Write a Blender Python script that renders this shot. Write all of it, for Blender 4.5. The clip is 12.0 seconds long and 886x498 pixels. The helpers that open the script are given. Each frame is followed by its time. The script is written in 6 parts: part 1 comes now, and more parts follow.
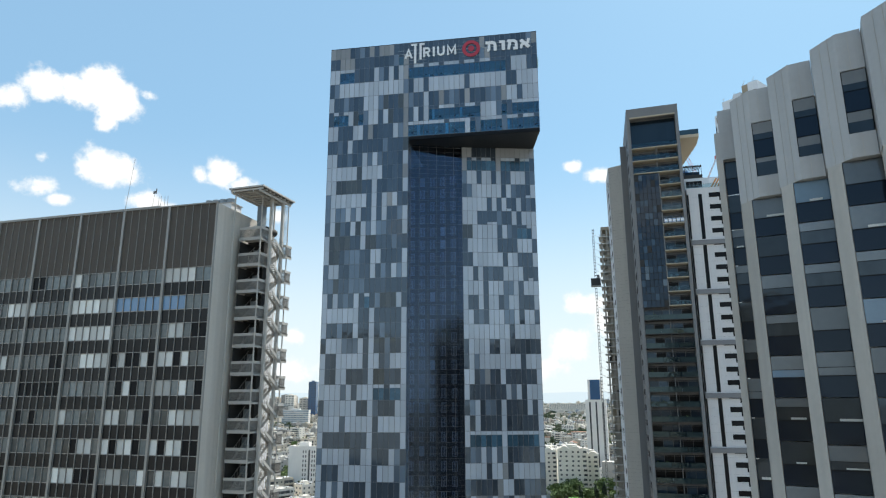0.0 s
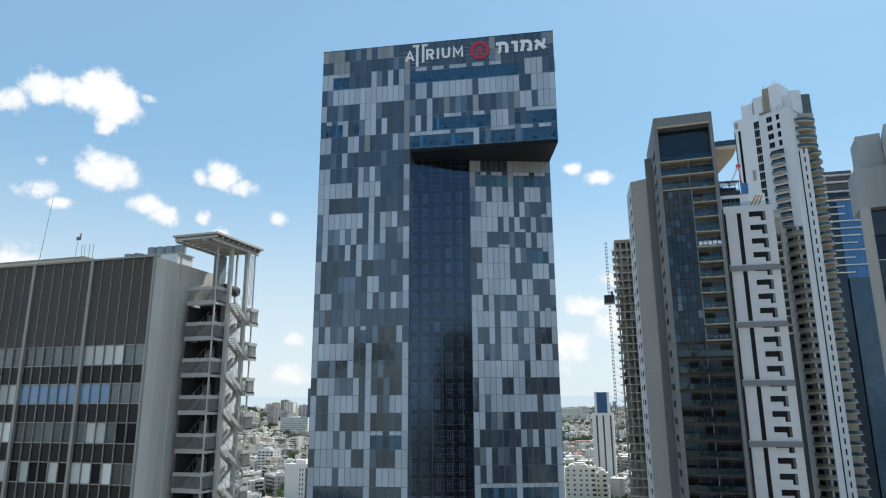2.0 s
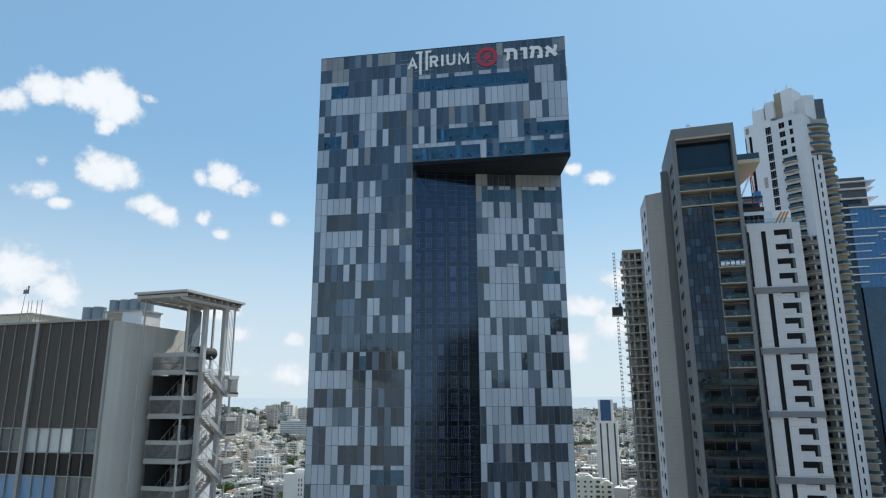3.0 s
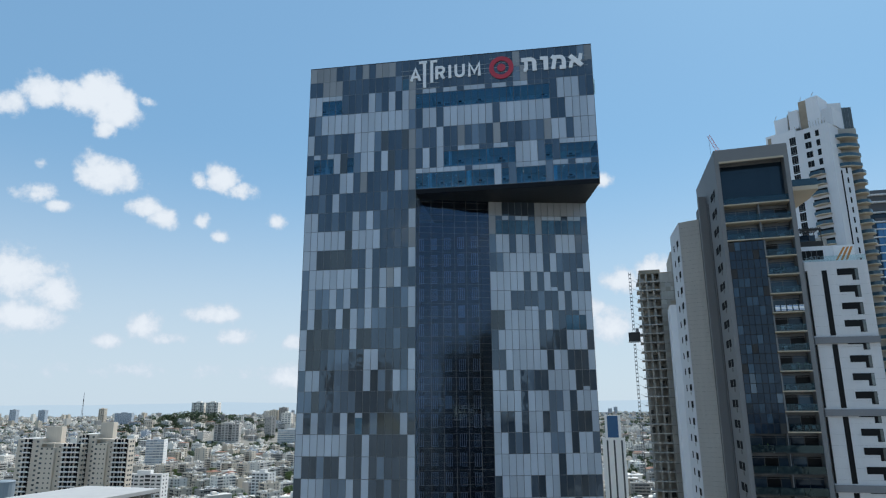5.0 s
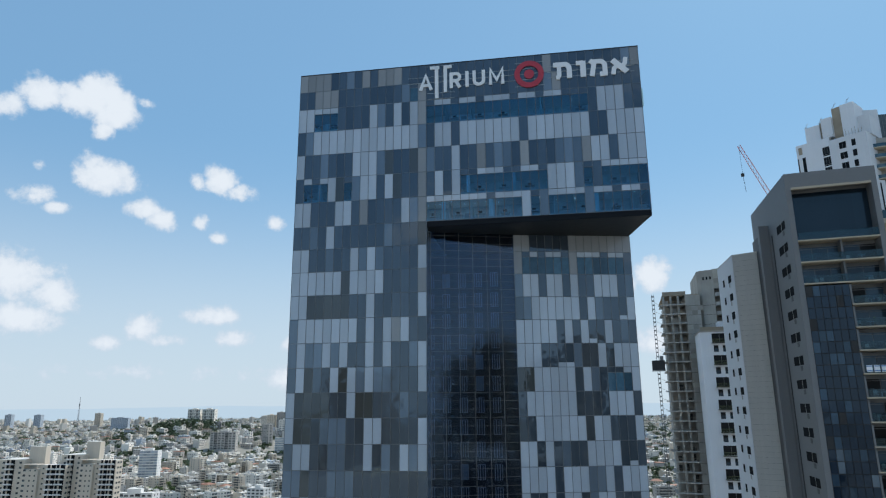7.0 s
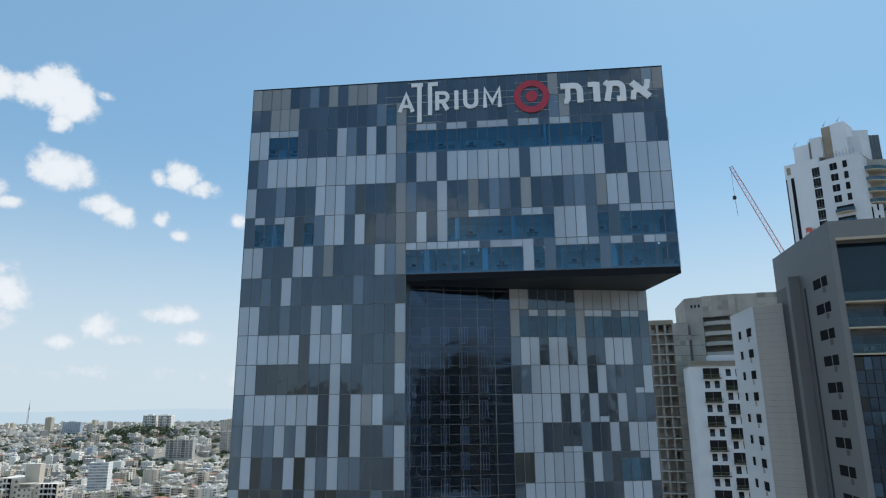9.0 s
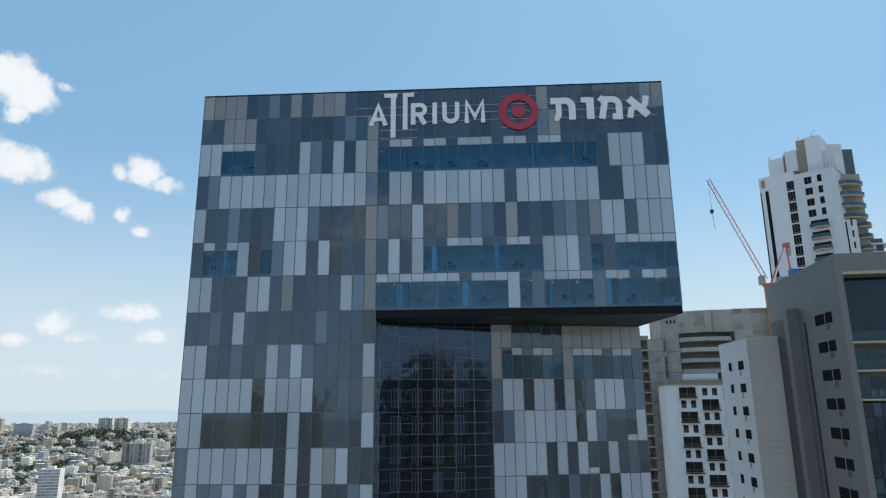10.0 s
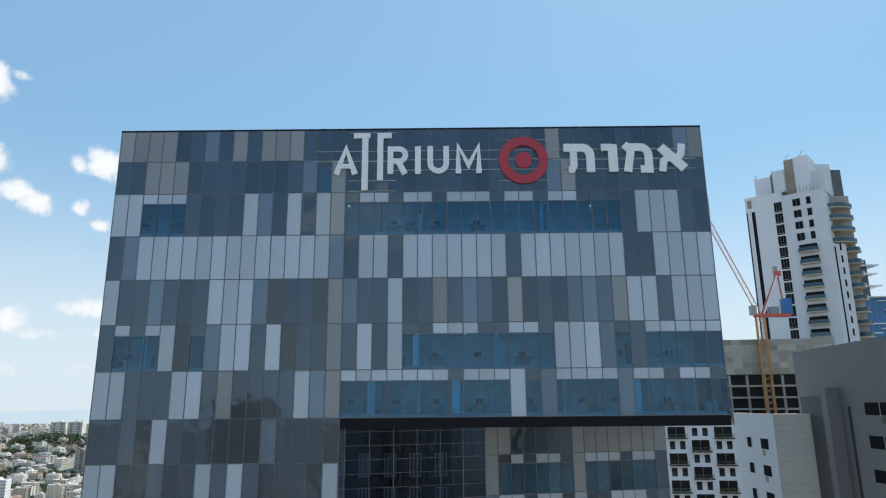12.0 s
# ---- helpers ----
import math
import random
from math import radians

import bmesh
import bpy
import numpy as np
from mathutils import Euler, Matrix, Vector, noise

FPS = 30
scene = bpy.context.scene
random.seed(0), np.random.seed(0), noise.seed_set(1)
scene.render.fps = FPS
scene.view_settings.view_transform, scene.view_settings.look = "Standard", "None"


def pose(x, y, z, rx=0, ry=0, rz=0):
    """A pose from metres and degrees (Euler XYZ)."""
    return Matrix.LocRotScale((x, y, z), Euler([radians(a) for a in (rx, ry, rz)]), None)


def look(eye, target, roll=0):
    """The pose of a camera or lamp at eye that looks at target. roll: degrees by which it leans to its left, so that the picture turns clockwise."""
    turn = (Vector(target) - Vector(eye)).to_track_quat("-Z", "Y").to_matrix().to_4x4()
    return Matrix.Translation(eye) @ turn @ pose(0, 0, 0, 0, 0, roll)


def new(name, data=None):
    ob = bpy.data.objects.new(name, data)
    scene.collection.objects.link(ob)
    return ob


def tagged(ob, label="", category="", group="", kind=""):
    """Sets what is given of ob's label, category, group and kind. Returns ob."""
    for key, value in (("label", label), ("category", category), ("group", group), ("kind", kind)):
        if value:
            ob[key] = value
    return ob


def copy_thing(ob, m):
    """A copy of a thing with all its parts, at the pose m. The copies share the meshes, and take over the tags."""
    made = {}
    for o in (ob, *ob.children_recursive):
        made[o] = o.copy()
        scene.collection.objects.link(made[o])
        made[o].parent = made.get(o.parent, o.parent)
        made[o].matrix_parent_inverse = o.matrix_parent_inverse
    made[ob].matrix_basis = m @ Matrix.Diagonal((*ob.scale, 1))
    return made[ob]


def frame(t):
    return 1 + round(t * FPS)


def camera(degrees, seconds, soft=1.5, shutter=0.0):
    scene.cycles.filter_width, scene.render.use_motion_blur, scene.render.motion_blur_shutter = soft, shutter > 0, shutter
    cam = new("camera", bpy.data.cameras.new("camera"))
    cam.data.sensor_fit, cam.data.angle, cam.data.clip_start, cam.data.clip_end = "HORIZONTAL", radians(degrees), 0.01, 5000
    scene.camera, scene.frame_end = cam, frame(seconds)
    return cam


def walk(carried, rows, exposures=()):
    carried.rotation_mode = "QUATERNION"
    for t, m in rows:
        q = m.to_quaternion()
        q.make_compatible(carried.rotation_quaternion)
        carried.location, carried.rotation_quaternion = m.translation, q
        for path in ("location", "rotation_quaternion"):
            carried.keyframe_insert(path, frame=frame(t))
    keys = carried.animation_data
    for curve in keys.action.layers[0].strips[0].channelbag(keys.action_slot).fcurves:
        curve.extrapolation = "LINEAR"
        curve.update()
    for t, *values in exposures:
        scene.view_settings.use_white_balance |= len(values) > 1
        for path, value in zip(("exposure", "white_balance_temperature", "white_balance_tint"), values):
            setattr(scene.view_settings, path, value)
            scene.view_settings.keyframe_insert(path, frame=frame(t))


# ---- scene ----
cam = camera(68.56, 12.0, soft=1.2)
# seconds, x, y, z in metres, then yaw, pitch and roll in degrees
ROWS = [
    (0.0, 3.61, -9.27, 66.41, 9.43, 13.02, 0.24),
    (0.5, 2.79, -5.53, 68.26, 9.45, 13.07, 0.28),
    (1.0, 1.77, -1.17, 70.31, 9.44, 13.15, 0.30),
    (1.5, 0.72, 2.96, 72.83, 9.47, 13.22, 0.37),
    (2.0, -0.32, 6.73, 75.69, 9.47, 13.24, 0.35),
    (2.5, -1.45, 10.41, 78.68, 9.49, 13.24, 0.32),
    (3.0, -2.50, 14.05, 81.68, 9.48, 13.27, 0.32),
    (5.0, -6.87, 30.21, 92.92, 9.41, 13.47, 0.44),
    (5.5, -8.22, 34.63, 95.53, 9.38, 13.49, 0.45),
    (6.0, -9.66, 39.24, 98.38, 9.36, 13.51, 0.48),
    (6.5, -11.10, 43.85, 101.20, 9.33, 13.58, 0.47),
    (7.0, -12.52, 48.11, 104.11, 9.30, 13.61, 0.48),
    (9.0, -17.16, 63.54, 115.50, 6.20, 13.66, 0.48),
    (9.5, -18.09, 67.57, 118.36, 4.49, 13.64, 0.47),
    (10.0, -18.89, 71.37, 121.22, 3.22, 13.62, 0.46),
    (10.5, -19.55, 75.11, 124.05, 2.49, 13.61, 0.47),
    (11.0, -20.15, 78.70, 126.94, 1.75, 13.55, 0.48),
    (11.5, -20.68, 81.95, 129.80, 1.03, 13.48, 0.48),
    (12.0, -21.12, 84.98, 132.69, 0.29, 13.41, 0.49),
]
walk(cam, [(t, pose(x, y, z, 90 + pitch, roll, yaw)) for t, x, y, z, yaw, pitch, roll in ROWS],
     exposures=[(0.0, 0.95, 6700, 8), (2.0, 0.76, 6450, 8), (5.0, 0.48, 6020, 8), (7.0, 0.48, 6020, 8), (9.0, 0.53, 6200, 8), (12.0, 0.70, 6350, 8)])

# ---- world, sun, exposure ----
SUN_AZ, SUN_EL = radians(62), radians(52)  # azimuth from +x towards +y
sun_way = Vector((math.cos(SUN_AZ) * math.cos(SUN_EL), math.sin(SUN_AZ) * math.cos(SUN_EL), math.sin(SUN_EL)))
sun = new("sun", bpy.data.lights.new("sun", "SUN"))
sun.data.energy, sun.data.angle, sun.data.color = 3.2, radians(0.53), (1.0, 0.955, 0.88)
sun.matrix_basis = look(sun_way * 800, (0, 0, 0))

world = bpy.data.worlds.new("sky")
scene.world = world
world.use_nodes = True
WN, WL = world.node_tree.nodes, world.node_tree.links
WN.clear()


def wnode(kind, operation=None, use_clamp=None, data_type=None, blend_type=None, interpolation_type=None, vector_type=None, noise_dimensions=None):
    n = WN.new(kind)
    if operation:
        n.operation = operation
    if use_clamp is not None:
        n.use_clamp = use_clamp
    if data_type:
        n.data_type = data_type
    if blend_type:
        n.blend_type = blend_type
    if interpolation_type:
        n.interpolation_type = interpolation_type
    if vector_type:
        n.vector_type = vector_type
    if noise_dimensions:
        n.noise_dimensions = noise_dimensions
    return n


def wmath(op, a, b=None, clamp=False):
    n = wnode("ShaderNodeMath", operation=op, use_clamp=clamp)
    for i, v in enumerate((a, b)):
        if v is None:
            continue
        if isinstance(v, (int, float)):
            n.inputs[i].default_value = v
        else:
            WL.new(v, n.inputs[i])
    return n.outputs[0]


sky = wnode("ShaderNodeTexSky")
sky.sky_type, sky.sun_disc, sky.sun_elevation, sky.sun_rotation = "NISHITA", False, SUN_EL, radians(90) - SUN_AZ
sky.air_density, sky.dust_density, sky.ozone_density, sky.altitude = 1.0, 0.5, 1.6, 50
coord = wnode("ShaderNodeTexCoord")
ray = coord.outputs["Generated"]
# puffs of fair-weather cloud: bearing and height in degrees, half width and half height in degrees, strength
CLOUDS = [
    (41.0, 23.5, 2.6, 1.6, 1.1), (42.8, 23.4, 2.9, 1.7, 1.0), (39.2, 24.0, 2.6, 2.1, 1.15), (37.6, 23.0, 2.2, 2.1, 1.1), (45.2, 22.0, 1.5, 1.4, 1.0), (35.6, 24.0, 1.1, .7, .8), (38.2, 21.4, 1.2, 1.1, .9),
    (38.1, 17.9, 2.9, 2.0, 1.1), (42.4, 15.9, 2.2, 1.2, 0.95), (41.0, 15.1, 1.7, .8, 0.95), (42.6, 17.9, .7, .7, .8),
    (28.9, 18.7, 1.8, 1.8, 1.05), (27.4, 17.7, 2.0, 1.2, 0.95), (31.0, 18.4, 1.2, 1.1, .75), (34.9, 15.7, 2.2, 1.0, 0.95), (33.3, 15.0, 1.8, 1.1, 1.0),
    (24.1, 15.5, 1.1, 1.0, 0.9), (29.0, 13.9, 1.1, .8, 0.85), (30.4, 15.0, 1.0, .9, .85),
    (43.4, 9.7, 3.4, 2.6, 1.1), (40.5, 8.4, 2.6, 1.7, 0.95), (42.8, 6.6, 3.8, 1.8, 0.95), (46.5, 8.5, 3.5, 2.5, 1.0),
    (34.0, 6.2, 2.2, 1.4, 0.95), (32.4, 5.4, 2.0, .9, .85), (28.8, 7.4, 2.8, 1.3, 1.0), (27.0, 5.6, 2.2, 1.2, 0.95), (36.4, 5.1, 1.5, .9, 0.8), (22.2, 5.2, 1.8, 1.2, .85),
    (-2.4, 19.7, 1.1, .8, 0.85), (-4.8, 18.9, 1.7, 0.9, 1.0), (-2.7, 7.9, 2.4, 1.4, 1.0), (-1.4, 4.4, 3.2, 1.9, 1.0), (2.0, 2.6, 5.0, 1.8, 0.85),
    (-6.3, 10.3, 2.0, 1.4, 0.9), (-9.1, 10.8, 2.2, 1.7, 1.05), (-5.2, 6.4, 2.5, 2.2, 0.85), (-8.6, 5.2, 2.4, 1.8, .85), (22, 2.4, 3.0, 1.6, .8),
    (38.0, 3.0, 12.0, 1.2, 0.5), (25.0, 2.8, 11.0, 1.2, 0.5), (12.0, 4.0, 9.0, 2.0, 0.6),
    (150, 24, 9, 4, 1.0), (172, 16, 8, 3, 1.0), (196, 28, 10, 5, 0.9), (215, 14, 9, 3, 1.0), (130, 12, 8, 3, .9), (240, 30, 8, 4, 0.9), (182, 40, 9, 5, .8), (160, 50, 10, 5, .7),
    (90, 30, 10, 5, .9), (65, 22, 8, 4, 1.0), (300, 25, 9, 4, .9), (330, 38, 9, 4, .8), (270, 18, 8, 4, .9),
]
warp = wnode("ShaderNodeTexNoise", noise_dimensions="3D")
warp.inputs["Scale"].default_value, warp.inputs["Detail"].default_value, warp.inputs["Roughness"].default_value = 30.0, 8.0, 0.62
WL.new(ray, warp.inputs["Vector"])
puff = wnode("ShaderNodeTexNoise", noise_dimensions="3D")
puff.inputs["Scale"].default_value, puff.inputs["Detail"].default_value, puff.inputs["Roughness"].default_value = 9.0, 5.0, 0.55
WL.new(ray, puff.inputs["Vector"])
total = None
for bearing, height, half_w, half_h, strength in CLOUDS:
    b, h = radians(bearing), radians(height)
    m = wnode("ShaderNodeMapping", vector_type="TEXTURE")
    centre = Vector((-math.sin(b) * math.cos(h), math.cos(b) * math.cos(h), math.sin(h)))
    m.inputs["Location"].default_value = centre
    m.inputs["Rotation"].default_value = (h, 0, b)
    m.inputs["Scale"].default_value = (radians(half_w), 0.6, radians(half_h))
    WL.new(ray, m.inputs["Vector"])
    ln = wnode("ShaderNodeVectorMath", operation="LENGTH")
    WL.new(m.outputs[0], ln.inputs[0])
    v = wmath("MULTIPLY", wmath("SUBTRACT", 1.25, ln.outputs["Value"], True), strength)
    total = v if total is None else wmath("MAXIMUM", total, v)
edge = wmath("ADD", total, wmath("MULTIPLY", wmath("SUBTRACT", warp.outputs[0], 0.5), 1.7))
edge = wmath("ADD", edge, wmath("MULTIPLY", wmath("SUBTRACT", puff.outputs[0], 0.5), 0.5))
edge = wmath("MULTIPLY", edge, wmath("GREATER_THAN", total, 0.001))
cover = wnode("ShaderNodeMapRange", interpolation_type="SMOOTHSTEP")
cover.inputs[1].default_value, cover.inputs[2].default_value = 0.36, 0.86
WL.new(edge, cover.inputs[0])
# thin veil and haze towards the horizon
sep = wnode("ShaderNodeSeparateXYZ")
WL.new(ray, sep.inputs[0])
haze = wnode("ShaderNodeMapRange", interpolation_type="SMOOTHERSTEP")
haze.inputs[1].default_value, haze.inputs[2].default_value, haze.inputs[3].default_value, haze.inputs[4].default_value = -0.02, 0.42, 0.86, 0.06
WL.new(sep.outputs["Z"], haze.inputs[0])
clear_sky = wnode("ShaderNodeMix", data_type="RGBA", blend_type="MULTIPLY")
clear_sky.inputs[0].default_value, clear_sky.inputs[7].default_value = 1.0, (0.80, 1.08, 1.03, 1)
WL.new(sky.outputs[0], clear_sky.inputs[6])
mix1 = wnode("ShaderNodeMix", data_type="RGBA")
WL.new(haze.outputs[0], mix1.inputs[0])
even = wnode("ShaderNodeMix", data_type="RGBA")
even.inputs[0].default_value, even.inputs[7].default_value = 0.68, (1.48, 2.75, 4.3, 1)
WL.new(clear_sky.outputs[2], even.inputs[6])
WL.new(even.outputs[2], mix1.inputs[6])
mix1.inputs[7].default_value = (4.75, 5.2, 5.5, 1)
mix2 = wnode("ShaderNodeMix", data_type="RGBA")
WL.new(cover.outputs[0], mix2.inputs[0])
WL.new(mix1.outputs[2], mix2.inputs[6])
tone = wnode("ShaderNodeMix", data_type="RGBA")
tone.inputs[6].default_value, tone.inputs[7].default_value = (4.4, 4.8, 5.3, 1), (6.0, 6.1, 6.2, 1)
WL.new(wmath("MULTIPLY", wmath("SUBTRACT", edge, 0.35, True), 1.5, True), tone.inputs[0])
WL.new(tone.outputs[2], mix2.inputs[7])
back = wnode("ShaderNodeBackground")
back.inputs[1].default_value = 0.10
WL.new(mix2.outputs[2], back.inputs[0])
WL.new(back.outputs[0], wnode("ShaderNodeOutputWorld").inputs[0])


# ---- materials ----
def material(name, colour, rough=0.6, metal=0.0, spec=0.5, vary=0.08, grain=(3.0, 0.06), stain=(0.25, 0.10), bump=0.0, bump_scale=8.0,
             island=False, streak=0.0, second=None, second_at=0.5, sheen=None, ior=None, wave=0.0):
    """A surface with fine grain, broad stains and a shift from piece to piece, in object metres."""
    m = bpy.data.materials.new(name)
    m.use_nodes = True
    n, l = m.node_tree.nodes, m.node_tree.links
    p = n["Principled BSDF"]
    tex = n.new("ShaderNodeTexCoord").outputs["Object"]

    def tex_noise(scale, detail, stretch=(1, 1, 1)):
        mp = n.new("ShaderNodeMapping")
        mp.inputs["Scale"].default_value = stretch
        l.new(tex, mp.inputs[0])
        t = n.new("ShaderNodeTexNoise")
        t.inputs["Scale"].default_value, t.inputs["Detail"].default_value = scale, detail
        l.new(mp.outputs[0], t.inputs["Vector"])
        return t.outputs[0]

    def calc(op, a, b):
        t = n.new("ShaderNodeMath")
        t.operation = op
        for i, v in enumerate((a, b)):
            if isinstance(v, (int, float)):
                t.inputs[i].default_value = v
            else:
                l.new(v, t.inputs[i])
        return t.outputs[0]

    rnd = n.new("ShaderNodeObjectInfo").outputs["Random"]
    if island:
        rnd = calc("FRACT", calc("ADD", n.new("ShaderNodeNewGeometry").outputs["Random Per Island"], rnd), 0)
    value = calc("ADD", 1.0 - vary, calc("MULTIPLY", rnd, 2 * vary))
    value = calc("MULTIPLY", value, calc("ADD", 1 - grain[1], calc("MULTIPLY", tex_noise(grain[0], 4), 2 * grain[1])))
    value = calc("MULTIPLY", value, calc("ADD", 1 - stain[1], calc("MULTIPLY", tex_noise(stain[0], 6), 2 * stain[1])))
    if streak:
        value = calc("MULTIPLY", value, calc("ADD", 1 - streak, calc("MULTIPLY", tex_noise(1.0, 5, (1.6, 1.6, 0.05)), 2 * streak)))
    mixed = n.new("ShaderNodeMix")
    mixed.data_type, mixed.blend_type = "RGBA", "MULTIPLY"
    mixed.inputs[0].default_value = 1.0
    if second:
        pick = n.new("ShaderNodeMix")
        pick.data_type = "RGBA"
        pick.inputs[6].default_value, pick.inputs[7].default_value = (*colour, 1), (*second, 1)
        r2 = calc("GREATER_THAN", calc("FRACT", calc("MULTIPLY", rnd, 7.31), 0), second_at)
        l.new(r2, pick.inputs[0])
        l.new(pick.outputs[2], mixed.inputs[6])
    else:
        mixed.inputs[6].default_value = (*colour, 1)
    l.new(value, mixed.inputs[7])
    l.new(mixed.outputs[2], p.inputs["Base Color"])
    p.inputs["Metallic"].default_value, p.inputs["Specular IOR Level"].default_value = metal, spec
    if sheen:
        p.inputs["Specular Tint"].default_value = (*sheen, 1)
    l.new(calc("ADD", rough - 0.04, calc("MULTIPLY", tex_noise(grain[0] * 0.4, 3), 0.08)), p.inputs["Roughness"])
    if ior:
        p.inputs["IOR"].default_value = ior
    if wave:
        # slow waviness of sheet glass, its own on every pane
        shift = n.new("ShaderNodeVectorMath")
        l.new(tex, shift.inputs[0])
        l.new(calc("MULTIPLY", rnd, 60.0), shift.inputs[1])
        t = n.new("ShaderNodeTexNoise")
        t.inputs["Scale"].default_value, t.inputs["Detail"].default_value = 0.55, 1.5
        l.new(shift.outputs[0], t.inputs["Vector"])
        b = n.new("ShaderNodeBump")
        b.inputs["Strength"].default_value, b.inputs["Distance"].default_value = 1.0, wave
        l.new(t.outputs[0], b.inputs["Height"])
        l.new(b.outputs[0], p.inputs["Normal"])
    if bump:
        b = n.new("ShaderNodeBump")
        b.inputs["Strength"].default_value, b.inputs["Distance"].default_value = bump, 0.02
        l.new(tex_noise(bump_scale, 5), b.inputs["Height"])
        l.new(b.outputs[0], p.inputs["Normal"])
    return m


M = {}
M["light"] = material("panel_light", (0.43, 0.475, 0.535), 0.06, streak=0.05, spec=0.5, ior=1.7, wave=0.02, vary=0.13, stain=(0.12, 0.06), island=True, sheen=(0.7, 0.86, 1.0))
M["grey"] = material("panel_beige", (0.275, 0.282, 0.288), 0.08, spec=0.5, ior=1.55, wave=0.02, vary=0.18, stain=(0.12, 0.06), streak=0.05, island=True, sheen=(0.7, 0.86, 1.0))
M["mid"] = material("panel_mid", (0.125, 0.16, 0.205), 0.05, spec=0.5, ior=1.82, wave=0.025, streak=0.12, vary=0.3, stain=(0.12, 0.10), island=True, sheen=(0.62, 0.82, 1.0))
M["dark"] = material("panel_dark", (0.044, 0.058, 0.076), 0.03, spec=0.5, ior=1.85, wave=0.022, vary=0.32, stain=(0.12, 0.25), streak=0.2, island=True, sheen=(0.64, 0.82, 1.0))
M["brown"] = material("panel_olive", (0.056, 0.060, 0.056), 0.03, spec=0.5, ior=1.7, wave=0.03, vary=0.3, stain=(0.12, 0.25), streak=0.15, island=True, sheen=(0.66, 0.82, 1.0))
M["teal"] = material("window_teal", (0.045, 0.10, 0.145), 0.04, island=True, sheen=(0.62, 0.80, 1.0), spec=0.7, vary=0.5, stain=(0.9, 0.45), grain=(2.2, .3))
M["mullion"] = material("mullion_grey", (0.16, 0.17, 0.18), 0.4, metal=0.3, vary=0.03)
M["backing"] = material("backing_dark", (0.05, 0.055, 0.06), 0.6)
M["fascia"] = material("fascia_black", (0.006, 0.007, 0.010), 0.4, spec=0.15, vary=0.02)
M["soffit"] = material("soffit_dark", (0.012, 0.013, 0.015), 0.5)
M["strip_line"] = material("strip_mullion", (0.20, 0.20, 0.20), 0.4, metal=0.4)
M["sign"] = material("sign_white", (0.82, 0.82, 0.83), 0.45, vary=0.02, stain=(0.3, 0.03))
M["red"] = material("sign_red", (0.45, 0.035, 0.06), 0.4, vary=0.02)
M["rail"] = material("sign_rail", (0.42, 0.42, 0.40), 0.4, metal=0.5)
M["roof"] = material("roof_grey", (0.34, 0.33, 0.31), 0.85, stain=(0.2, .25))
M["concrete"] = material("concrete", (0.42, 0.40, 0.37), 0.85, stain=(0.12, 0.22), streak=0.16, bump=0.3)
M["concrete_dark"] = material("raw_concrete", (0.35, 0.33, 0.295), 0.9, stain=(0.16, 0.45), streak=0.12, bump=0.4)
M["louvre"] = material("louvre_brown", (0.098, 0.083, 0.070), 0.7, metal=0.0, vary=0.12, streak=0.12)
M["alu"] = material("aluminium_grey", (0.32, 0.31, 0.29), 0.5, metal=0.3, vary=0.05)
M["spandrel"] = material("spandrel_black", (0.011, 0.011, 0.012), 0.3, spec=0.3, vary=0.3)
M["office"] = material("office_glass", (0.10, 0.118, 0.122), 0.04, spec=0.6, ior=1.6, wave=0.02, vary=0.6, stain=(0.5, 0.5), grain=(1.7, .35), streak=0.15)
M["blind"] = material("blind_white", (0.62, 0.63, 0.61), 0.3, spec=0.6, vary=0.4)
M["stairs"] = material("stair_steel", (0.47, 0.45, 0.42), 0.6, metal=0.1, vary=0.05, streak=.1)
M["mesh"] = material("stair_mesh", (0.20, 0.19, 0.175), 0.7)
M["white"] = material("white_render", (0.70, 0.71, 0.735), 0.75, stain=(0.15, 0.06), streak=0.05)
M["anthracite"] = material("anthracite", (0.18, 0.18, 0.182), 0.6, stain=(0.12, .08), vary=0.05)
M["navy"] = material("navy_glass", (0.011, 0.021, 0.037), 0.05, spec=0.5, vary=0.25, wave=0.02, sheen=(0.68, 0.84, 1.0), island=True)
M["glass_rail"] = material("balcony_glass", (0.030, 0.062, 0.080), 0.04, spec=0.5, ior=1.7, wave=0.02, vary=0.4, stain=(0.7, 0.35), sheen=(0.6, 0.82, 1.0))
# low-floor copy of the balcony glass, a mirrored dark building put into its colour
M["rail_dark"] = material("dark_mirroring_rail", (0.012, 0.021, 0.024), 0.03, spec=0.5, ior=1.6, wave=0.03, vary=0.4, stain=(0.8, 0.5), sheen=(0.7, 0.95, 1.0))
M["sand"] = material("balcony_soffit", (0.48, 0.41, 0.31), 0.8)
M["black"] = material("black_window", (0.012, 0.013, 0.015), 0.2, spec=0.1, vary=0.3)
# blue glass of the upper floors, brightened in colour for the sky it mirrors
M["blue"] = material("blue_glass", (0.05, 0.16, 0.36), 0.04, spec=0.5, ior=1.65, wave=0.02, vary=0.2, stain=(0.1, 0.2), sheen=(0.6, 0.82, 1.0))
M["deep_blue"] = material("deep_blue_glass", (0.022, 0.050, 0.085), 0.04, spec=0.5, ior=1.65, wave=0.03, vary=0.1, stain=(0.15, 0.45), grain=(0.6, 0.3), sheen=(0.6, 0.82, 1.0))
M["tank"] = material("tank_grey", (0.24, 0.28, 0.31), 0.6)
M["cream"] = material("cream_wall", (0.62, 0.56, 0.42), 0.85, stain=(.3, .2))
M["crane_red"] = material("crane_red", (0.55, 0.10, 0.07), 0.5)
M["crane_yellow"] = material("crane_yellow", (0.55, 0.27, 0.09), 0.5)
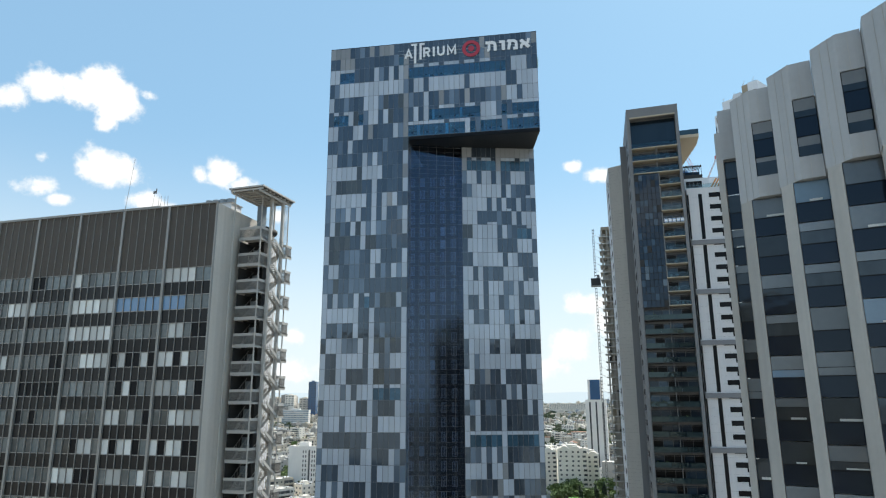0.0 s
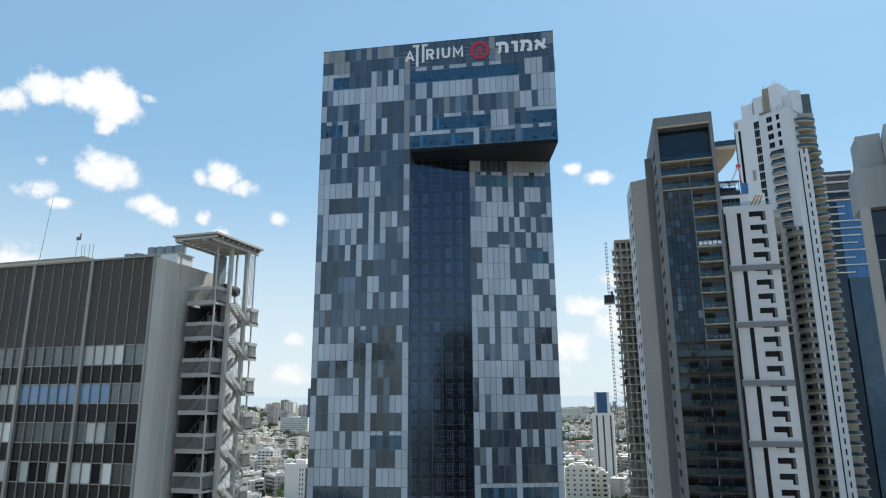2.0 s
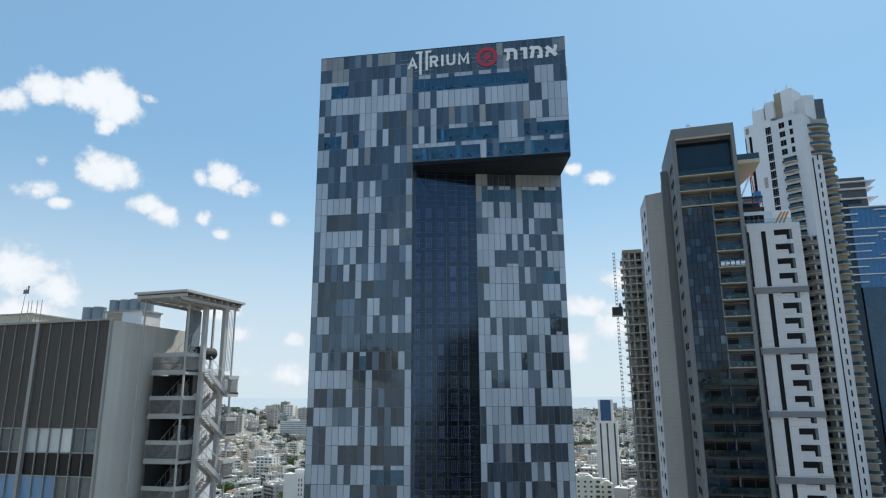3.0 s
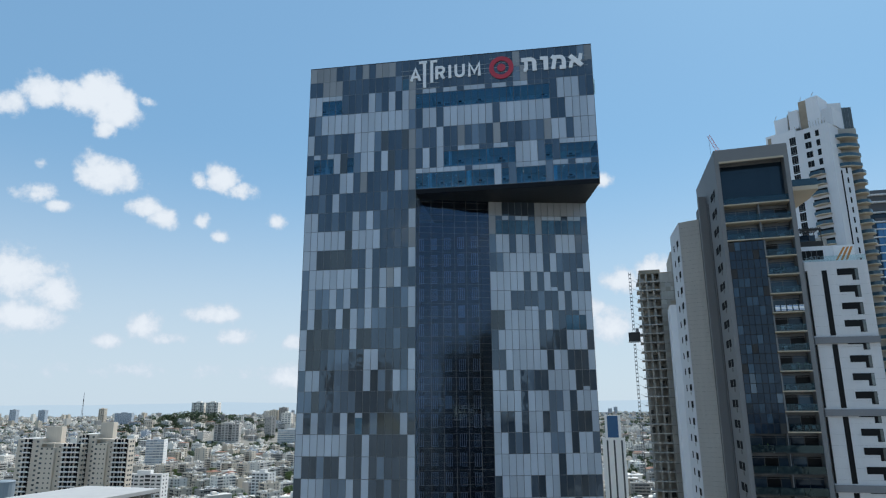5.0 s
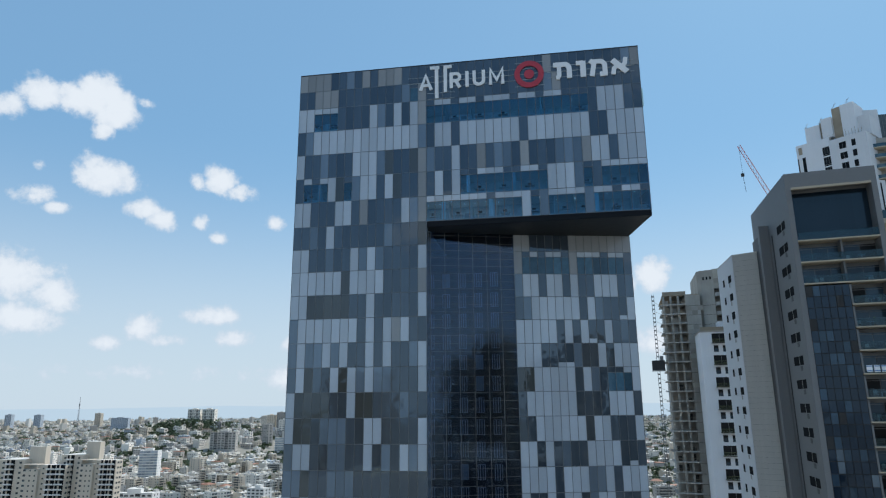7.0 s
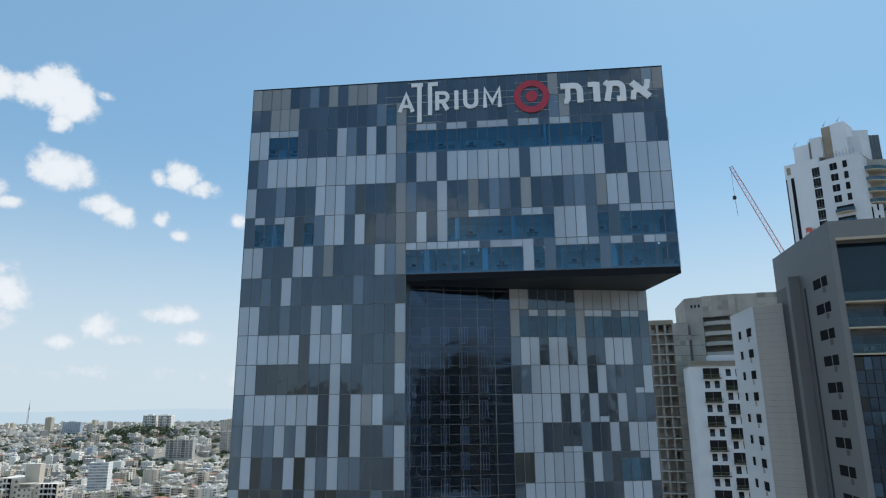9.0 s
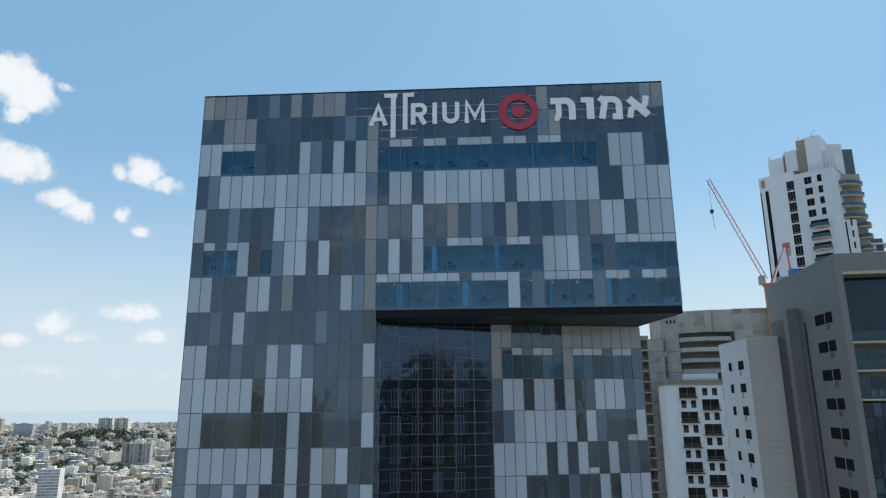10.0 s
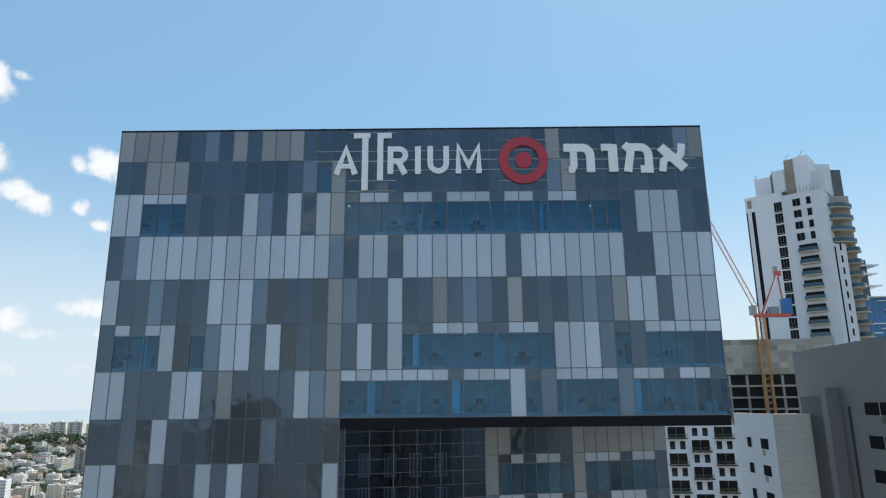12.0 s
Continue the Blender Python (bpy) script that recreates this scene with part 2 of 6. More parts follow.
M["crane_pink"] = material("faded_red_paint", (0.62, 0.30, 0.28), 0.5)
M["crane_white"] = material("crane_white", (0.75, 0.72, 0.72), 0.5)
M["blue_box"] = material("blue_box", (0.03, 0.16, 0.42), 0.5)
M["ground"] = material("ground", (0.24, 0.225, 0.19), 0.95, stain=(0.012, 0.4), grain=(0.2, .25))
M["road"] = material("road", (0.06, 0.06, 0.062), 0.9)
M["leaf"] = material("leaf", (0.11, 0.16, 0.045), 0.7, vary=0.45, island=True, stain=(.05, .3))
M["bark"] = material("bark", (0.12, 0.09, 0.06), 0.9)
# haze over far ridges, put in as an even pale blue emission
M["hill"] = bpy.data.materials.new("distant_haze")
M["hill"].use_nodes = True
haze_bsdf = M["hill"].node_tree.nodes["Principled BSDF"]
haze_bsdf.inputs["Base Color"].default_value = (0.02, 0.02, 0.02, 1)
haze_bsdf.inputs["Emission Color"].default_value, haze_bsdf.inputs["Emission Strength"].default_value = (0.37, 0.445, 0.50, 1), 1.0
M["leaf_bright"] = material("leaf_bright", (0.21, 0.31, 0.06), 0.7, vary=0.45, island=True, stain=(.05, .3))
M["leaf_dark"] = material("leaf_dark", (0.03, 0.05, 0.025), 0.7, vary=0.4, island=True)
M["leaf_far"] = material("leaf_far", (0.075, 0.10, 0.048), 0.8, vary=0.45, island=True)
M["house_plain"] = material("house_plain", (0.76, 0.73, 0.69), 0.85, vary=0.05, stain=(0.1, 0.12), streak=0.08)
M["cream_plain"] = material("cream_plain", (0.76, 0.71, 0.62), 0.85, vary=0.05, stain=(0.1, 0.12), streak=0.08)
M["tower_beige"] = material("tower_beige", (0.66, 0.565, 0.455), 0.85, vary=0.06, stain=(0.08, 0.14), streak=0.12)
M["house_grey"] = material("house_grey", (0.40, 0.375, 0.34), 0.85, vary=0.2, stain=(0.1, 0.15), streak=0.1)
M["far_white"] = material("far_white", (0.76, 0.70, 0.62), 0.9, vary=0.22, island=True)
M["far_sand"] = material("far_sand", (0.56, 0.48, 0.38), 0.9, vary=0.22, island=True)
M["far_grey"] = material("far_grey", (0.40, 0.37, 0.335), 0.9, vary=0.25, island=True)
# blue-grey with the haze of distance mixed into the base colour
M["far_dark"] = material("far_dark", (0.36, 0.39, 0.43), 0.8, vary=0.3, island=True)
M["shutter"] = material("shutter", (0.40, 0.39, 0.36), 0.7, vary=0.3)
M["awning_green"] = material("awning_green", (0.18, 0.55, 0.14), 0.8)
M["house_white"] = material("house_white", (0.78, 0.72, 0.64), 0.85, vary=0.18, stain=(0.1, 0.12), second=(0.52, 0.46, 0.37), second_at=0.55)
M["house_stone"] = material("house_stone", (0.60, 0.52, 0.42), 0.85, vary=0.15, stain=(0.1, 0.12), streak=0.1)
M["far_house"] = material("far_house", (0.60, 0.58, 0.55), 0.9, vary=0.35, island=True, second=(0.42, 0.37, 0.31), second_at=0.62)
M["house_roof"] = material("house_roof", (0.64, 0.60, 0.54), 0.9, stain=(0.3, .25))
M["tile_red"] = material("roof_tile_red", (0.33, 0.17, 0.11), 0.85, vary=0.25)
M["bed"] = material("house_glass", (0.075, 0.08, 0.085), 0.2, vary=0.4)



def pane(name, tint, gloss=(0.9, 0.93, 1.0), ior=1.6, rough=0.02, more=0.0, wave=0.0):
    """A tinted pane: see-through, with gloss that grows towards grazing."""
    m = bpy.data.materials.new(name)
    m.use_nodes = True
    n, l = m.node_tree.nodes, m.node_tree.links
    n.remove(n["Principled BSDF"])
    clear_b, shine, fres, mixer = n.new("ShaderNodeBsdfTransparent"), n.new("ShaderNodeBsdfGlossy"), n.new("ShaderNodeFresnel"), n.new("ShaderNodeMixShader")
    clear_b.inputs[0].default_value = (*tint, 1)
    shine.inputs[0].default_value, shine.inputs["Roughness"].default_value = (*gloss, 1), rough
    fres.inputs[0].default_value = ior
    add = n.new("ShaderNodeMath")
    add.operation, add.use_clamp = "ADD", True
    add.inputs[1].default_value = more
    l.new(fres.outputs[0], add.inputs[0])
    if wave:
        t, b = n.new("ShaderNodeTexNoise"), n.new("ShaderNodeBump")
        t.inputs["Scale"].default_value, t.inputs["Detail"].default_value = 0.8, 2.0
        l.new(n.new("ShaderNodeTexCoord").outputs["Object"], t.inputs["Vector"])
        b.inputs["Strength"].default_value, b.inputs["Distance"].default_value = 1.0, wave
        l.new(t.outputs[0], b.inputs["Height"])
        l.new(b.outputs[0], shine.inputs["Normal"])
    l.new(add.outputs[0], mixer.inputs[0])
    l.new(clear_b.outputs[0], mixer.inputs[1])
    l.new(shine.outputs[0], mixer.inputs[2])
    l.new(mixer.outputs[0], n["Material Output"].inputs[0])
    return m


M["gable"] = material("gable_concrete", (0.57, 0.535, 0.485), 0.85, stain=(0.10, 0.16), streak=0.16, bump=0.25)
M["clad"] = material("grey_cladding", (0.40, 0.40, 0.40), 0.6, metal=0.1, vary=0.08, stain=(0.3, 0.10), streak=0.14)
# window pane with the mirrored sky put into its base colour
M["sky_pane"] = material("painted_sky_pane", (0.14, 0.26, 0.42), 0.05, spec=0.8, vary=0.15)
M["fin_glass"] = material("fin_glass", (0.030, 0.038, 0.046), 0.03, spec=0.5, ior=1.52, wave=0.02, vary=0.6, stain=(0.5, 0.5), streak=0.25, sheen=(0.7, 0.86, 1.0))
M["fin_navy"] = material("fin_navy", (0.008, 0.012, 0.022), 0.05, spec=0.5, ior=1.42, wave=0.02, vary=0.3, sheen=(0.6, 0.8, 1.0))
M["fin_pale"] = material("fin_pale_pane", (0.15, 0.17, 0.185), 0.05, spec=0.5, ior=1.6, wave=0.02, vary=0.35, stain=(0.4, 0.3), sheen=(0.8, 0.9, 1.0))
M["fin_grey"] = material("fin_blind_grey", (0.20, 0.205, 0.205), 0.15, spec=0.5, vary=0.2, streak=0.1)
M["far_blue"] = material("far_blue_glass", (0.05, 0.11, 0.21), 0.15, spec=0.5, vary=0.1)
M["void"] = material("dark_opening", (0.018, 0.018, 0.02), 0.9, spec=0.05)
M["bluish"] = material("bluish_pane", (0.14, 0.22, 0.30), 0.06, spec=0.7, vary=0.3)
M["navy_light"] = material("navy_light_glass", (0.035, 0.058, 0.085), 0.04, spec=0.5, ior=1.55, wave=0.02, vary=0.25, sheen=(0.6, 0.8, 1.0))
M["navy_pale"] = material("navy_pale_glass", (0.11, 0.14, 0.17), 0.05, spec=0.5, ior=1.6, wave=0.02, vary=0.4, sheen=(0.7, 0.86, 1.0))
# near-black: shade put into the colour of recesses; also for plainly dark parts
M["shade"] = material("shade_dark_grey", (0.035, 0.035, 0.035), 0.8)
M["anthracite_dark"] = material("anthracite_dark", (0.075, 0.075, 0.075), 0.6)
M["slab_concrete"] = material("board_concrete", (0.64, 0.61, 0.56), 0.85, stain=(0.1, .10), streak=0.08, bump=0.3)
M["white_stone"] = material("white_stone", (0.61, 0.60, 0.605), 0.7, stain=(0.2, .08), streak=0.06)
M["band_grey"] = material("band_grey", (0.20, 0.20, 0.21), 0.6)
M["orange"] = material("orange_stripe", (0.6, 0.25, 0.06), 0.6)
M["formwork"] = material("formwork", (0.31, 0.26, 0.195), 0.85, vary=0.2, stain=(0.3, .3))
M["olive"] = material("olive_rail", (0.10, 0.11, 0.05), 0.7)
M["crown_grey"] = material("crown_grey", (0.07, 0.075, 0.085), 0.5, vary=0.1)
M["strip"] = pane("atrium_glass", (0.56, 0.62, 0.72), gloss=(0.48, 0.68, 0.95), ior=1.65, more=0.01, wave=0.022)
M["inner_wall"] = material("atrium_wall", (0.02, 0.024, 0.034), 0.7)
M["inner_frame"] = material("atrium_frame", (0.85, 0.88, 0.92), 0.5)
M["inner_glass"] = material("atrium_window", (0.05, 0.08, 0.12), 0.1)
M["clear_rail"] = pane("clear_rail", (0.80, 0.88, 0.88), ior=1.5)
M["rail_glass"] = pane("rail_glass", (0.42, 0.58, 0.64), gloss=(0.7, 0.88, 1.0), ior=1.5, wave=0.02)
M["office_pane"] = pane("office_pane", (0.55, 0.80, 0.95), gloss=(0.66, 0.86, 1.0), ior=1.6, wave=0.025)
M["room_wall"] = material("room_wall", (0.50, 0.57, 0.58), 0.8, vary=0.45, stain=(0.4, 0.45), grain=(1.2, 0.3), island=True)
M["room_ceiling"] = material("room_ceiling", (0.78, 0.79, 0.78), 0.8)
M["room_floor"] = material("room_floor", (0.45, 0.44, 0.42), 0.8)
M["curtain"] = material("curtain", (0.50, 0.70, 0.72), 0.8, vary=0.3)
M["desk"] = material("desk_grey", (0.35, 0.36, 0.36), 0.6, vary=0.6)
M["penthouse"] = material("penthouse_glass", (0.014, 0.023, 0.034), 0.05, spec=0.5, ior=1.5, wave=0.01, vary=0.05, sheen=(0.6, 0.82, 1.0))
M["patch"] = material("formwork_patch", (0.36, 0.335, 0.29), 0.9, vary=0.28, stain=(0.3, 0.25), bump=0.3)
M["lamp"] = bpy.data.materials.new("ceiling_lamp")
M["lamp"].use_nodes = True
lamp_bsdf = M["lamp"].node_tree.nodes["Principled BSDF"]
lamp_bsdf.inputs["Emission Color"].default_value, lamp_bsdf.inputs["Emission Strength"].default_value = (1.0, 0.93, 0.8, 1), 3.5
# lit atrium windows: their light is only a paler base colour
M["inner_lit"] = material("atrium_lit_window", (0.45, 0.62, 0.72), 0.5)

# ---- mesh helpers ----
class Build:
    """Boxes and faces gathered into one mesh."""

    def __init__(self):
        self.v, self.f, self.m, self.mats = [], [], [], []

    def slot(self, key):
        if key not in self.mats:
            self.mats.append(key)
        return self.mats.index(key)

    def poly(self, pts, key):
        i = len(self.v)
        self.v += [tuple(p) for p in pts]
        self.f.append(tuple(range(i, i + len(pts))))
        self.m.append(self.slot(key))

    def box(self, x0, x1, y0, y1, z0, z1, key, top=None):
        if x1 < x0:
            x0, x1 = x1, x0
        if y1 < y0:
            y0, y1 = y1, y0
        i = len(self.v)
        self.v += [(x0, y0, z0), (x1, y0, z0), (x1, y1, z0), (x0, y1, z0), (x0, y0, z1), (x1, y0, z1), (x1, y1, z1), (x0, y1, z1)]
        self.f += [(i + 3, i + 2, i + 1, i), (i + 4, i + 5, i + 6, i + 7), (i, i + 1, i + 5, i + 4), (i + 1, i + 2, i + 6, i + 5),
                   (i + 2, i + 3, i + 7, i + 6), (i + 3, i, i + 4, i + 7)]
        s = self.slot(key)
        self.m += [s, self.slot(top) if top else s, s, s, s, s]
        return self

    def prism(self, outline, z0, z1, key, top=None):
        """An upright prism over an anticlockwise outline."""
        n, i = len(outline), len(self.v)
        self.v += [(x, y, z0) for x, y in outline] + [(x, y, z1) for x, y in outline]
        s = self.slot(key)
        for k in range(n):
            j = (k + 1) % n
            self.f.append((i + k, i + j, i + n + j, i + n + k))
            self.m.append(s)
        self.f.append(tuple(i + n + k for k in range(n)))
        self.m.append(self.slot(top) if top else s)
        self.f.append(tuple(i + k for k in reversed(range(n))))
        self.m.append(s)
        return self

    def tube(self, a, b, r, key, n=6, r2=None):
        a, b = Vector(a), Vector(b)
        d = (b - a).normalized()
        u = d.orthogonal().normalized()
        w = d.cross(u)
        i = len(self.v)
        r2 = r if r2 is None else r2
        for p, q in ((a, r), (b, r2)):
            for k in range(n):
                t = 2 * math.pi * k / n
                self.v.append(tuple(p + q * (math.cos(t) * u + math.sin(t) * w)))
        s = self.slot(key)
        for k in range(n):
            j = (k + 1) % n
            self.f.append((i + k, i + j, i + n + j, i + n + k))
            self.m.append(s)
        self.f += [tuple(i + k for k in reversed(range(n))), tuple(i + n + k for k in range(n))]
        self.m += [s, s]
        return self

    def mesh(self, name):
        me = bpy.data.meshes.new(name)
        me.from_pydata(self.v, [], self.f)
        for k in self.mats:
            me.materials.append(M[k])
        me.polygons.foreach_set("material_index", self.m)
        me.update()
        return me


def part(name, build, parent=None, label="", at=None, kind=""):
    me = build.mesh(name) if isinstance(build, Build) else build
    ob = new(name, me)
    if at is not None:
        ob.matrix_basis = at if isinstance(at, Matrix) else Matrix.Translation(at)
    ob.parent = parent
    return tagged(ob, label, kind=kind)


def thing(name, at, label, category, group="", kind=""):
    ob = new(name)
    ob.empty_display_size = 0.5
    ob.matrix_basis = at
    return tagged(ob, label, category, group, kind)


def box(*a, **k):
    return Build().box(*a, **k)


# ---- ground and distance ----
def land(x, y):
    """Height of the ground: level round the towers, a wooded hill, and a slow rise towards the horizon."""
    r = math.hypot(x, y)
    t = min(1.0, max(0.0, (r - 1300) / 3300))
    return 30 * t * t * (3 - 2 * t) + 66 * math.exp(-((x + 830) ** 2 + (y - 1520) ** 2) / (2 * 190 ** 2))


GRID = [-4800 + 75 * k for k in range(129)]
g = Build()
g.v = [(x, y, land(x, y)) for y in GRID for x in GRID]
for j_ in range(128):
    for i_ in range(128):
        k_ = j_ * 129 + i_
        g.f.append((k_, k_ + 1, k_ + 130, k_ + 129))
g.m = [g.slot("ground")] * len(g.f)
tagged(part("ground", g), "dry sandy city ground between streets and houses", "ground", kind="structure")
# pale ridges along the horizon, their haze painted on as glow
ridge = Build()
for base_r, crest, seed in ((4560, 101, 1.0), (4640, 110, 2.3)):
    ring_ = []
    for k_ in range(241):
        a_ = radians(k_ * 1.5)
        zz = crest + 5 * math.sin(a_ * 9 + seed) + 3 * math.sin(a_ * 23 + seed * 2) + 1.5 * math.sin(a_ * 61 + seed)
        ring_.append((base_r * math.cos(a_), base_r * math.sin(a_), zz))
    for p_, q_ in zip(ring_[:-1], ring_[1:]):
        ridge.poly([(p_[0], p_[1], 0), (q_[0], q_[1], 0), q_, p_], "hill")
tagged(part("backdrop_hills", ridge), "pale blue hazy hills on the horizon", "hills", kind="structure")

# ---- panelled office tower ----
WX, X0, NCOL, FRONT = 1.327, -51.45, 41, 142.0
STOREY = 3.63                               # floor height of the two legs
LEVELS = [157.88, 154.85, 151.7] + [151.7 - 4.02 * k for k in range(1, 6)] + [131.6 - STOREY * k for k in range(1, 37)]
LEVELS = [z for z in LEVELS if z > 0]
PATTERN = [
    "ggggDDMDgDgggDDDDDDDDDDDDDDDDDgDDDDDDDDMg",
    "DDgggDDDDDDDDMtgDDDDDDDDDDDDDDMgDDDDDDDDD",
    "LLTTTDDDDLMDLDLgtTTtTTtTTTtTTtTTtttDLLLDD",
    "DMLLLLLLLLLLLLLMDLLDLLLLLLLDLLLLLLLDDLLLL",
    "LDDMDDDLLLMBDDBgMDDLDDgDMMDgDDDMMMgLLDLLL",
    "DTtTLBtMLLDLBDDgDLDLttTTTttTTtLLLMtDTTTTT",
    "LLDDDLLDgDDDDLMgTTTTTTTtTTTLtMTTTTMTTtTTt",
]
LEFT_LEG = [
    "DDMDLDDDDDDMDDDB", "LLDDMDDLMLMDDDDL", "LLLLLLBLLLLDDDDg", "LLBBBBBDDLDDDDDL", "MLLLLLLLDLDLgLDD", "MLMMLMLDDLDLDDML",
    "MLBMDLBLMLMMDDDL", "LBBBBDDLBBDDDMDD", "LBBDMMMDDLLDDDDL", "MLLDDMMDDLDMDLML", "MMBDDMMMDDDDDDDD", "LDLDMDLDTDMBBBLD",
    "LLLLLLLDDLDDDDDL", "LDDMDDLDDLDMDDDL", "DLLLMMMLDLDDMDDL", "LDDLLLLLDLLDMLLL", "LDDLLDDDDLBBDDDL", "LLLLMLDLLLTTtTTL",
    "DLLLLLLDDLMDDDLL", "LLLLMLLLLLDLLLLL", "LDDDDDDDDLDDDDDL", "MLLLLLDDLLDDDLMD", "LDMDLLLLLLDLLLMM", "LMLMLDDDDLDDDDDL",
]
RIGHT_LEG = [
    "ggDDDDDgggggggg", "gtTtTTtgTTTtTTD", "MLLDLLDLDDLLLDM", "DMLLLLLLDLMDDbL", "LLLLLDLDLbDLDMD", "LLLDDbbMDDLDLLL",
    "BBLLLLLDLMDttTL", "DLLLLLLDDDDLLLD", "DDLLLLLLDLLDDDL", "LLDLDMDDLLLLDbD", "LLLLDLLLMMLDLLL", "LDDLDLLDMLLDDDL",
    "LLDMDLLLMMLDLLM", "LLLLLLLLLDLLLLL", "DLLLLDDLLDDDDDD", "DLMLLLLLLLLDLLL", "LLDMgDDLDDDDDDL", "LDDDDDDDLMLDLLL",
    "DMLDMMDLDDDDLDL", "LDLDDDDLDDDDDDL", "LTTTTTTLTTTTTTL", "DMMLMLMLDDDDDDL", "LLLLDLLgDLLLLLM", "MDDDDDgLLDDMMMD",
]
KIND = {"L": "light", "g": "grey", "M": "mid", "D": "dark", "B": "brown"}
rnd = random.Random(4)


def panel_build(b, x0, x1, z0, z1, code, y=0.0, glass="teal"):
    """One facade unit: a plain sheet, or a header sheet with a window set back below it."""
    e = 0.045
    if code in "Tt":
        zh = z1 - 0.24 * (z1 - z0)
        b.box(x0 + e, x1 - e, y - 0.06, y + 0.06, zh + e, z1 - e, "light" if code == "T" else "dark")
        b.box(x0 + e, x1 - e, y - 0.01, y + 0.06, z0 + e, zh - 0.02, glass)
        b.box(x0 + e, x1 - e, y - 0.05, y + 0.06, zh - 0.02, zh + e, "mullion")
    elif code == "b":
        zf = z0 + 0.2 * (z1 - z0)
        b.box(x0 + e, x1 - e, y - 0.06, y + 0.06, z0 + e, zf - 0.02, "light")
        b.box(x0 + e, x1 - e, y - 0.06, y + 0.06, zf + 0.02, z1 - e, "dark")
    else:
        b.box(x0 + e, x1 - e, y - 0.06, y + 0.06, z0 + e, z1 - e, KIND[code])


tower = thing("office_tower", pose(0, 0, 0), "tall office tower of chequered grey and dark panels, cantilevered top", "office tower")
XR = X0 + WX * NCOL
XL = X0 + WX * 16
SLANT = (1.0 - XR) / 11.6                    # the right flank of the upper block runs inwards


def flank(y, inset=0.0):
    return XR + SLANT * (y - FRONT) - inset


def slab_of(y0, y1, x0, inset):
    return [(x0, y0), (flank(y0, inset), y0), (flank(y1, inset), y1), (x0, y1)]


ROOM_ROWS = (2, 5, 6)
for r_ in range(7):
    deep = 4.5 if r_ in ROOM_ROWS else 0.12
    part("core", Build().prism(slab_of(FRONT + deep, FRONT + 36, X0 + 0.1, 0.14), LEVELS[r_ + 1] if r_ < 6 else 130.86, LEVELS[r_] - (0.3 if r_ == 0 else 0), "room_wall" if deep > 1 else "backing", top="roof"), tower)
for r_ in ROOM_ROWS:
    z1_, z0_ = LEVELS[r_], LEVELS[r_ + 1]
    room = Build().prism(slab_of(FRONT + 0.1, FRONT + 4.5, X0 + 0.15, 0.16), z1_ - 0.75, z1_ - 0.02, "room_ceiling")
    room.prism(slab_of(FRONT + 0.1, FRONT + 4.5, X0 + 0.15, 0.16), z0_ + 0.004, z0_ + 0.3, "room_floor")
    part("room_slab", room, tower)
    rr = random.Random(40 + r_)
    for k_ in range(14):
        xx = X0 + 1.0 + k_ * 3.9 + rr.uniform(-.6, .6)
        if rr.random() < 0.4:
            part("partition", box(xx, xx + 0.12, FRONT + 1.2, FRONT + 4.5, z0_ + 0.3, z1_ - 0.75, "room_wall"), tower)
        if rr.random() < 0.75:
            part("desk", Build().box(xx + 0.8, xx + 2.3, FRONT + 0.7, FRONT + 1.5, z0_ + 1.0, z0_ + 1.06, "desk").box(xx + 1.2, xx + 1.8, FRONT + 0.95, FRONT + 1.0, z0_ + 1.1, z0_ + 1.5, "fascia").box(xx + 0.9, xx + 2.2, FRONT + 1.35, FRONT + 1.45, z0_ + 0.3, z0_ + 1.0, "desk"), tower)
        if rr.random() < 0.35:
            part("cabinet", box(xx + 2.4, xx + 3.3, FRONT + 1.6, FRONT + 2.1, z0_ + 0.3, z0_ + rr.uniform(1.3, 2.3), "desk"), tower)
        if rr.random() < 0.3:
            part("curtain", box(xx + 2.9, xx + 2.9 + rr.uniform(0.3, 0.9), FRONT + 0.3, FRONT + 0.36, z0_ + 0.31, z1_ - 0.76, "curtain"), tower, "pale teal curtain")
        for q_ in range((1 + (rr.random() < 0.4)) if r_ == 6 else rr.random() < 0.3):
            part("ceiling_lamp", box(0, 0.09, 0, 0.09, -0.04, 0, "lamp"), tower, at=(xx + 0.4 + q_ * 1.9, FRONT + 1.2 + rr.uniform(0, 1.8), z1_ - 0.751))
part("core", box(X0 + 0.1, XL - 0.05, FRONT + 0.12, FRONT + 3.3, 0, 130.86, "backing"), tower)
part("core", box(X0 + 0.1, XL - 6.2, FRONT + 3.3, FRONT + 36, 0, 130.86, "backing"), tower)
RA = math.atan2(153.6 - 149.3, 1.0 + 17.5)
RX, RY, RW = -17.5, 149.35, 19.0
leg_pose = pose(RX, RY, 0, 0, 0, math.degrees(RA))
part("core", box(0.05, RW - 0.05, 0.12, 24, 0, 130.7, "backing"), tower, at=leg_pose)
# cantilever: dark fascia and soffit
f = Build()
f.box(X0 + WX * 16, XR, FRONT - 0.02, FRONT + 0.3, 130.72, 131.57, "fascia")
f.prism([(flank(FRONT + 0.3, 0.3), FRONT + 0.3), (flank(FRONT + 0.3), FRONT + 0.3), (flank(FRONT + 36), FRONT + 36), (flank(FRONT + 36, 0.3), FRONT + 36)], 130.72, 131.57, "fascia")
part("fascia", f, tower, "black metal edge band")
part("soffit", Build().prism(slab_of(FRONT + 0.3, FRONT + 36, X0 + WX * 16, 0.31), 130.76, 130.84, "soffit"), tower, "dark underside of the overhang")
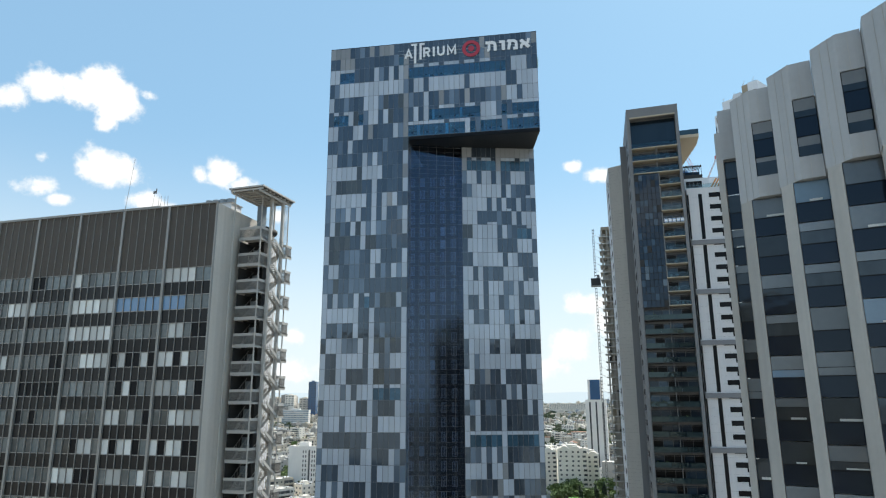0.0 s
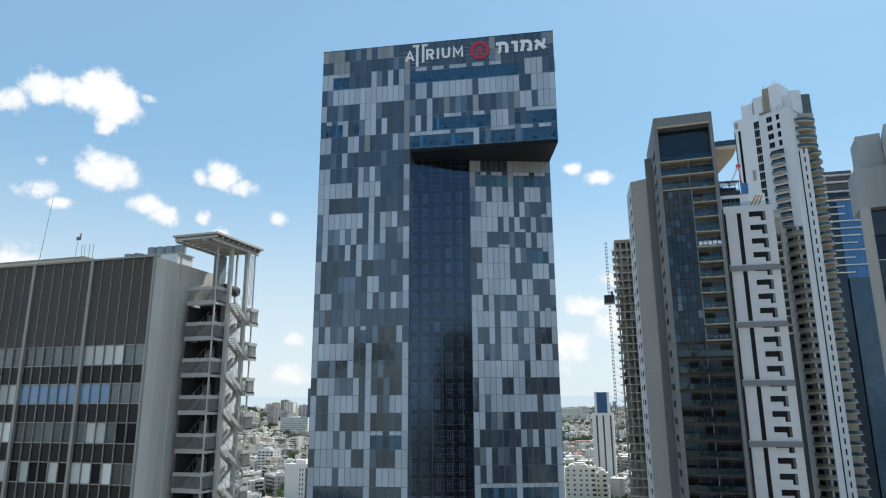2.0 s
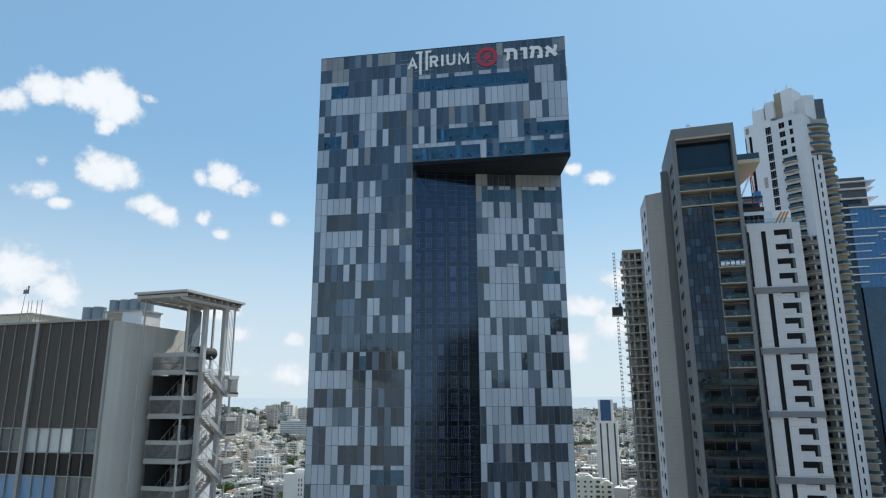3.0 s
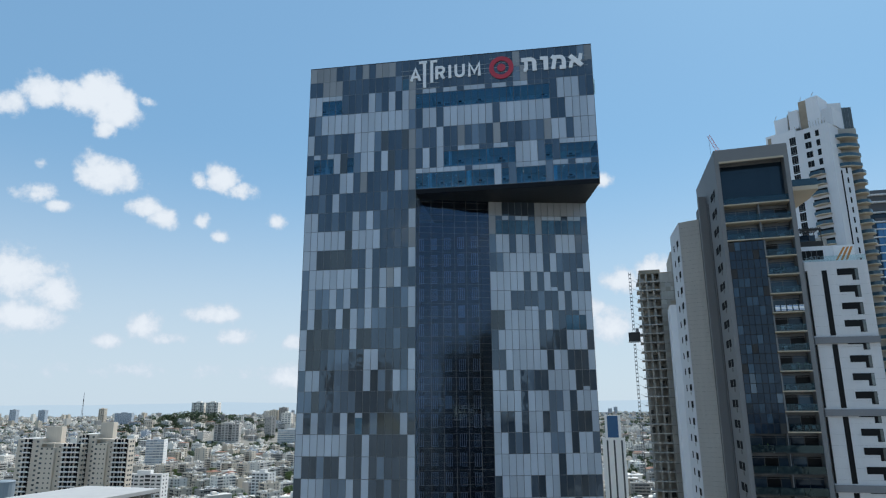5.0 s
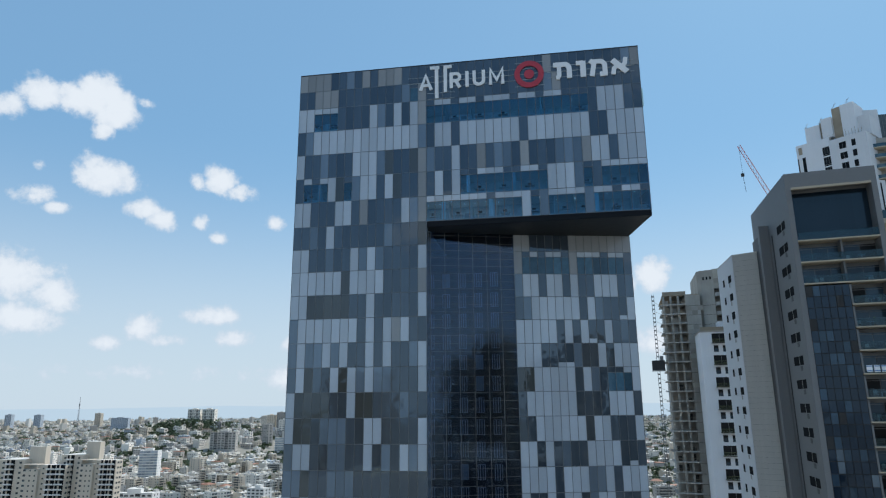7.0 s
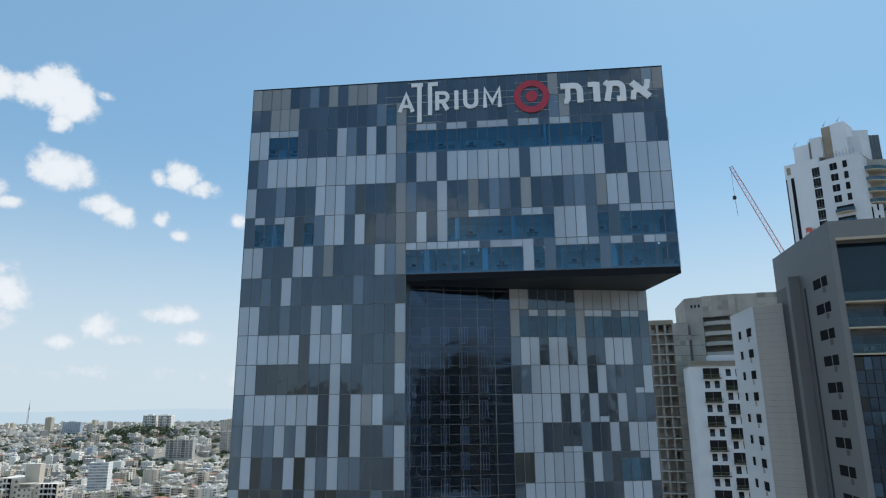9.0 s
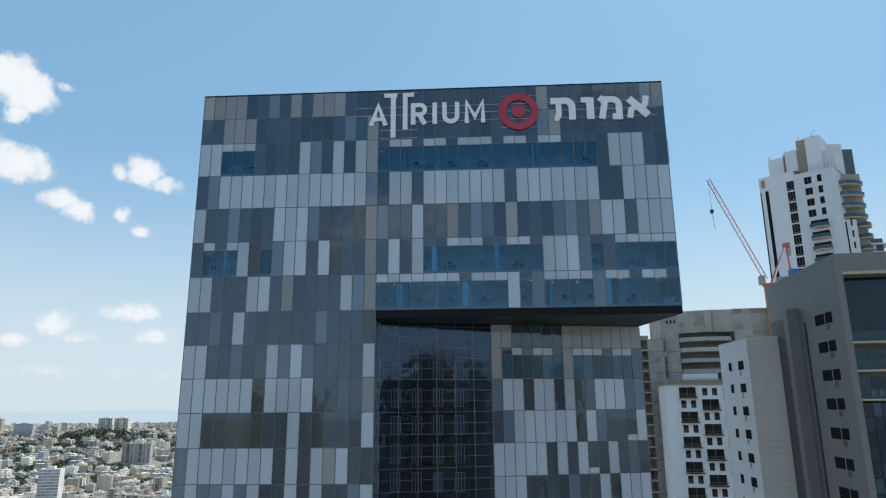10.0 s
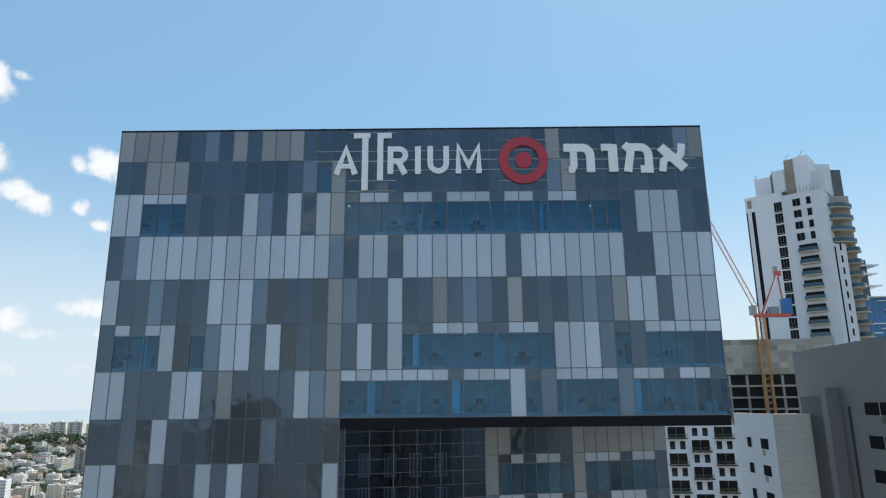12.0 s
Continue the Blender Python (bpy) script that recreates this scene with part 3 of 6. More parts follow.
# parapet cap and side walls of the upper block
part("coping", Build().prism(slab_of(FRONT - 0.1, FRONT + 36, X0 - 0.03, -0.03), 157.86, 158.0, "fascia"), tower)
part("side_wall", Build().prism([(flank(FRONT + 0.1, 0.12), FRONT + 0.1), (flank(FRONT + 0.1), FRONT + 0.1), (flank(FRONT + 36), FRONT + 36), (flank(FRONT + 36, 0.12), FRONT + 36)], 131.55, 157.86, "mid"), tower)
part("side_wall", box(X0, X0 + 0.12, FRONT + 0.1, FRONT + 36, 0, 157.86, "mid"), tower)
# the upper block's panels, each of them a part on a shared mesh
shared = {}
for r, row in enumerate(PATTERN):
    z1, z0 = LEVELS[r], LEVELS[r + 1]
    for c, code in enumerate(row):
        key = (code, round(z1 - z0, 2), r in ROOM_ROWS)
        if key not in shared:
            b = Build()
            panel_build(b, 0, WX, 0, z1 - z0, code, 0.0, "office_pane" if r in ROOM_ROWS else "teal")
            shared[key] = b.mesh("panel")
        tilt = pose(X0 + c * WX, FRONT, z0, rnd.uniform(-.25, .25), 0, rnd.uniform(-.3, .3))
        wp = part("window_panel" if code in "Tt" else "panel", shared[key], tower, at=tilt)
        if code in "Tt":
            wp.visible_shadow = False


def leg_panels(rows, x0, first, w, skip=0):
    b = Build()
    for r in range(first, len(LEVELS) - 1):
        z1, z0 = LEVELS[r], LEVELS[r + 1]
        k = r - first
        row = rows[k] if k < len(rows) else "".join(rnd.choice("LLLLDDDMMg") for _ in rows[0])
        if k == 0 and skip:
            z1 = 130.72
        for c, code in enumerate(row):
            panel_build(b, x0 + c * w, x0 + (c + 1) * w, z0, z1, code, rnd.uniform(-.006, .006))
    return b


part("panel_field", leg_panels(LEFT_LEG, X0, 7, WX), tower, at=(0, FRONT, 0), kind="stuff")
part("panel_field", leg_panels(RIGHT_LEG, 0, 7, RW / 15, 1), tower, at=leg_pose, kind="stuff")
# mullion lines
for c in range(NCOL + 1):
    z0 = 0 if c <= 16 else 131.55
    part("mullion", box(-0.03, 0.03, -0.08, 0.1, z0, 157.86, "mullion"), tower, at=(X0 + c * WX, FRONT, 0))
for r, z in enumerate(LEVELS):
    x1 = XR if z > 131.4 else XL
    part("transom", box(X0, x1, -0.07, 0.1, -0.03, 0.03, "mullion"), tower, at=(0, FRONT, z))
    if z < 130:
        part("transom", box(0, RW, -0.07, 0.1, -0.03, 0.03, "mullion"), tower, at=leg_pose @ pose(0, 0, z))
for c in range(16):
    part("mullion", box(-0.03, 0.03, -0.08, 0.1, 0, 130.7, "mullion"), tower, at=leg_pose @ pose(c * RW / 15, 0, 0))
# recessed glass wall between the legs, with an atrium and its windowed back wall behind
SX0, SY0 = XL, 145.4
strip_pose = pose(SX0, SY0, 0, 0, 0, math.degrees(math.atan2(RY - SY0, RX - SX0)))
SW = math.hypot(RY - SY0, RX - SX0)
for k in range(6):
    gp = part("glass_pane", box(0.02, SW / 6 - 0.02, 0, 0.03, 0, 130.75, "strip"), tower, "recessed dark tinted glass", at=strip_pose @ pose(k * SW / 6, 0, 0))
    gp.visible_shadow = False
part("side_wall", box(XL - 0.045, XL, FRONT + 0.1, FRONT + 3.38, 0, 130.7, "mid"), tower)
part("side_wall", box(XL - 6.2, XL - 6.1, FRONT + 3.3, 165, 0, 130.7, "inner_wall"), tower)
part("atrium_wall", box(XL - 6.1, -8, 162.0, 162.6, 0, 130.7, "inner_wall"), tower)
frames_ = {}
for lit in (False, True):
    fr = Build()
    for x in (0, 0.41, 0.82, 1.23):
        fr.box(x, x + 0.1, -0.12, 0, 0, 2.35, "inner_frame")
    fr.box(0, 1.33, -0.06, 0, -0.07, 0, "inner_frame").box(0, 1.33, -0.06, 0, 2.35, 2.42, "inner_frame")
    fr.box(0.05, 1.28, -0.02, 0, 0, 2.35, "inner_lit" if lit else "inner_glass")
    frames_[lit] = fr.mesh("atrium_window")
for fl in range(34):
    z = 127.2 - fl * STOREY
    for k in range(7):
        lit = (fl, k) in ((0, 1), (5, 3), (9, 2), (14, 2), (4, 3), (20, 1))
        part("atrium_window", frames_[lit], tower, at=(-33.95 + k * 2.87, 162.0, z - 2.35))
for k in range(7):
    part("strip_mullion", box(-0.025, 0.025, -0.07, 0, 0, 130.7, "strip_line"), tower, at=strip_pose @ pose(k * SW / 6, 0, 0))
for k in range(107):
    part("strip_transom", box(0, SW, -0.05, 0, -0.018, 0.018, "strip_line"), tower, at=strip_pose @ pose(0, 0, 130.3 - STOREY / 3 * k))

# ---- roof sign ----
SIGN_Y = FRONT - 0.13


def stroke(b, pts, width, key, depth=0.16):
    """A mitred ribbon along points in the facade plane, given thickness."""
    pts = [Vector((p[0], p[1])) for p in pts]
    pts = [p for i, p in enumerate(pts) if i == 0 or (p - pts[i - 1]).length > 1e-4]
    depth += 0.007 * (len(b.f) // 6 % 5)
    base = 0.006 * (len(b.f) // 6 % 5)
    side = []
    for i, p in enumerate(pts):
        d0 = (p - pts[i - 1]).normalized() if i else None
        d1 = (pts[i + 1] - p).normalized() if i + 1 < len(pts) else None
        d = ((d0 or d1) + (d1 or d0)).normalized()
        n_ = Vector((-d.y, d.x))
        k = width / 2 / max(0.62, n_.dot(Vector((-(d1 or d0).y, (d1 or d0).x))))
        side.append((p + n_ * k, p - n_ * k))
    i0 = len(b.v)
    for u, w in side:
        b.v += [(u.x, -depth, u.y), (w.x, -depth, w.y), (u.x, base, u.y), (w.x, base, w.y)]
    s_ = b.slot(key)
    for i in range(len(side) - 1):
        q, r = i0 + 4 * i, i0 + 4 * i + 4
        b.f += [(q, q + 1, r + 1, r), (q + 2, r + 2, r + 3, q + 3), (q, r, r + 2, q + 2), (q + 1, q + 3, r + 3, r + 1)]
        b.m += [s_] * 4
    e = i0 + 4 * (len(side) - 1)
    b.f += [(i0, i0 + 2, i0 + 3, i0 + 1), (e, e + 1, e + 3, e + 2)]
    b.m += [s_] * 2
    return b


def arc(cx, cz, rx, rz, a0, a1, n=12):
    return [(cx + rx * math.cos(radians(a0 + (a1 - a0) * k / n)), cz + rz * math.sin(radians(a0 + (a1 - a0) * k / n))) for k in range(n + 1)]


sign = thing("roof_sign", pose(0, SIGN_Y, -0.2), "white raised sign letters on rails across the parapet", "sign")
ZB, ZT = 153.6, 156.3
ZC = ZB + 0.27
letter = {}
letter["A"] = stroke(stroke(Build(), [(-31.1, ZB), (-30.23, ZT - 0.2), (-29.36, ZB)], 0.56, "sign"), [(-30.85, ZB + 0.8), (-29.6, ZB + 0.8)], 0.45, "sign")
letter["T"] = stroke(stroke(Build(), [(-28.46, 152.05), (-28.46, 157.6)], 0.58, "sign"), [(-29.54, 157.4), (-28.0, 157.4)], 0.5, "sign")
letter["T2"] = stroke(stroke(Build(), [(-27.05, 153.0), (-27.05, 157.6)], 0.56, "sign"), [(-27.33, 157.4), (-26.0, 157.4)], 0.5, "sign")
rb_ = stroke(Build(), [(-26.1, ZB), (-26.1, ZT)], 0.54, "sign")
stroke(rb_, [(-26.1, ZT - 0.25), (-25.3, ZT - 0.25)] + arc(-25.3, ZT - 0.85, 0.6, 0.6, 90, -90, 8) + [(-26.1, ZT - 1.45)], 0.5, "sign")
letter["R"] = stroke(rb_, [(-25.4, ZT - 1.4), (-24.75, ZB)], 0.55, "sign")
letter["I"] = stroke(Build(), [(-23.55, ZB), (-23.55, ZT)], 0.54, "sign")
letter["U"] = stroke(Build(), [(-22.4, ZT), (-22.4, ZB + 1.0)] + arc(-21.66, ZB + 1.0, 0.74, 0.74, 180, 360, 12) + [(-20.92, ZT)], 0.52, "sign")
letter["M"] = stroke(Build(), [(-19.8, ZB), (-19.8, ZT - 0.05), (-18.85, ZB + 0.75), (-17.9, ZT - 0.05), (-17.9, ZB)], 0.54, "sign")
for k_, b_ in letter.items():
    part("letter", b_, sign)
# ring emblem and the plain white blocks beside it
ring = stroke(Build(), arc(-13.75, 154.85, 1.87, 1.87, 0, 360, 40), 0.84, "red")
emblem = thing("ring_emblem", pose(0, SIGN_Y, -0.2), "round dark red ring emblem with a central dot", "emblem")
part("ring", ring, emblem)
part("dot", Build().tube((-13.75, -0.16, 154.85), (-13.75, 0, 154.85), 0.78, "red", 28), emblem)
blocks = thing("sign_blocks", pose(0, SIGN_Y, -0.2), "white raised sign characters beside the red ring", "sign")
b_ = stroke(Build(), [(-9.6, ZB + 0.25), (-9.3, ZB + 0.25), (-9.1, ZB + 0.6), (-9.1, ZT - 0.35)], 0.66, "sign")
stroke(b_, [(-10.0, ZT - 0.3), (-8.3, ZT - 0.3)] + arc(-8.3, ZT - 1.1, 0.75, 0.8, 90, 0, 6) + [(-7.55, ZB)], 0.78, "sign")
part("block", b_, blocks)
part("block", stroke(stroke(Build(), [(-5.45, ZB), (-5.45, ZT)], 0.86, "sign"), [(-6.5, ZT - 0.28), (-5.4, ZT - 0.28)], 0.67, "sign"), blocks)
b_ = stroke(Build(), [(-4.15, ZB), (-3.75, ZT - 0.6), (-4.35, ZT)], 0.74, "sign")
stroke(b_, [(-4.1, ZT - 0.3), (-2.9, ZT - 0.3)] + arc(-2.9, ZT - 1.1, 0.75, 0.8, 90, 0, 6) + [(-2.15, ZB + 0.25), (-2.95, ZB + 0.25)], 0.74, "sign")
part("block", b_, blocks)
b_ = stroke(Build(), [(-1.0, ZT - 0.28), (1.12, ZB + 0.28)], 0.88, "sign")
stroke(b_, [(-0.95, ZB), (-0.8, ZB + 1.0), (-0.2, ZT - 1.2)], 0.66, "sign")
stroke(b_, [(1.0, ZT), (0.85, ZT - 1.0), (0.4, ZB + 1.2)], 0.66, "sign")
part("block", b_, blocks)
rails = thing("sign_rail", pose(0, SIGN_Y, -0.2), "thin pale steel rails that carry the sign letters", "rail")
for x0_, x1_, zs in ((-33.1, -25.9, (155.9, 154.9)), (-30, -25.6, (157.75, 152.0, 153.0)), (-26.3, -12, (155.9, 155.0, 154.0)), (-11, 2.2, (155.9, 154.9, 153.95)), (-16, -11.4, (156.9, 152.9))):
    for z_ in zs:
        part("rail", box(x0_, x1_, 0.005, 0.04, z_ - 0.03, z_ + 0.03, "rail"), rails)


# ---- older office block with brown louvred attic and open steel stairs ----
LB = pose(-31.1, 52.72, 0, 0, 0, -6.3)
block = thing("office_block", LB, "concrete office block with brown louvred attic and ribbon windows", "office block")
LW, LD, LT = 54.0, 8.6, 87.1          # width, depth, roof height
BAY, NB = 5.93, 9                       # bay width and number
LOUV, BACK = 80.2, 0.05                 # foot of the attic and how far its top leans back
part("body", box(-LW, -0.35, 0.35, LD, 0, LOUV, "concrete", top="roof"), block)
part("attic_body", box(-LW, -0.35, BACK + 0.25, LD, LOUV, LT - 0.4, "concrete", top="roof"), block)
gw = Build()
prof = [(0.13, 0), (LD, 0), (LD, LT), (0.13, LT)]
gw.v += [(-0.35, y, z) for y, z in prof] + [(0.0, y, z) for y, z in prof]
s = gw.slot("gable")
n = len(prof)
gw.f += [tuple(reversed(range(n))), tuple(range(n, 2 * n))] + [(k, (k + 1) % n, n + (k + 1) % n, n + k) for k in range(n)]
gw.m += [s] * (n + 2)
part("gable_wall", gw, block, "pale concrete end wall with weather streaks")
lean = math.degrees(math.atan2(BACK, LT - LOUV))
H = math.hypot(LT - LOUV, BACK)
sheet = Build().box(0.0, BAY, 0.0, 0.12, 0, H, "louvre")
for j in range(1, 40):
    x = j * BAY / 40
    sheet.box(x - 0.03, x + 0.03, -0.014, 0.0, 0.02, H - 0.02, "louvre")
sheet = sheet.mesh("louvre_panel")
rib_m = box(-0.14, 0.14, -0.18, 0.1, 0, H, "alu").mesh("attic_rib")
fin_m = box(-0.022, 0.022, -0.09, 0.0, 0, H, "alu").mesh("attic_fin")
for k in range(NB):
    a = pose(-0.02 - (k + 1) * BAY, 0, LOUV, -lean, 0, 0)
    part("louvre_panel", sheet, block, at=a)
    part("attic_rib", rib_m, block, at=a)
    for j in range(1, 6):
        part("attic_fin", fin_m, block, at=a @ pose(j * BAY / 6, 0, 0))
part("attic_rib", box(-0.12, 0.03, -0.1, 0.1, 0, H, "alu"), block, at=pose(0, 0, LOUV, -lean, 0, 0))
part("pier", box(-0.12, 0.03, -0.12, 0.12, 0, LOUV - 0.01, "alu"), block)
FLOOR = 2.94
# panes of each bay: o office glass, w white blind, k dark open pane, b mirrored sky painted blue
BANDS = ["oooooowwwwoo", "bbbbbbbbbooo", "ooooooowwokk", "kwkkwkwwkwoo", "okwkoowwowok", "wwowokoowwww", "wkwwkowkwwkk", "owwoowowowwo", "oowwokowwoko", "wowoowwoowkw"]
PANE = {"o": "office", "w": "blind", "k": "black", "b": "sky_pane"}
br = random.Random(8)
pane_m = {key: box(0.03, (BAY - 0.28) / 6 - 0.03, 0.06, 0.12, -1.5, -0.06, key).mesh("pane") for key in ("office", "blind", "black", "sky_pane")}
pier_m = box(-0.14, 0.14, -0.18, 0.1, 0, LOUV, "alu").mesh("pier")
for k in range(NB):
    x0 = -0.02 - (k + 1) * BAY
    part("pier", pier_m, block, at=(x0, 0, 0))
    for fl in range(12):
        z1 = LOUV - fl * FLOOR
        row = BANDS[fl % 10]
        win = Build()
        pw = (BAY - 0.28) / 6
        for j in range(6):
            xa = 0.14 + j * pw
            xb = xa + pw
            code = row[(6 - 6 * (k % 2) + j) % 12] if k < 2 else (code if j and br.random() < 0.72 else br.choice("oooooowwk"))
            if k == 2 and fl == 1:
                code = "w"
            if k < 5 and fl < 10:
                part("pane", pane_m[PANE[code]], block, at=pose(x0 + xa, br.uniform(0, .02), z1, br.uniform(-.3, .3), 0, br.uniform(-.4, .4)))
            else:
                win.box(xa + 0.03, xb - 0.03, 0.07, 0.12, z1 - 1.5, z1 - 0.06, PANE[code])
            win.box(xa - 0.028, xa + 0.028, -0.06, 0.1, z1 - FLOOR, z1, "alu")
            win.box(xa + 0.03, xb - 0.03, 0.04, 0.12, z1 - FLOOR + 0.03, z1 - 1.57, "spandrel")
        win.box(0.1, BAY - 0.1, -0.02, 0.1, z1 - 1.57, z1 - 1.5, "alu")
        win.box(0.1, BAY - 0.1, -0.02, 0.1, z1 - 0.06, z1, "alu")
        part("window_frame", win, block, at=(x0, 0, 0))
part("coping", box(-LW, 0.02, BACK - 0.2, BACK + 0.25, LT - 0.03, LT + 0.1, "alu"), block)
# plant shed, tanks and poles on the roof
rh = thing("roof_shed", LB @ pose(-6.4, BACK + 2.6, LT - 0.65), "flaking cream rooftop plant shed", "roof shed")
part("wall", Build().box(-30, -3.2, 0, 4, 0, 1.75, "cream").box(-30.1, -3.1, -0.1, 4.1, 1.75, 1.85, "concrete"), rh)
part("lean_to", Build().box(2.4, 5.6, 1.0, 3.0, 0, 1.75, "white").box(2.6, 3.9, 0.96, 1.0, 0.7, 1.7, "formwork"), rh, "white hut with a brown shutter")
part("roof_slab", box(2.3, 5.7, 0.9, 3.1, 1.75, 1.85, "concrete"), rh)
stand = thing("tank_stand", LB @ pose(-5.2, 6.2, LT - 0.45), "low concrete plinth under the roof tanks", "plinth")
part("plinth", Build().box(-0.9, 3.2, -0.6, 0.6, 0, 1.88, "concrete").box(-3.4, -1.1, -0.6, 0.6, 0, 1.43, "concrete"), stand)
tank = thing("water_tank", LB @ pose(-2.6, 6.2, LT + 1.45), "grey cylindrical rooftop water tank", "water tank", "roof tanks")
part("shell", Build().tube((0, 0, 0), (0, 0, 0.95), 0.5, "tank", 18), tank)
part("lid", Build().tube((0, 0, 0.95), (0, 0, 1.0), 0.53, "tank", 18, 0.45), tank)
for x in (-3.55, -4.5, -5.45, -7.0, -7.95):
    copy_thing(tank, LB @ pose(x, 6.2, LT + (1.45 if x > -6 else 1.0)))
for x, y, h in ((-10.4, BACK + 2.2, 2.6), (-13.6, BACK + 1.6, 6.4)):
    an = thing("antenna", LB @ pose(x, y, LT + 0.5), "thin steel rooftop antenna pole", "antenna")
    part("pole", Build().tube((0, 0, -0.9), (0.12 * h, 0, h), 0.035, "alu", 5, 0.015), an)
    if h < 4:
        part("head", Build().box(0.1, 0.5, -0.05, 0.05, h - 0.5, h - 0.2, "anthracite").box(0.45, 0.55, -0.03, 0.03, h - 0.5, h + 0.1, "anthracite"), an)
for x in (-8.8, -8.5, -8.0, -7.6):
    an = thing("roof_pipe", LB @ pose(x, BACK + 1.4, LT), "thin upright rooftop pipe", "pipe", "roof pipes")
    part("pipe", Build().tube((0, 0, -0.4), (0, 0, 1.9), 0.025, "alu", 5), an)

# open steel stairs
ST = pose(-30.55, 54.4, 0, 0, 0, -8.0)
stair = thing("stair_tower", ST, "grey steel escape stair tower with mesh balustrades and flat canopy", "stair tower")
SWD, SDP, STEP = 3.9, 6.2, 2.94
for x, y, r in ((0.35, 0.45, .05), (2.85, 1.85, .055), (3.15, 3.3, .15), (3.55, 5.0, .15), (3.75, 5.9, .05), (0.5, 5.9, .07), (1.9, 5.9, .07)):
    part("post", box(-r, r, -r, r, 0, 88.9, "stairs"), stair, at=(x, y, 0))
canopy = part("canopy", Build().box(-0.15, SWD + 0.3, -0.2, SDP + 0.3, 89.0, 89.16, "stairs"), stair, "flat ribbed canopy roof")
part("canopy_lining", box(0.0, SWD + 0.15, -0.05, SDP + 0.15, 88.94, 88.996, "louvre"), canopy, "dark ribbed sheet lining")
purlin_m = box(0, SWD + 0.2, 0, 0.1, -0.2, 0, "stairs").mesh("purlin")
for j in range(9):
    part("purlin", purlin_m, canopy, at=(-0.05, 0.0 + j * 0.76, 88.937))
for x in (0.2, 2.9, 3.7):
    part("beam", box(x - 0.07, x + 0.07, -0.1, SDP + 0.2, 88.52, 88.735, "stairs"), canopy)


def landing(z, x0, x1, y0, y1):
    """The deck with its edge beams, and the balustrade that stands on it."""
    deck_b = Build().box(x0, x1, y0, y1, z - 0.12, z, "stairs").box(x0, x1, y0 - 0.06, y0 + 0.04, z - 0.32, z + 0.02, "stairs").box(x1 - 0.1, x1, y0 + 0.05, y1, z - 0.32, z + 0.015, "stairs")
    b = Build().box(x0, x1, y0 - 0.05, y0 + 0.03, z + 0.92, z + 1.2, "stairs").box(x1 - 0.1, x1, y0 + 0.04, y1, z + 0.92, z + 1.195, "stairs")
    k = int((x1 - x0) / 0.09)
    for j in range(k + 1):
        x = x0 + j * (x1 - x0 - 0.02) / k
        b.box(x, x + 0.05, y0 - 0.02, y0, z, z + 0.95, "mesh")
    for j in range(int((y1 - y0) / 0.09)):
        b.box(x1 - 0.06, x1 - 0.04, y0 + j * 0.09, y0 + j * 0.09 + 0.05, z, z + 0.95, "mesh")
    b.box(x0 + 0.05, x1 - 0.1, y0 + 0.0, y0 + 0.01, z + 0.45, z + 0.49, "mesh")
    return deck_b.mesh("landing"), b.mesh("balustrade")


front_landing = landing(0, 0.15, 2.95, 1.9, 3.6)
side_landing = landing(0, 2.75, 4.05, 5.3, 6.5)


def flight(x, wide, y0, z0, y1, z1):
    """Two stringers with treads and thin handrails."""
    b = Build()
    for xx in (x, x + wide):
        i = len(b.v)
        for yy, zz in ((y0, z0), (y1, z1)):
            b.v += [(xx, yy, zz - 0.36), (xx + 0.06, yy, zz - 0.36), (xx + 0.06, yy, zz), (xx, yy, zz)]
        ss = b.slot("stairs")
        b.f += [(i, i + 1, i + 5, i + 4), (i + 1, i + 2, i + 6, i + 5), (i + 2, i + 3, i + 7, i + 6), (i + 3, i, i + 4, i + 7), (i, i + 3, i + 2, i + 1), (i + 4, i + 5, i + 6, i + 7)]
        b.m += [ss] * 6
        b.tube((xx + 0.03, y0, z0 + 0.95), (xx + 0.03, y1, z1 + 0.95), 0.025, "stairs", 5)
        for q in range(4):
            t = (q + 0.5) / 4
            b.tube((xx + 0.03, y0 + (y1 - y0) * t, z0 + (z1 - z0) * t), (xx + 0.03, y0 + (y1 - y0) * t, z0 + (z1 - z0) * t + 0.95), 0.015, "stairs", 4)
    for j in range(9):
        t = (j + 0.5) / 9
        b.box(x + 0.06, x + wide, y0 + (y1 - y0) * t - 0.15, y0 + (y1 - y0) * t + 0.15, z0 + (z1 - z0) * t - 0.05, z0 + (z1 - z0) * t - 0.01, "stairs")
    return b


down_a = flight(3.05, 0.75, 3.3, 0, 5.5, -STEP / 2).mesh("flight")
down_b = flight(2.3, 0.6, 5.5, -STEP / 2, 3.3, -STEP).mesh("flight")
inner_a = flight(0.5, 0.8, 2.6, 0, 4.4, STEP / 2).mesh("flight")
inner_bars = Build()
for j in range(9):
    inner_bars.box(1.45 + j * 0.13, 1.49 + j * 0.13, 3.2, 3.23, 0, 1.0, "stairs")
inner_bars.box(1.45, 2.55, 3.19, 3.24, 1.0, 1.06, "stairs")
inner_bars = inner_bars.mesh("inner_rail")
# near-black sheets behind each landing paint the shade inside the lobby
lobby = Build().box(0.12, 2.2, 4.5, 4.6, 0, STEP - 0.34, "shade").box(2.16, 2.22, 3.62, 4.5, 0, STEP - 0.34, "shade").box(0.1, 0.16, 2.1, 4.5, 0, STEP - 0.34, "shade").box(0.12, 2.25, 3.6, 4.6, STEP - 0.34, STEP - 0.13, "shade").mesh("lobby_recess")
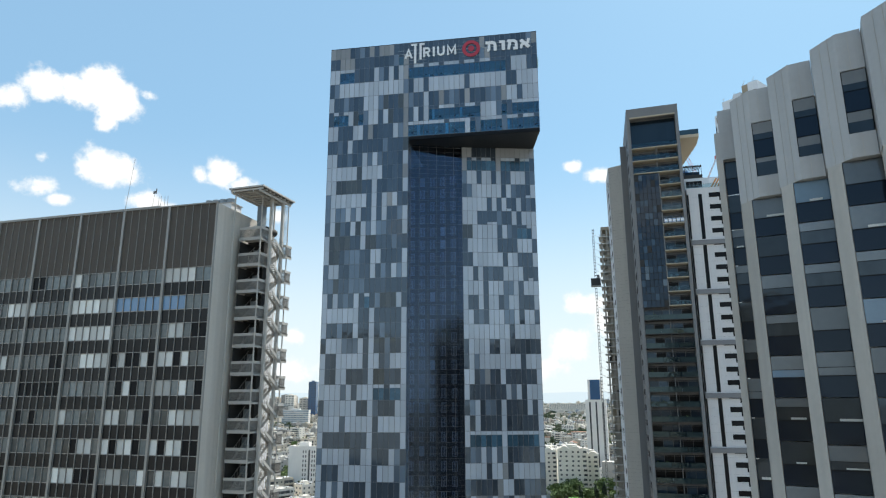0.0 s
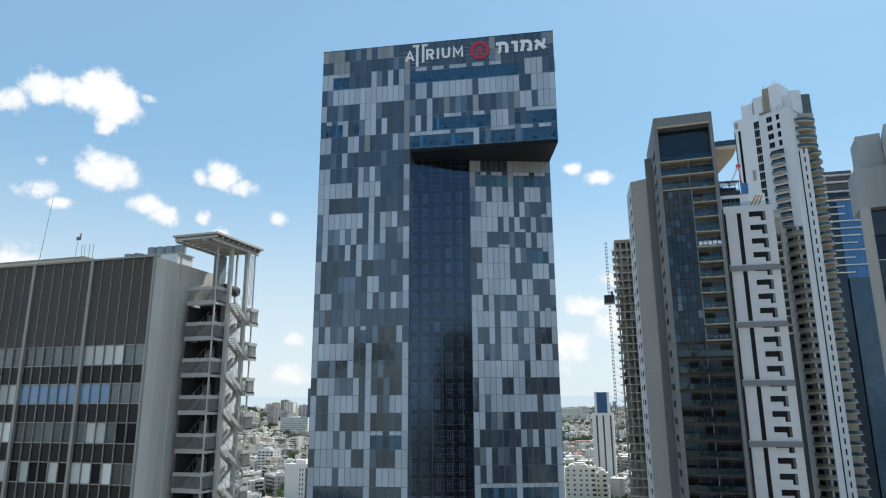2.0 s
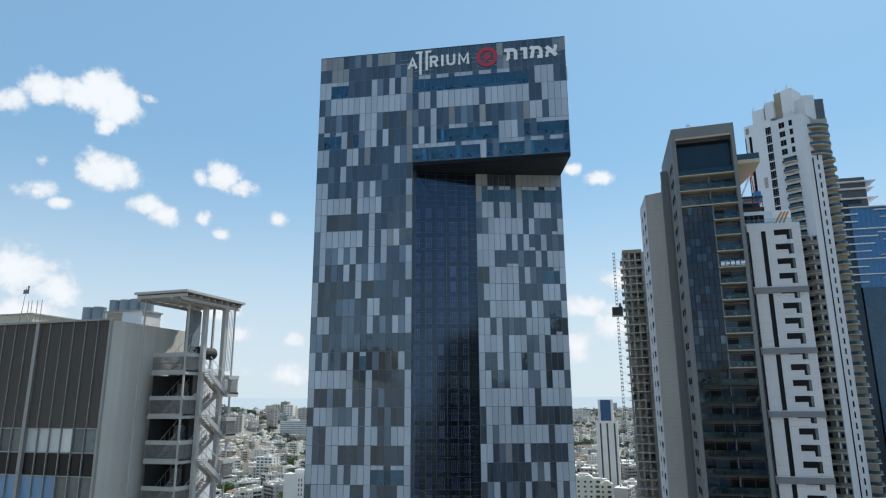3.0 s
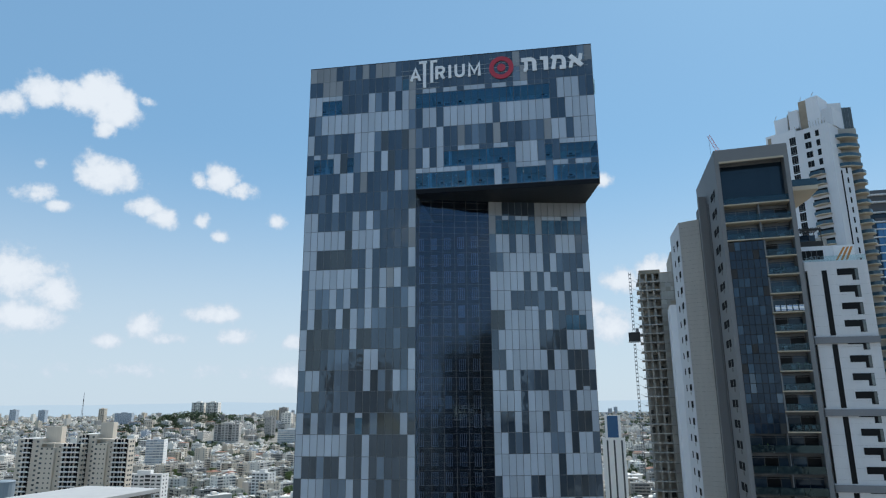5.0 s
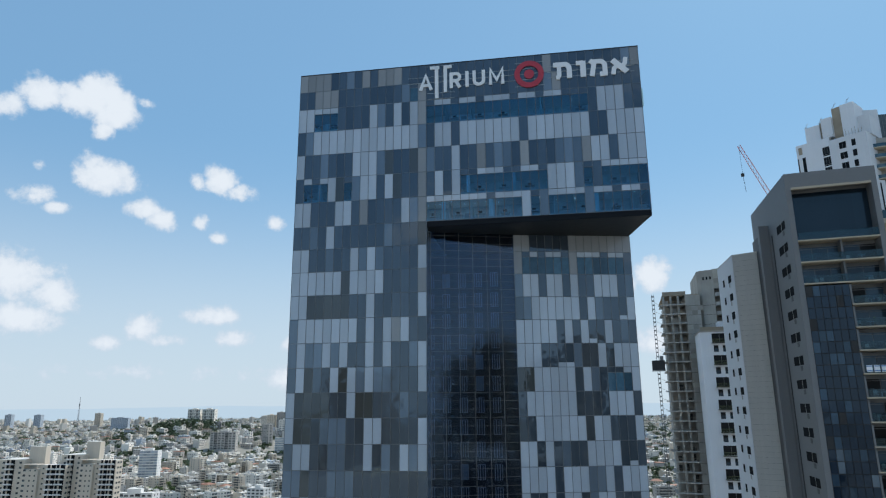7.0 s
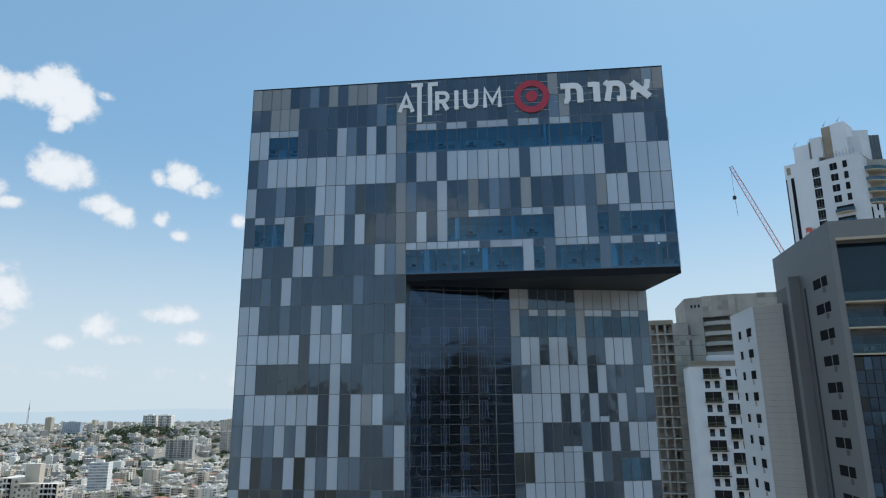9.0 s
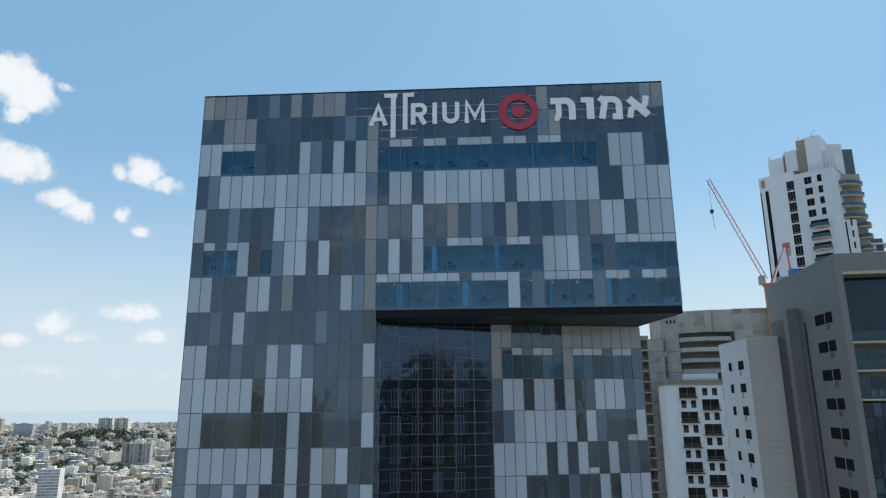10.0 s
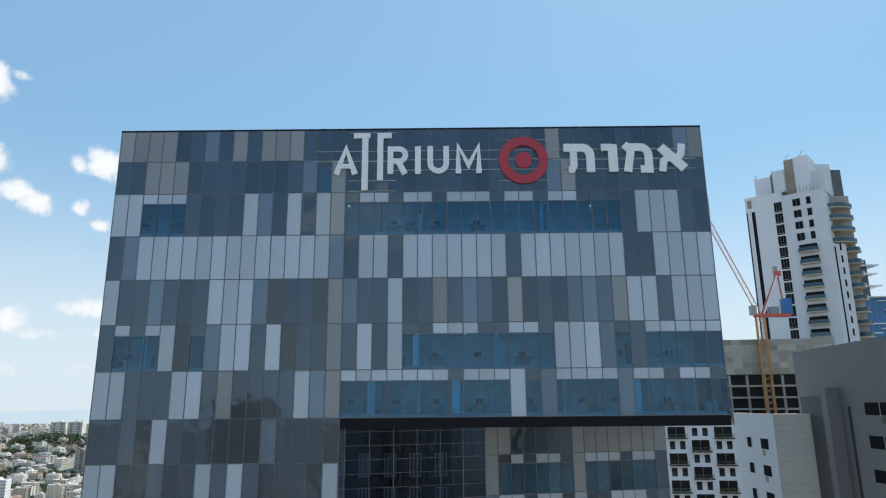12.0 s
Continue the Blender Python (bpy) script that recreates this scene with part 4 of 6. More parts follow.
door_m = box(0.35, 1.25, 4.44, 4.5, 0, 2.1, "tank").mesh("lobby_door")
for fl in range(28):
    z = 83.95 - fl * STEP
    for pair_, zz in ((front_landing, z), (side_landing, z - STEP / 2)):
        part("balustrade", pair_[1], part("landing", pair_[0], stair, at=(0, 0, zz)), "grey mesh balustrade", kind="stuff")
    part("flight", down_a, stair, at=(0, 0, z))
    part("flight", down_b, stair, at=(0, 0, z))
    part("flight", inner_a, stair, at=(0, 0, z - STEP))
    part("inner_rail", inner_bars, stair, at=(0, 0, z - STEP))
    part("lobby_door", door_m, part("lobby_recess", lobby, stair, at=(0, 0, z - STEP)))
part("back_wall", box(0.0, 2.25, 4.62, 6.4, 0, 84.2, "white"), stair, "pale wall behind the stairs")
part("roof_pillar", box(0.35, 1.0, 4.7, 5.6, 84.2, 88.5, "tank"), stair, "grey pillar up to the canopy")
part("roof_flight", flight(1.1, 0.8, 2.4, 83.95, 4.6, 85.9), stair)
part("roof_duct", Build().tube((2.0, 4.2, 85.3), (2.0, 5.9, 85.3), 0.45, "shade", 14), stair, "dark round roof duct")
for j in range(7):
    part("rail_bar", box(2.9 + j * 0.13, 2.93 + j * 0.13, 5.9, 5.93, 84.0, 88.5, "alu"), stair)

# ---- concrete office building with saw-tooth bays, close by ----
fin = thing("finned_office", pose(0, 0, 0), "grey concrete office building with saw-tooth bays and tall piers", "office building")
STEP_V, A1 = Vector((1.82, -4.13)), Vector((19.95, 47.05))
AC, CR = Vector((0.92, -2.02)), Vector((1.45, -0.56))     # chamfer face and window face of a bay
back_v = Vector((0.92, 0.4))
TOPZ, LINT = 91.8, 82.4
far_pts = [A1 + STEP_V * 7, A1 + STEP_V * 7 + back_v * 18, A1 - STEP_V * 0.3 + back_v * 18, A1 - STEP_V * 0.3 + back_v * 1.5]
part("body", Build().prism([(p.x + 1.0, p.y + 0.9) for p in far_pts], 0, 89.5, "concrete", top="roof"), fin)
fr_ = random.Random(21)


def across(p, q, inset, z0, z1, key, thick=0.06):
    """An upright plate along the line p to q, set back to its left by inset."""
    d = (q - p).normalized()
    n_ = Vector((-d.y, d.x))
    a, b_ = p + n_ * inset, q + n_ * inset
    c_, e_ = b_ + n_ * thick, a + n_ * thick
    return [(a.x, a.y), (b_.x, b_.y), (c_.x, c_.y), (e_.x, e_.y)], z0, z1, key


for k in range(0, 7):
    A = A1 + STEP_V * (k - 1)
    C, Rr = A + AC, A + AC + CR
    d = CR.normalized()
    inn = Vector((-d.y, d.x))
    if k:
        # attic bay: chamfered block with cladding sheets and a window
        rr_ = Rr + inn * 2.4
        att = Build().prism([(A.x, A.y), (C.x, C.y), (Rr.x, Rr.y), (rr_.x, rr_.y), ((A + inn * 3.0).x, (A + inn * 3.0).y)], LINT, 84.15, "clad")
        att.prism([(A.x, A.y), (C.x, C.y), (Rr.x, Rr.y), (rr_.x, rr_.y), ((A + inn * 3.0).x, (A + inn * 3.0).y)], 88.85, TOPZ, "clad", top="roof")
        att.prism([(A.x, A.y), (C.x, C.y), ((C + inn * 0.6).x, (C + inn * 0.6).y), ((A + inn * 2).x, (A + inn * 2).y)], 84.15, 88.85, "clad")
        bay_ob = part("attic_bay", att, fin, "grey metal-clad attic bay")
        b = Build()
        b.prism(*across(C, Rr, 0.16, 84.15, 88.85, "black"))
        foot_ = 85.0 + 0.35 * (k % 3 == 1)
        b.prism(*across(C + d * 0.06, Rr - d * 0.04, 0.10, 84.2, foot_, "fin_glass"))
        b.prism(*across(C + d * 0.06, Rr - d * 0.04, 0.10, foot_, 85.72, "fin_grey"))
        b.prism(*across(C + d * 0.06, Rr - d * 0.04, 0.10, 85.8, 87.27, "fin_navy"))
        b.prism(*across(C + d * 0.06, Rr - d * 0.04, 0.10, 87.34, 87.85, "fin_glass"))
        b.prism(*across(C + d * 0.06, Rr - d * 0.04, 0.10, 87.85, 88.8, "fin_grey"))
        part("attic_window", b, bay_ob, "dark attic window with a pale strip")
        # sheet joints stand a little proud
        for t_ in (0.36, 0.7):
            p = A + AC * t_
            part("joint", Build().prism(*across(p, p + AC * 0.012, -0.02, LINT, TOPZ, "concrete")), bay_ob)
        for t_ in (0.45,):
            p = C + CR * t_
            part("joint", Build().prism(*across(p, p + CR * 0.02, -0.02, 88.85, TOPZ, "concrete")), bay_ob)
            part("joint", Build().prism(*across(p, p + CR * 0.02, -0.02, LINT, 84.15, "concrete")), bay_ob)
    else:
        # end bay: a stepped attic, a slim outer pier and a deep window reveal
        e0, e1 = C - d * 0.12, C + CR * 0.26
        b = Build().prism([(e0.x, e0.y), (Rr.x, Rr.y), (Rr.x + 0.6, Rr.y + 2.2), (e0.x + 0.6, e0.y + 2.4)], 87.2, 89.8, "clad", top="roof")
        part("attic_bay", b, fin, "grey metal-clad attic bay")
        u0 = C + d * 0.25 + inn * 0.5
        part("attic_bay", Build().prism([(u0.x, u0.y), (Rr.x + 0.2, Rr.y + 0.5), (Rr.x + 0.8, Rr.y + 2.4), (u0.x + 0.6, u0.y + 2.2)], 89.8, 92.1, "clad", top="roof"), fin, "small stepped-back attic block")
        for pa_, pb_ in ((e0, e1), (C + CR * 0.93, Rr + d * 0.2)):
            part("pier", Build().prism([(pa_.x, pa_.y), (pb_.x, pb_.y), ((pb_ + inn * 1.2).x, (pb_ + inn * 1.2).y), ((pa_ + inn * 1.2).x, (pa_ + inn * 1.2).y)], 0, 87.2, "concrete"), fin)
    # pier below the attic and the recessed window column beside it
    q0, q1 = A + AC * 0.04, A + AC * 0.58
    if k:
        part("pier", Build().prism([(q0.x, q0.y), (q1.x, q1.y), ((q1 + inn * 1.3).x, (q1 + inn * 1.3).y), ((q0 + inn * 1.8).x, (q0 + inn * 1.8).y)], 0, LINT, "concrete"), fin)
    w0, w1 = C + d * (-0.62 if k else 0.3), Rr + d * (0.9 if k else 0.1)
    top_z = LINT if k else 87.2
    for fl in range(22):
        z1 = top_z - fl * 3.2
        b = Build()
        key = fr_.choices(("fin_glass", "fin_pale", "bluish"), (7, 1.6, 1.2))[0]
        cut = fr_.choice((0, 0, 0, 0.35, 0.6))
        if cut and fl:
            b.prism(*across(w0, w1, 0.62, z1 - 1.65 + 1.6 * cut, z1 - 0.04, "fin_pale"))
            b.prism(*across(w0, w1, 0.63, z1 - 1.65, z1 - 1.65 + 1.6 * cut, key))
            b.prism(*across(w0, w1, 0.60, z1 - 1.67 + 1.6 * cut, z1 - 1.63 + 1.6 * cut, "black"))
        else:
            b.prism(*across(w0, w1, 0.62, z1 - 1.65, z1 - 0.04, key))
        if fr_.random() < 0.35:
            b.prism(*across(w0 + (w1 - w0) * 0.3, w0 + (w1 - w0) * fr_.uniform(0.5, 0.9), 0.60, z1 - 1.6, z1 - fr_.uniform(1.4, 1.5), "blind"))
        b.prism(*across(w0, w1, 0.60, z1 - 3.16, z1 - 1.72, "fin_navy", 0.1))
        b.prism(*across(w0, w1, 0.56, z1 - 1.72, z1 - 1.65, "black", 0.1))
        part("window", b, fin)
n0, n1 = Vector((far_pts[3].x + 1.0, far_pts[3].y + 0.9)), Vector((far_pts[2].x + 1.0, far_pts[2].y + 0.9))
nd = (n1 - n0).normalized()
nl = (n1 - n0).length
nturn = math.degrees(math.atan2(nd.y, nd.x))
end_pier = box(-0.35, 0.35, 0.0, 0.5, 0, 88.5, "concrete").mesh("pier")
end_band = Build().box(0, nl, 0.02, 0.12, 0.2, 1.7, "fin_glass").box(0, nl, 0.02, 0.14, 1.75, 3.1, "fin_navy").mesh("window")
for k in range(6):
    part("pier", end_pier, fin, at=pose(n0.x + nd.x * nl * k / 5, n0.y + nd.y * nl * k / 5, 0, 0, 0, nturn))
for fl in range(27):
    part("window", end_band, fin, at=pose(n0.x, n0.y, 1.0 + fl * 3.2, 0, 0, nturn))
part("roof_hut", Build().box(22.6, 25.2, 47.8, 51, 89.5, 92.6, "cream").box(22.2, 25.4, 47.5, 51.2, 92.6, 93.1, "louvre"), fin)

# ---- dark apartment tower with glazed corner ----
DT = pose(25.04, 152.3, 0, 0, 0, -8.0)
apt = thing("apartment_tower", DT, "dark grey apartment tower with glass balconies", "apartment tower")
DWD, DTZ = 12.5, 139.2
LN = Vector((-0.07, 1.0)).normalized()      # the left wall runs slightly askew
D0 = LN * 23.6
part("side_wall", Build().prism([(0, 0), (0.75, 0), (0.75 + D0.x, D0.y), (D0.x, D0.y)], 0, DTZ, "anthracite"), apt, "grey rendered side wall")
part("side_wall", box(DWD - 0.75, DWD, 0, 23, 0, DTZ - 0.004, "anthracite"), apt)
part("roof", Build().prism([(0.75, 0), (DWD - 0.75, 0), (DWD - 0.75, 23), (0.75 + D0.x, 23)], 136.9, DTZ - 0.002, "anthracite", top="roof"), apt)
part("core", Build().prism([(0.75, 2.6), (DWD - 0.75, 2.6), (DWD - 0.75, 22.8), (0.75 + D0.x, 22.8)], 0, 136.9, "anthracite"), apt)
part("lintel", box(0.75, DWD - 0.75, 0.0, 0.35, 136.55, 136.9, "sand"), apt)
DF, FL0 = 3.36, 128.4
rail_full = box(0.8, DWD - 0.8, 0.03, 0.07, 0.0, 1.15, "rail_glass").mesh("balcony_rail")
rail_half = box(7.0, DWD - 0.8, 0.03, 0.07, 0.0, 1.15, "rail_glass").mesh("balcony_rail")
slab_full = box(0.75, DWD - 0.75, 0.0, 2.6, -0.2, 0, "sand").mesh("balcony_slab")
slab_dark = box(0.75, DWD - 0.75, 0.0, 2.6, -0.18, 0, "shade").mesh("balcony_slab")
rail_low = box(0.82, 4.4, 0.03, 0.07, 0.0, 1.15, "rail_dark").mesh("balcony_rail")
slab_half = box(6.75, DWD - 0.75, 0.0, 2.6, -0.2, 0, "sand").mesh("balcony_slab")
dr = random.Random(5)


def leaves_small(b, centre, r_):
    """A pot plant's tuft of leaf sheets."""
    for _ in range(26):
        p = centre + Vector((r_.gauss(0, .18), r_.gauss(0, .16), r_.gauss(0, .24)))
        u = Vector((r_.uniform(-1, 1), r_.uniform(-1, 1), r_.uniform(-1, 1))).normalized() * 0.14
        v = u.orthogonal().normalized() * 0.09
        b.poly([p - u, p - v, p + u, p + v], "leaf")


corner_pane = {key: box(0.055, 0.93, 0.06, 0.14, 0.06, DF / 2 - 0.06, key).mesh("pane") for key in ("navy", "navy_light", "navy_pale", "shade")}
for fl in range(39):
    z = FL0 - fl * DF
    if z < 1:
        break
    corner = 3 <= fl < 13
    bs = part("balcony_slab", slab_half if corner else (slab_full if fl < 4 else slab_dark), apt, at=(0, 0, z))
    for j in range(1 if fl < 13 else 3):
        part("balcony_rail", rail_half if corner else (rail_full if fl < 4 else rail_low), bs, "tinted glass balcony rail", at=(j * 3.64, dr.uniform(0, 0.01), 0))
    h = 8.4 if fl == 0 else DF - 0.5
    if corner:
        gl = part("corner_glazing", box(0.75, 6.7, 0.16, 0.3, z - 0.45, z + DF - 0.45, "shade"), apt)
        for j in range(6):
            for q in range(2):
                key = dr.choices(("navy", "navy_light", "navy_pale", "shade"), (7, 2.2, 0.7, 0.4))[0]
                part("pane", corner_pane[key], gl, at=pose(0.78 + j * 0.985, dr.uniform(0, .02), z - 0.42 + q * DF / 2, dr.uniform(-.4, .4), 0, dr.uniform(-.5, .5)))
        part("divider", box(6.7, 6.95, 0.05, 2.6, z, z + DF - 0.45, "anthracite"), apt)
    elif fl:
        part("divider", box(6.55, 6.78, 0.6, 2.6, z, z + DF - 0.2, "anthracite") if fl < 3 else box(6.6, 6.72, 0.1, 2.6, z, z + DF - 0.2, "anthracite"), apt)
    x0 = 7.0 if corner else 0.8
    k = int((DWD - 0.8 - x0) / 1.9)
    for j in range(k):
        pw = (DWD - 0.8 - x0) / k
        xa = x0 + j * pw
        key = dr.choice(("navy", "black", "navy_light")) if fl else "penthouse"
        wn = box(xa + (0.05 if fl else 0), xa + pw - (0.05 if fl else 0), 2.48, 2.56, z + 0.05, z + h - 0.3, key)
        wn.box(xa + 0.05, xa + pw - 0.05, 2.45, 2.48, z + h * 0.8, z + h * 0.8 + 0.08, "anthracite" if fl else "penthouse")
        part("balcony_window", wn, apt)
    for _ in range(dr.choice((1, 2, 3)) if fl else 0):
        xx, yy = dr.uniform(7.2 if corner else 1.2, 10.9), dr.uniform(0.5, 2.0)
        cb_ = Build().box(xx, xx + 0.5, yy, yy + 0.5, z + 0.4, z + 0.45, "stairs").box(xx, xx + 0.5, yy + 0.45, yy + 0.5, z + 0.45, z + 0.95, "stairs")
        for ax, ay in ((0, 0), (0.45, 0), (0, 0.45), (0.45, 0.45)):
            cb_.box(xx + ax, xx + ax + 0.05, yy + ay, yy + ay + 0.05, z, z + 0.4, "stairs")
        part("balcony_chair", cb_, apt)
    for _ in range(dr.choice((0, 1, 2)) if fl > 2 else 0):
        xx = dr.uniform(7.3 if corner else 1.2, 11.2)
        pb_ = Build().tube((xx, 0.5, z), (xx, 0.5, z + 0.4), 0.17, "tile_red", 8, 0.22)
        leaves_small(pb_, Vector((xx, 0.5, z + 0.85)), dr)
        part("balcony_plant", pb_, apt)
    if dr.random() < 0.7 and fl:
        xx = dr.uniform(7.4, 10.5)
        part("balcony_table", Build().box(xx, xx + 0.9, 1.0, 1.6, z + 0.7, z + 0.75, "white").box(xx + 0.4, xx + 0.5, 1.25, 1.35, z, z + 0.7, "white"), apt)
# drying flags on one balcony rail
for j in range(5):
    part("flag", Build().box(7.2 + j * 0.95, 7.95 + j * 0.95, -0.03, -0.02, FL0 - 6 * DF + 0.15, FL0 - 6 * DF + 1.1, "sign").box(7.2 + j * 0.95, 7.95 + j * 0.95, -0.035, -0.03, FL0 - 6 * DF + 0.9, FL0 - 6 * DF + 1.02, "blue_box").box(7.2 + j * 0.95, 7.95 + j * 0.95, -0.035, -0.03, FL0 - 6 * DF + 0.25, FL0 - 6 * DF + 0.37, "blue_box"), apt, "white cloth with blue stripes")
side_win = Build().box(-0.03, 0.02, 2.7, 4.6, 0, 1.35, "void").box(-0.05, -0.01, 4.6, 4.75, -0.1, 1.45, "alu").box(-0.02, 0.02, 4.75, 7.6, 0.0, 1.35, "void").mesh("side_window")
ang = math.degrees(math.atan2(LN.y, LN.x)) - 90
for fl in range(36):
    z = 131.1 - fl * 3.55
    if z < 2:
        break
    part("side_window", side_win, apt, at=pose(0, 0, z, 0, 0, ang))
SF = pose(0, 0, 0, 0, 0, ang)
vent_m = box(-0.04, 0.0, 3.6, 4.5, -0.85, -0.12, "anthracite_dark").mesh("side_vent")
for fl in range(36):
    if 131.1 - fl * 3.55 > 3:
        part("side_vent", vent_m, apt, at=pose(0, 0, 131.1 - fl * 3.55, 0, 0, ang))
part("side_slot", box(-0.03, 0.05, 10.6, 11.2, 0, 132.0, "shade"), apt, at=SF)
part("side_fin", box(-1.5, 0.0, 12.8, 14.2, 0, 134.2, "anthracite"), apt, at=SF)
part("side_bay", box(-0.9, 0.0, 14.2, 21.0, 0, 133.2, "anthracite_dark"), apt, at=SF)
tr_ = Build().prism([(DWD, 2.0), (DWD + 4.6, 2.0), (DWD + 4.4, 8.0), (DWD + 0.3, 30.0), (DWD, 30)], 130.5, 131.3, "sand")
part("terrace", tr_, apt, "cantilevered roof terrace with pale soffit")
part("terrace_rail", Build().box(DWD, DWD + 4.6, 2.0, 2.05, 131.3, 132.6, "glass_rail").box(DWD + 4.55, DWD + 4.6, 2.05, 8, 131.3, 132.6, "glass_rail"), apt)

# ---- plain concrete slab block ----
SL = pose(21.75, 173.3, 0, 0, 0, -1.7)
slab = thing("slab_block", SL, "plain pale concrete apartment slab with small paired windows", "apartment block")
part("body", Build().prism([(0, 0), (9.0, -4.9), (9.0, 12.8), (0, 12.8)], 0, 130.85, "slab_concrete", top="roof"), slab)
part("coping", Build().prism([(-0.08, -0.05), (9.0, -4.98), (9.0, -4.6), (0.3, 0.2), (0.3, 12.85), (-0.08, 12.85)], 130.85, 131.05, "slab_concrete"), slab)
part("side_render", box(-0.06, 0.0, 0.02, 12.75, 0, 130.84, "white"), slab)
slab_win = Build().box(-0.11, -0.05, 0.0, 1.5, 0, 1.35, "void").box(-0.14, -0.06, -0.1, 0.0, -0.1, 1.45, "white").mesh("window")
slab_vent = box(-0.1, -0.05, 1.2, 2.0, -0.85, -0.1, "alu").mesh("vent_panel")
slab_win2 = Build().box(-0.11, -0.05, 0.0, 2.2, 0, 1.35, "void").mesh("window")
for fl in range(37):
    z = 126.4 - fl * 3.45
    if z < 2:
        break
    part("window", slab_win2, slab, at=(0, 2.2, z))
    part("window", slab_win, slab, at=(0, 7.3, z))
    part("vent_panel", slab_vent, slab, at=(0, 2.2, z))
# horizontal board marks across the face
for fl in range(110):
    part("board_line", Build().prism([(0.02, -0.03), (8.98, -4.93), (8.98, -4.88), (0.02, 0.02)], 30.5 + fl * 0.91, 30.512 + fl * 0.91, "shade"), slab)

# ---- white tower with black strip windows ----
WT = pose(38.1, 152.2, 0, 0, 0, -4.0)
wt = thing("white_tower", WT, "white apartment tower with black strip and hook-shaped windows", "apartment tower")
WWD = 10.05
part("body", box(0, WWD, 0, 20, 0, 117.0, "white_stone", top="roof"), wt)
ph = part("penthouse", box(0.1, 9.4, 2.6, 14, 117.0, 120.4, "white", top="roof"), wt)
part("penthouse_window", Build().box(0.4, 4.2, 2.54, 2.6, 117.9, 119.6, "black"), ph)
part("penthouse_frame", Build().box(1.3, 1.36, 2.5, 2.54, 117.9, 119.6, "anthracite").box(2.2, 2.26, 2.5, 2.54, 117.9, 119.6, "anthracite").box(3.1, 3.16, 2.5, 2.54, 117.9, 119.6, "anthracite"), ph)
tr0 = part("terrace_rail", box(0.1, WWD - 0.1, 0.1, 0.13, 117.05, 118.0, "clear_rail"), wt, "clear glass terrace rail")
tr0.visible_shadow = False
sp = Build().box(5.9, 9.3, 2.5, 2.6, 117.4, 120.2, "sign")
for j in range(3):
    i = len(sp.v)
    sp.v += [(6.0 + j * 0.8, 2.48, 117.6), (6.4 + j * 0.8, 2.48, 117.6), (7.9 + j * 0.6, 2.48, 120.0), (7.5 + j * 0.6, 2.48, 120.0)]
    sp.f.append((i, i + 1, i + 2, i + 3))
    sp.m.append(sp.slot("orange"))
part("striped_panel", sp, ph, "white panel with slanting orange stripes")
pg = Build()
for x in (0.4, 2.4, 4.4):
    for y in (3.2, 7.0):
        pg.box(x, x + 0.12, y, y + 0.12, 120.4, 123.9, "shade")
for j in range(12):
    pg.box(0.3 + j * 0.37, 0.42 + j * 0.37, 3.1, 7.2, 123.9, 124.05, "shade")
pg.box(0.3, 4.6, 3.1, 3.2, 123.5, 123.9, "shade").box(0.3, 4.6, 3.1, 3.16, 120.4, 121.5, "shade").box(0.3, 4.6, 6.9, 7.0, 121.2, 123.5, "navy")
part("pergola", pg, ph, "dark steel roof pergola", kind="stuff")
part("barrel", Build().tube((1.4, 8.5, 122.0), (1.4, 8.5, 124.2), 0.8, "blue_box", 16), wt, "blue water barrel")
for z in [103.7 - 12.05 * j for j in range(9)]:
    part("band", box(-0.05, WWD + 0.05, -0.45, 0.0, z - 1.1, z, "band_grey"), wt)
for z0, z1 in [(104.0, 115.4)] + [(103.9 - 12.05 * (j + 1), 102.5 - 12.05 * j) for j in range(8)]:
    part("strip_window", box(0.02, 0.38, -0.04, 0.04, z0, z1, "black"), wt)
    part("strip_window", box(2.65, 3.5, -0.04, 0.04, z0, z1, "black"), wt)
hook = Build().box(5.1, 8.4, -0.04, 0.04, 0, 1.15, "black").box(7.4, 8.4, -0.04, 0.04, -0.95, 0, "black").box(7.9, 8.4, -0.05, -0.03, -0.9, 1.1, "office").mesh("hook_window")
for fl in range(38):
    z = 114.45 - fl * 3.01
    if z > 3:
        part("hook_window", hook, wt, at=(0, 0, z))
for fl in range(64):
    part("course_line", box(0.0, WWD, -0.012, 0.0, 1.2 + fl * 1.8, 1.215 + fl * 1.8, "band_grey"), wt)

# ---- tall white tower with stacked balconies ----
TT = pose(90.0, 315.5, 0, 0, 0, -41.8)
tall = thing("tall_tower", TT, "tall white residential tower with stacked balconies, unfinished on top", "residential tower")
part("wing", box(0, 12.5, 0.0, 22, 0, 205.6, "white", top="concrete_dark"), tall)
part("wing", box(12.5, 25.5, -1.2, 20, 0, 203.6, "white", top="concrete_dark"), tall)
FR = TT.inverted() @ pose(109.6, 302.0, 0)
part("wing", box(0, 6.6, 0, 22, 0, 185.0, "white", top="concrete"), tall, at=FR)
part("wing", box(1.0, 12.0, 3.0, 24, 0, 203.0, "concrete_dark"), tall, at=FR)
# raw roof storeys
part("roof_block", box(3.6, 9.0, 2, 12, 205.6, 212.6, "white", top="concrete"), tall)
part("roof_block", box(9.0, 10.2, 2.6, 12, 205.6, 213.4, "formwork"), tall, "brown raw wall")
part("roof_block", box(10.2, 14.0, 0.6, 10, 205.6, 213.8, "white", top="concrete"), tall)
part("roof_block", box(14.0, 17.2, 2.4, 12, 203.6, 217.6, "formwork", top="concrete"), tall, "brown raw wall")
part("roof_block", box(17.2, 22.0, 1.8, 12, 203.6, 217.7, "white", top="concrete"), tall)
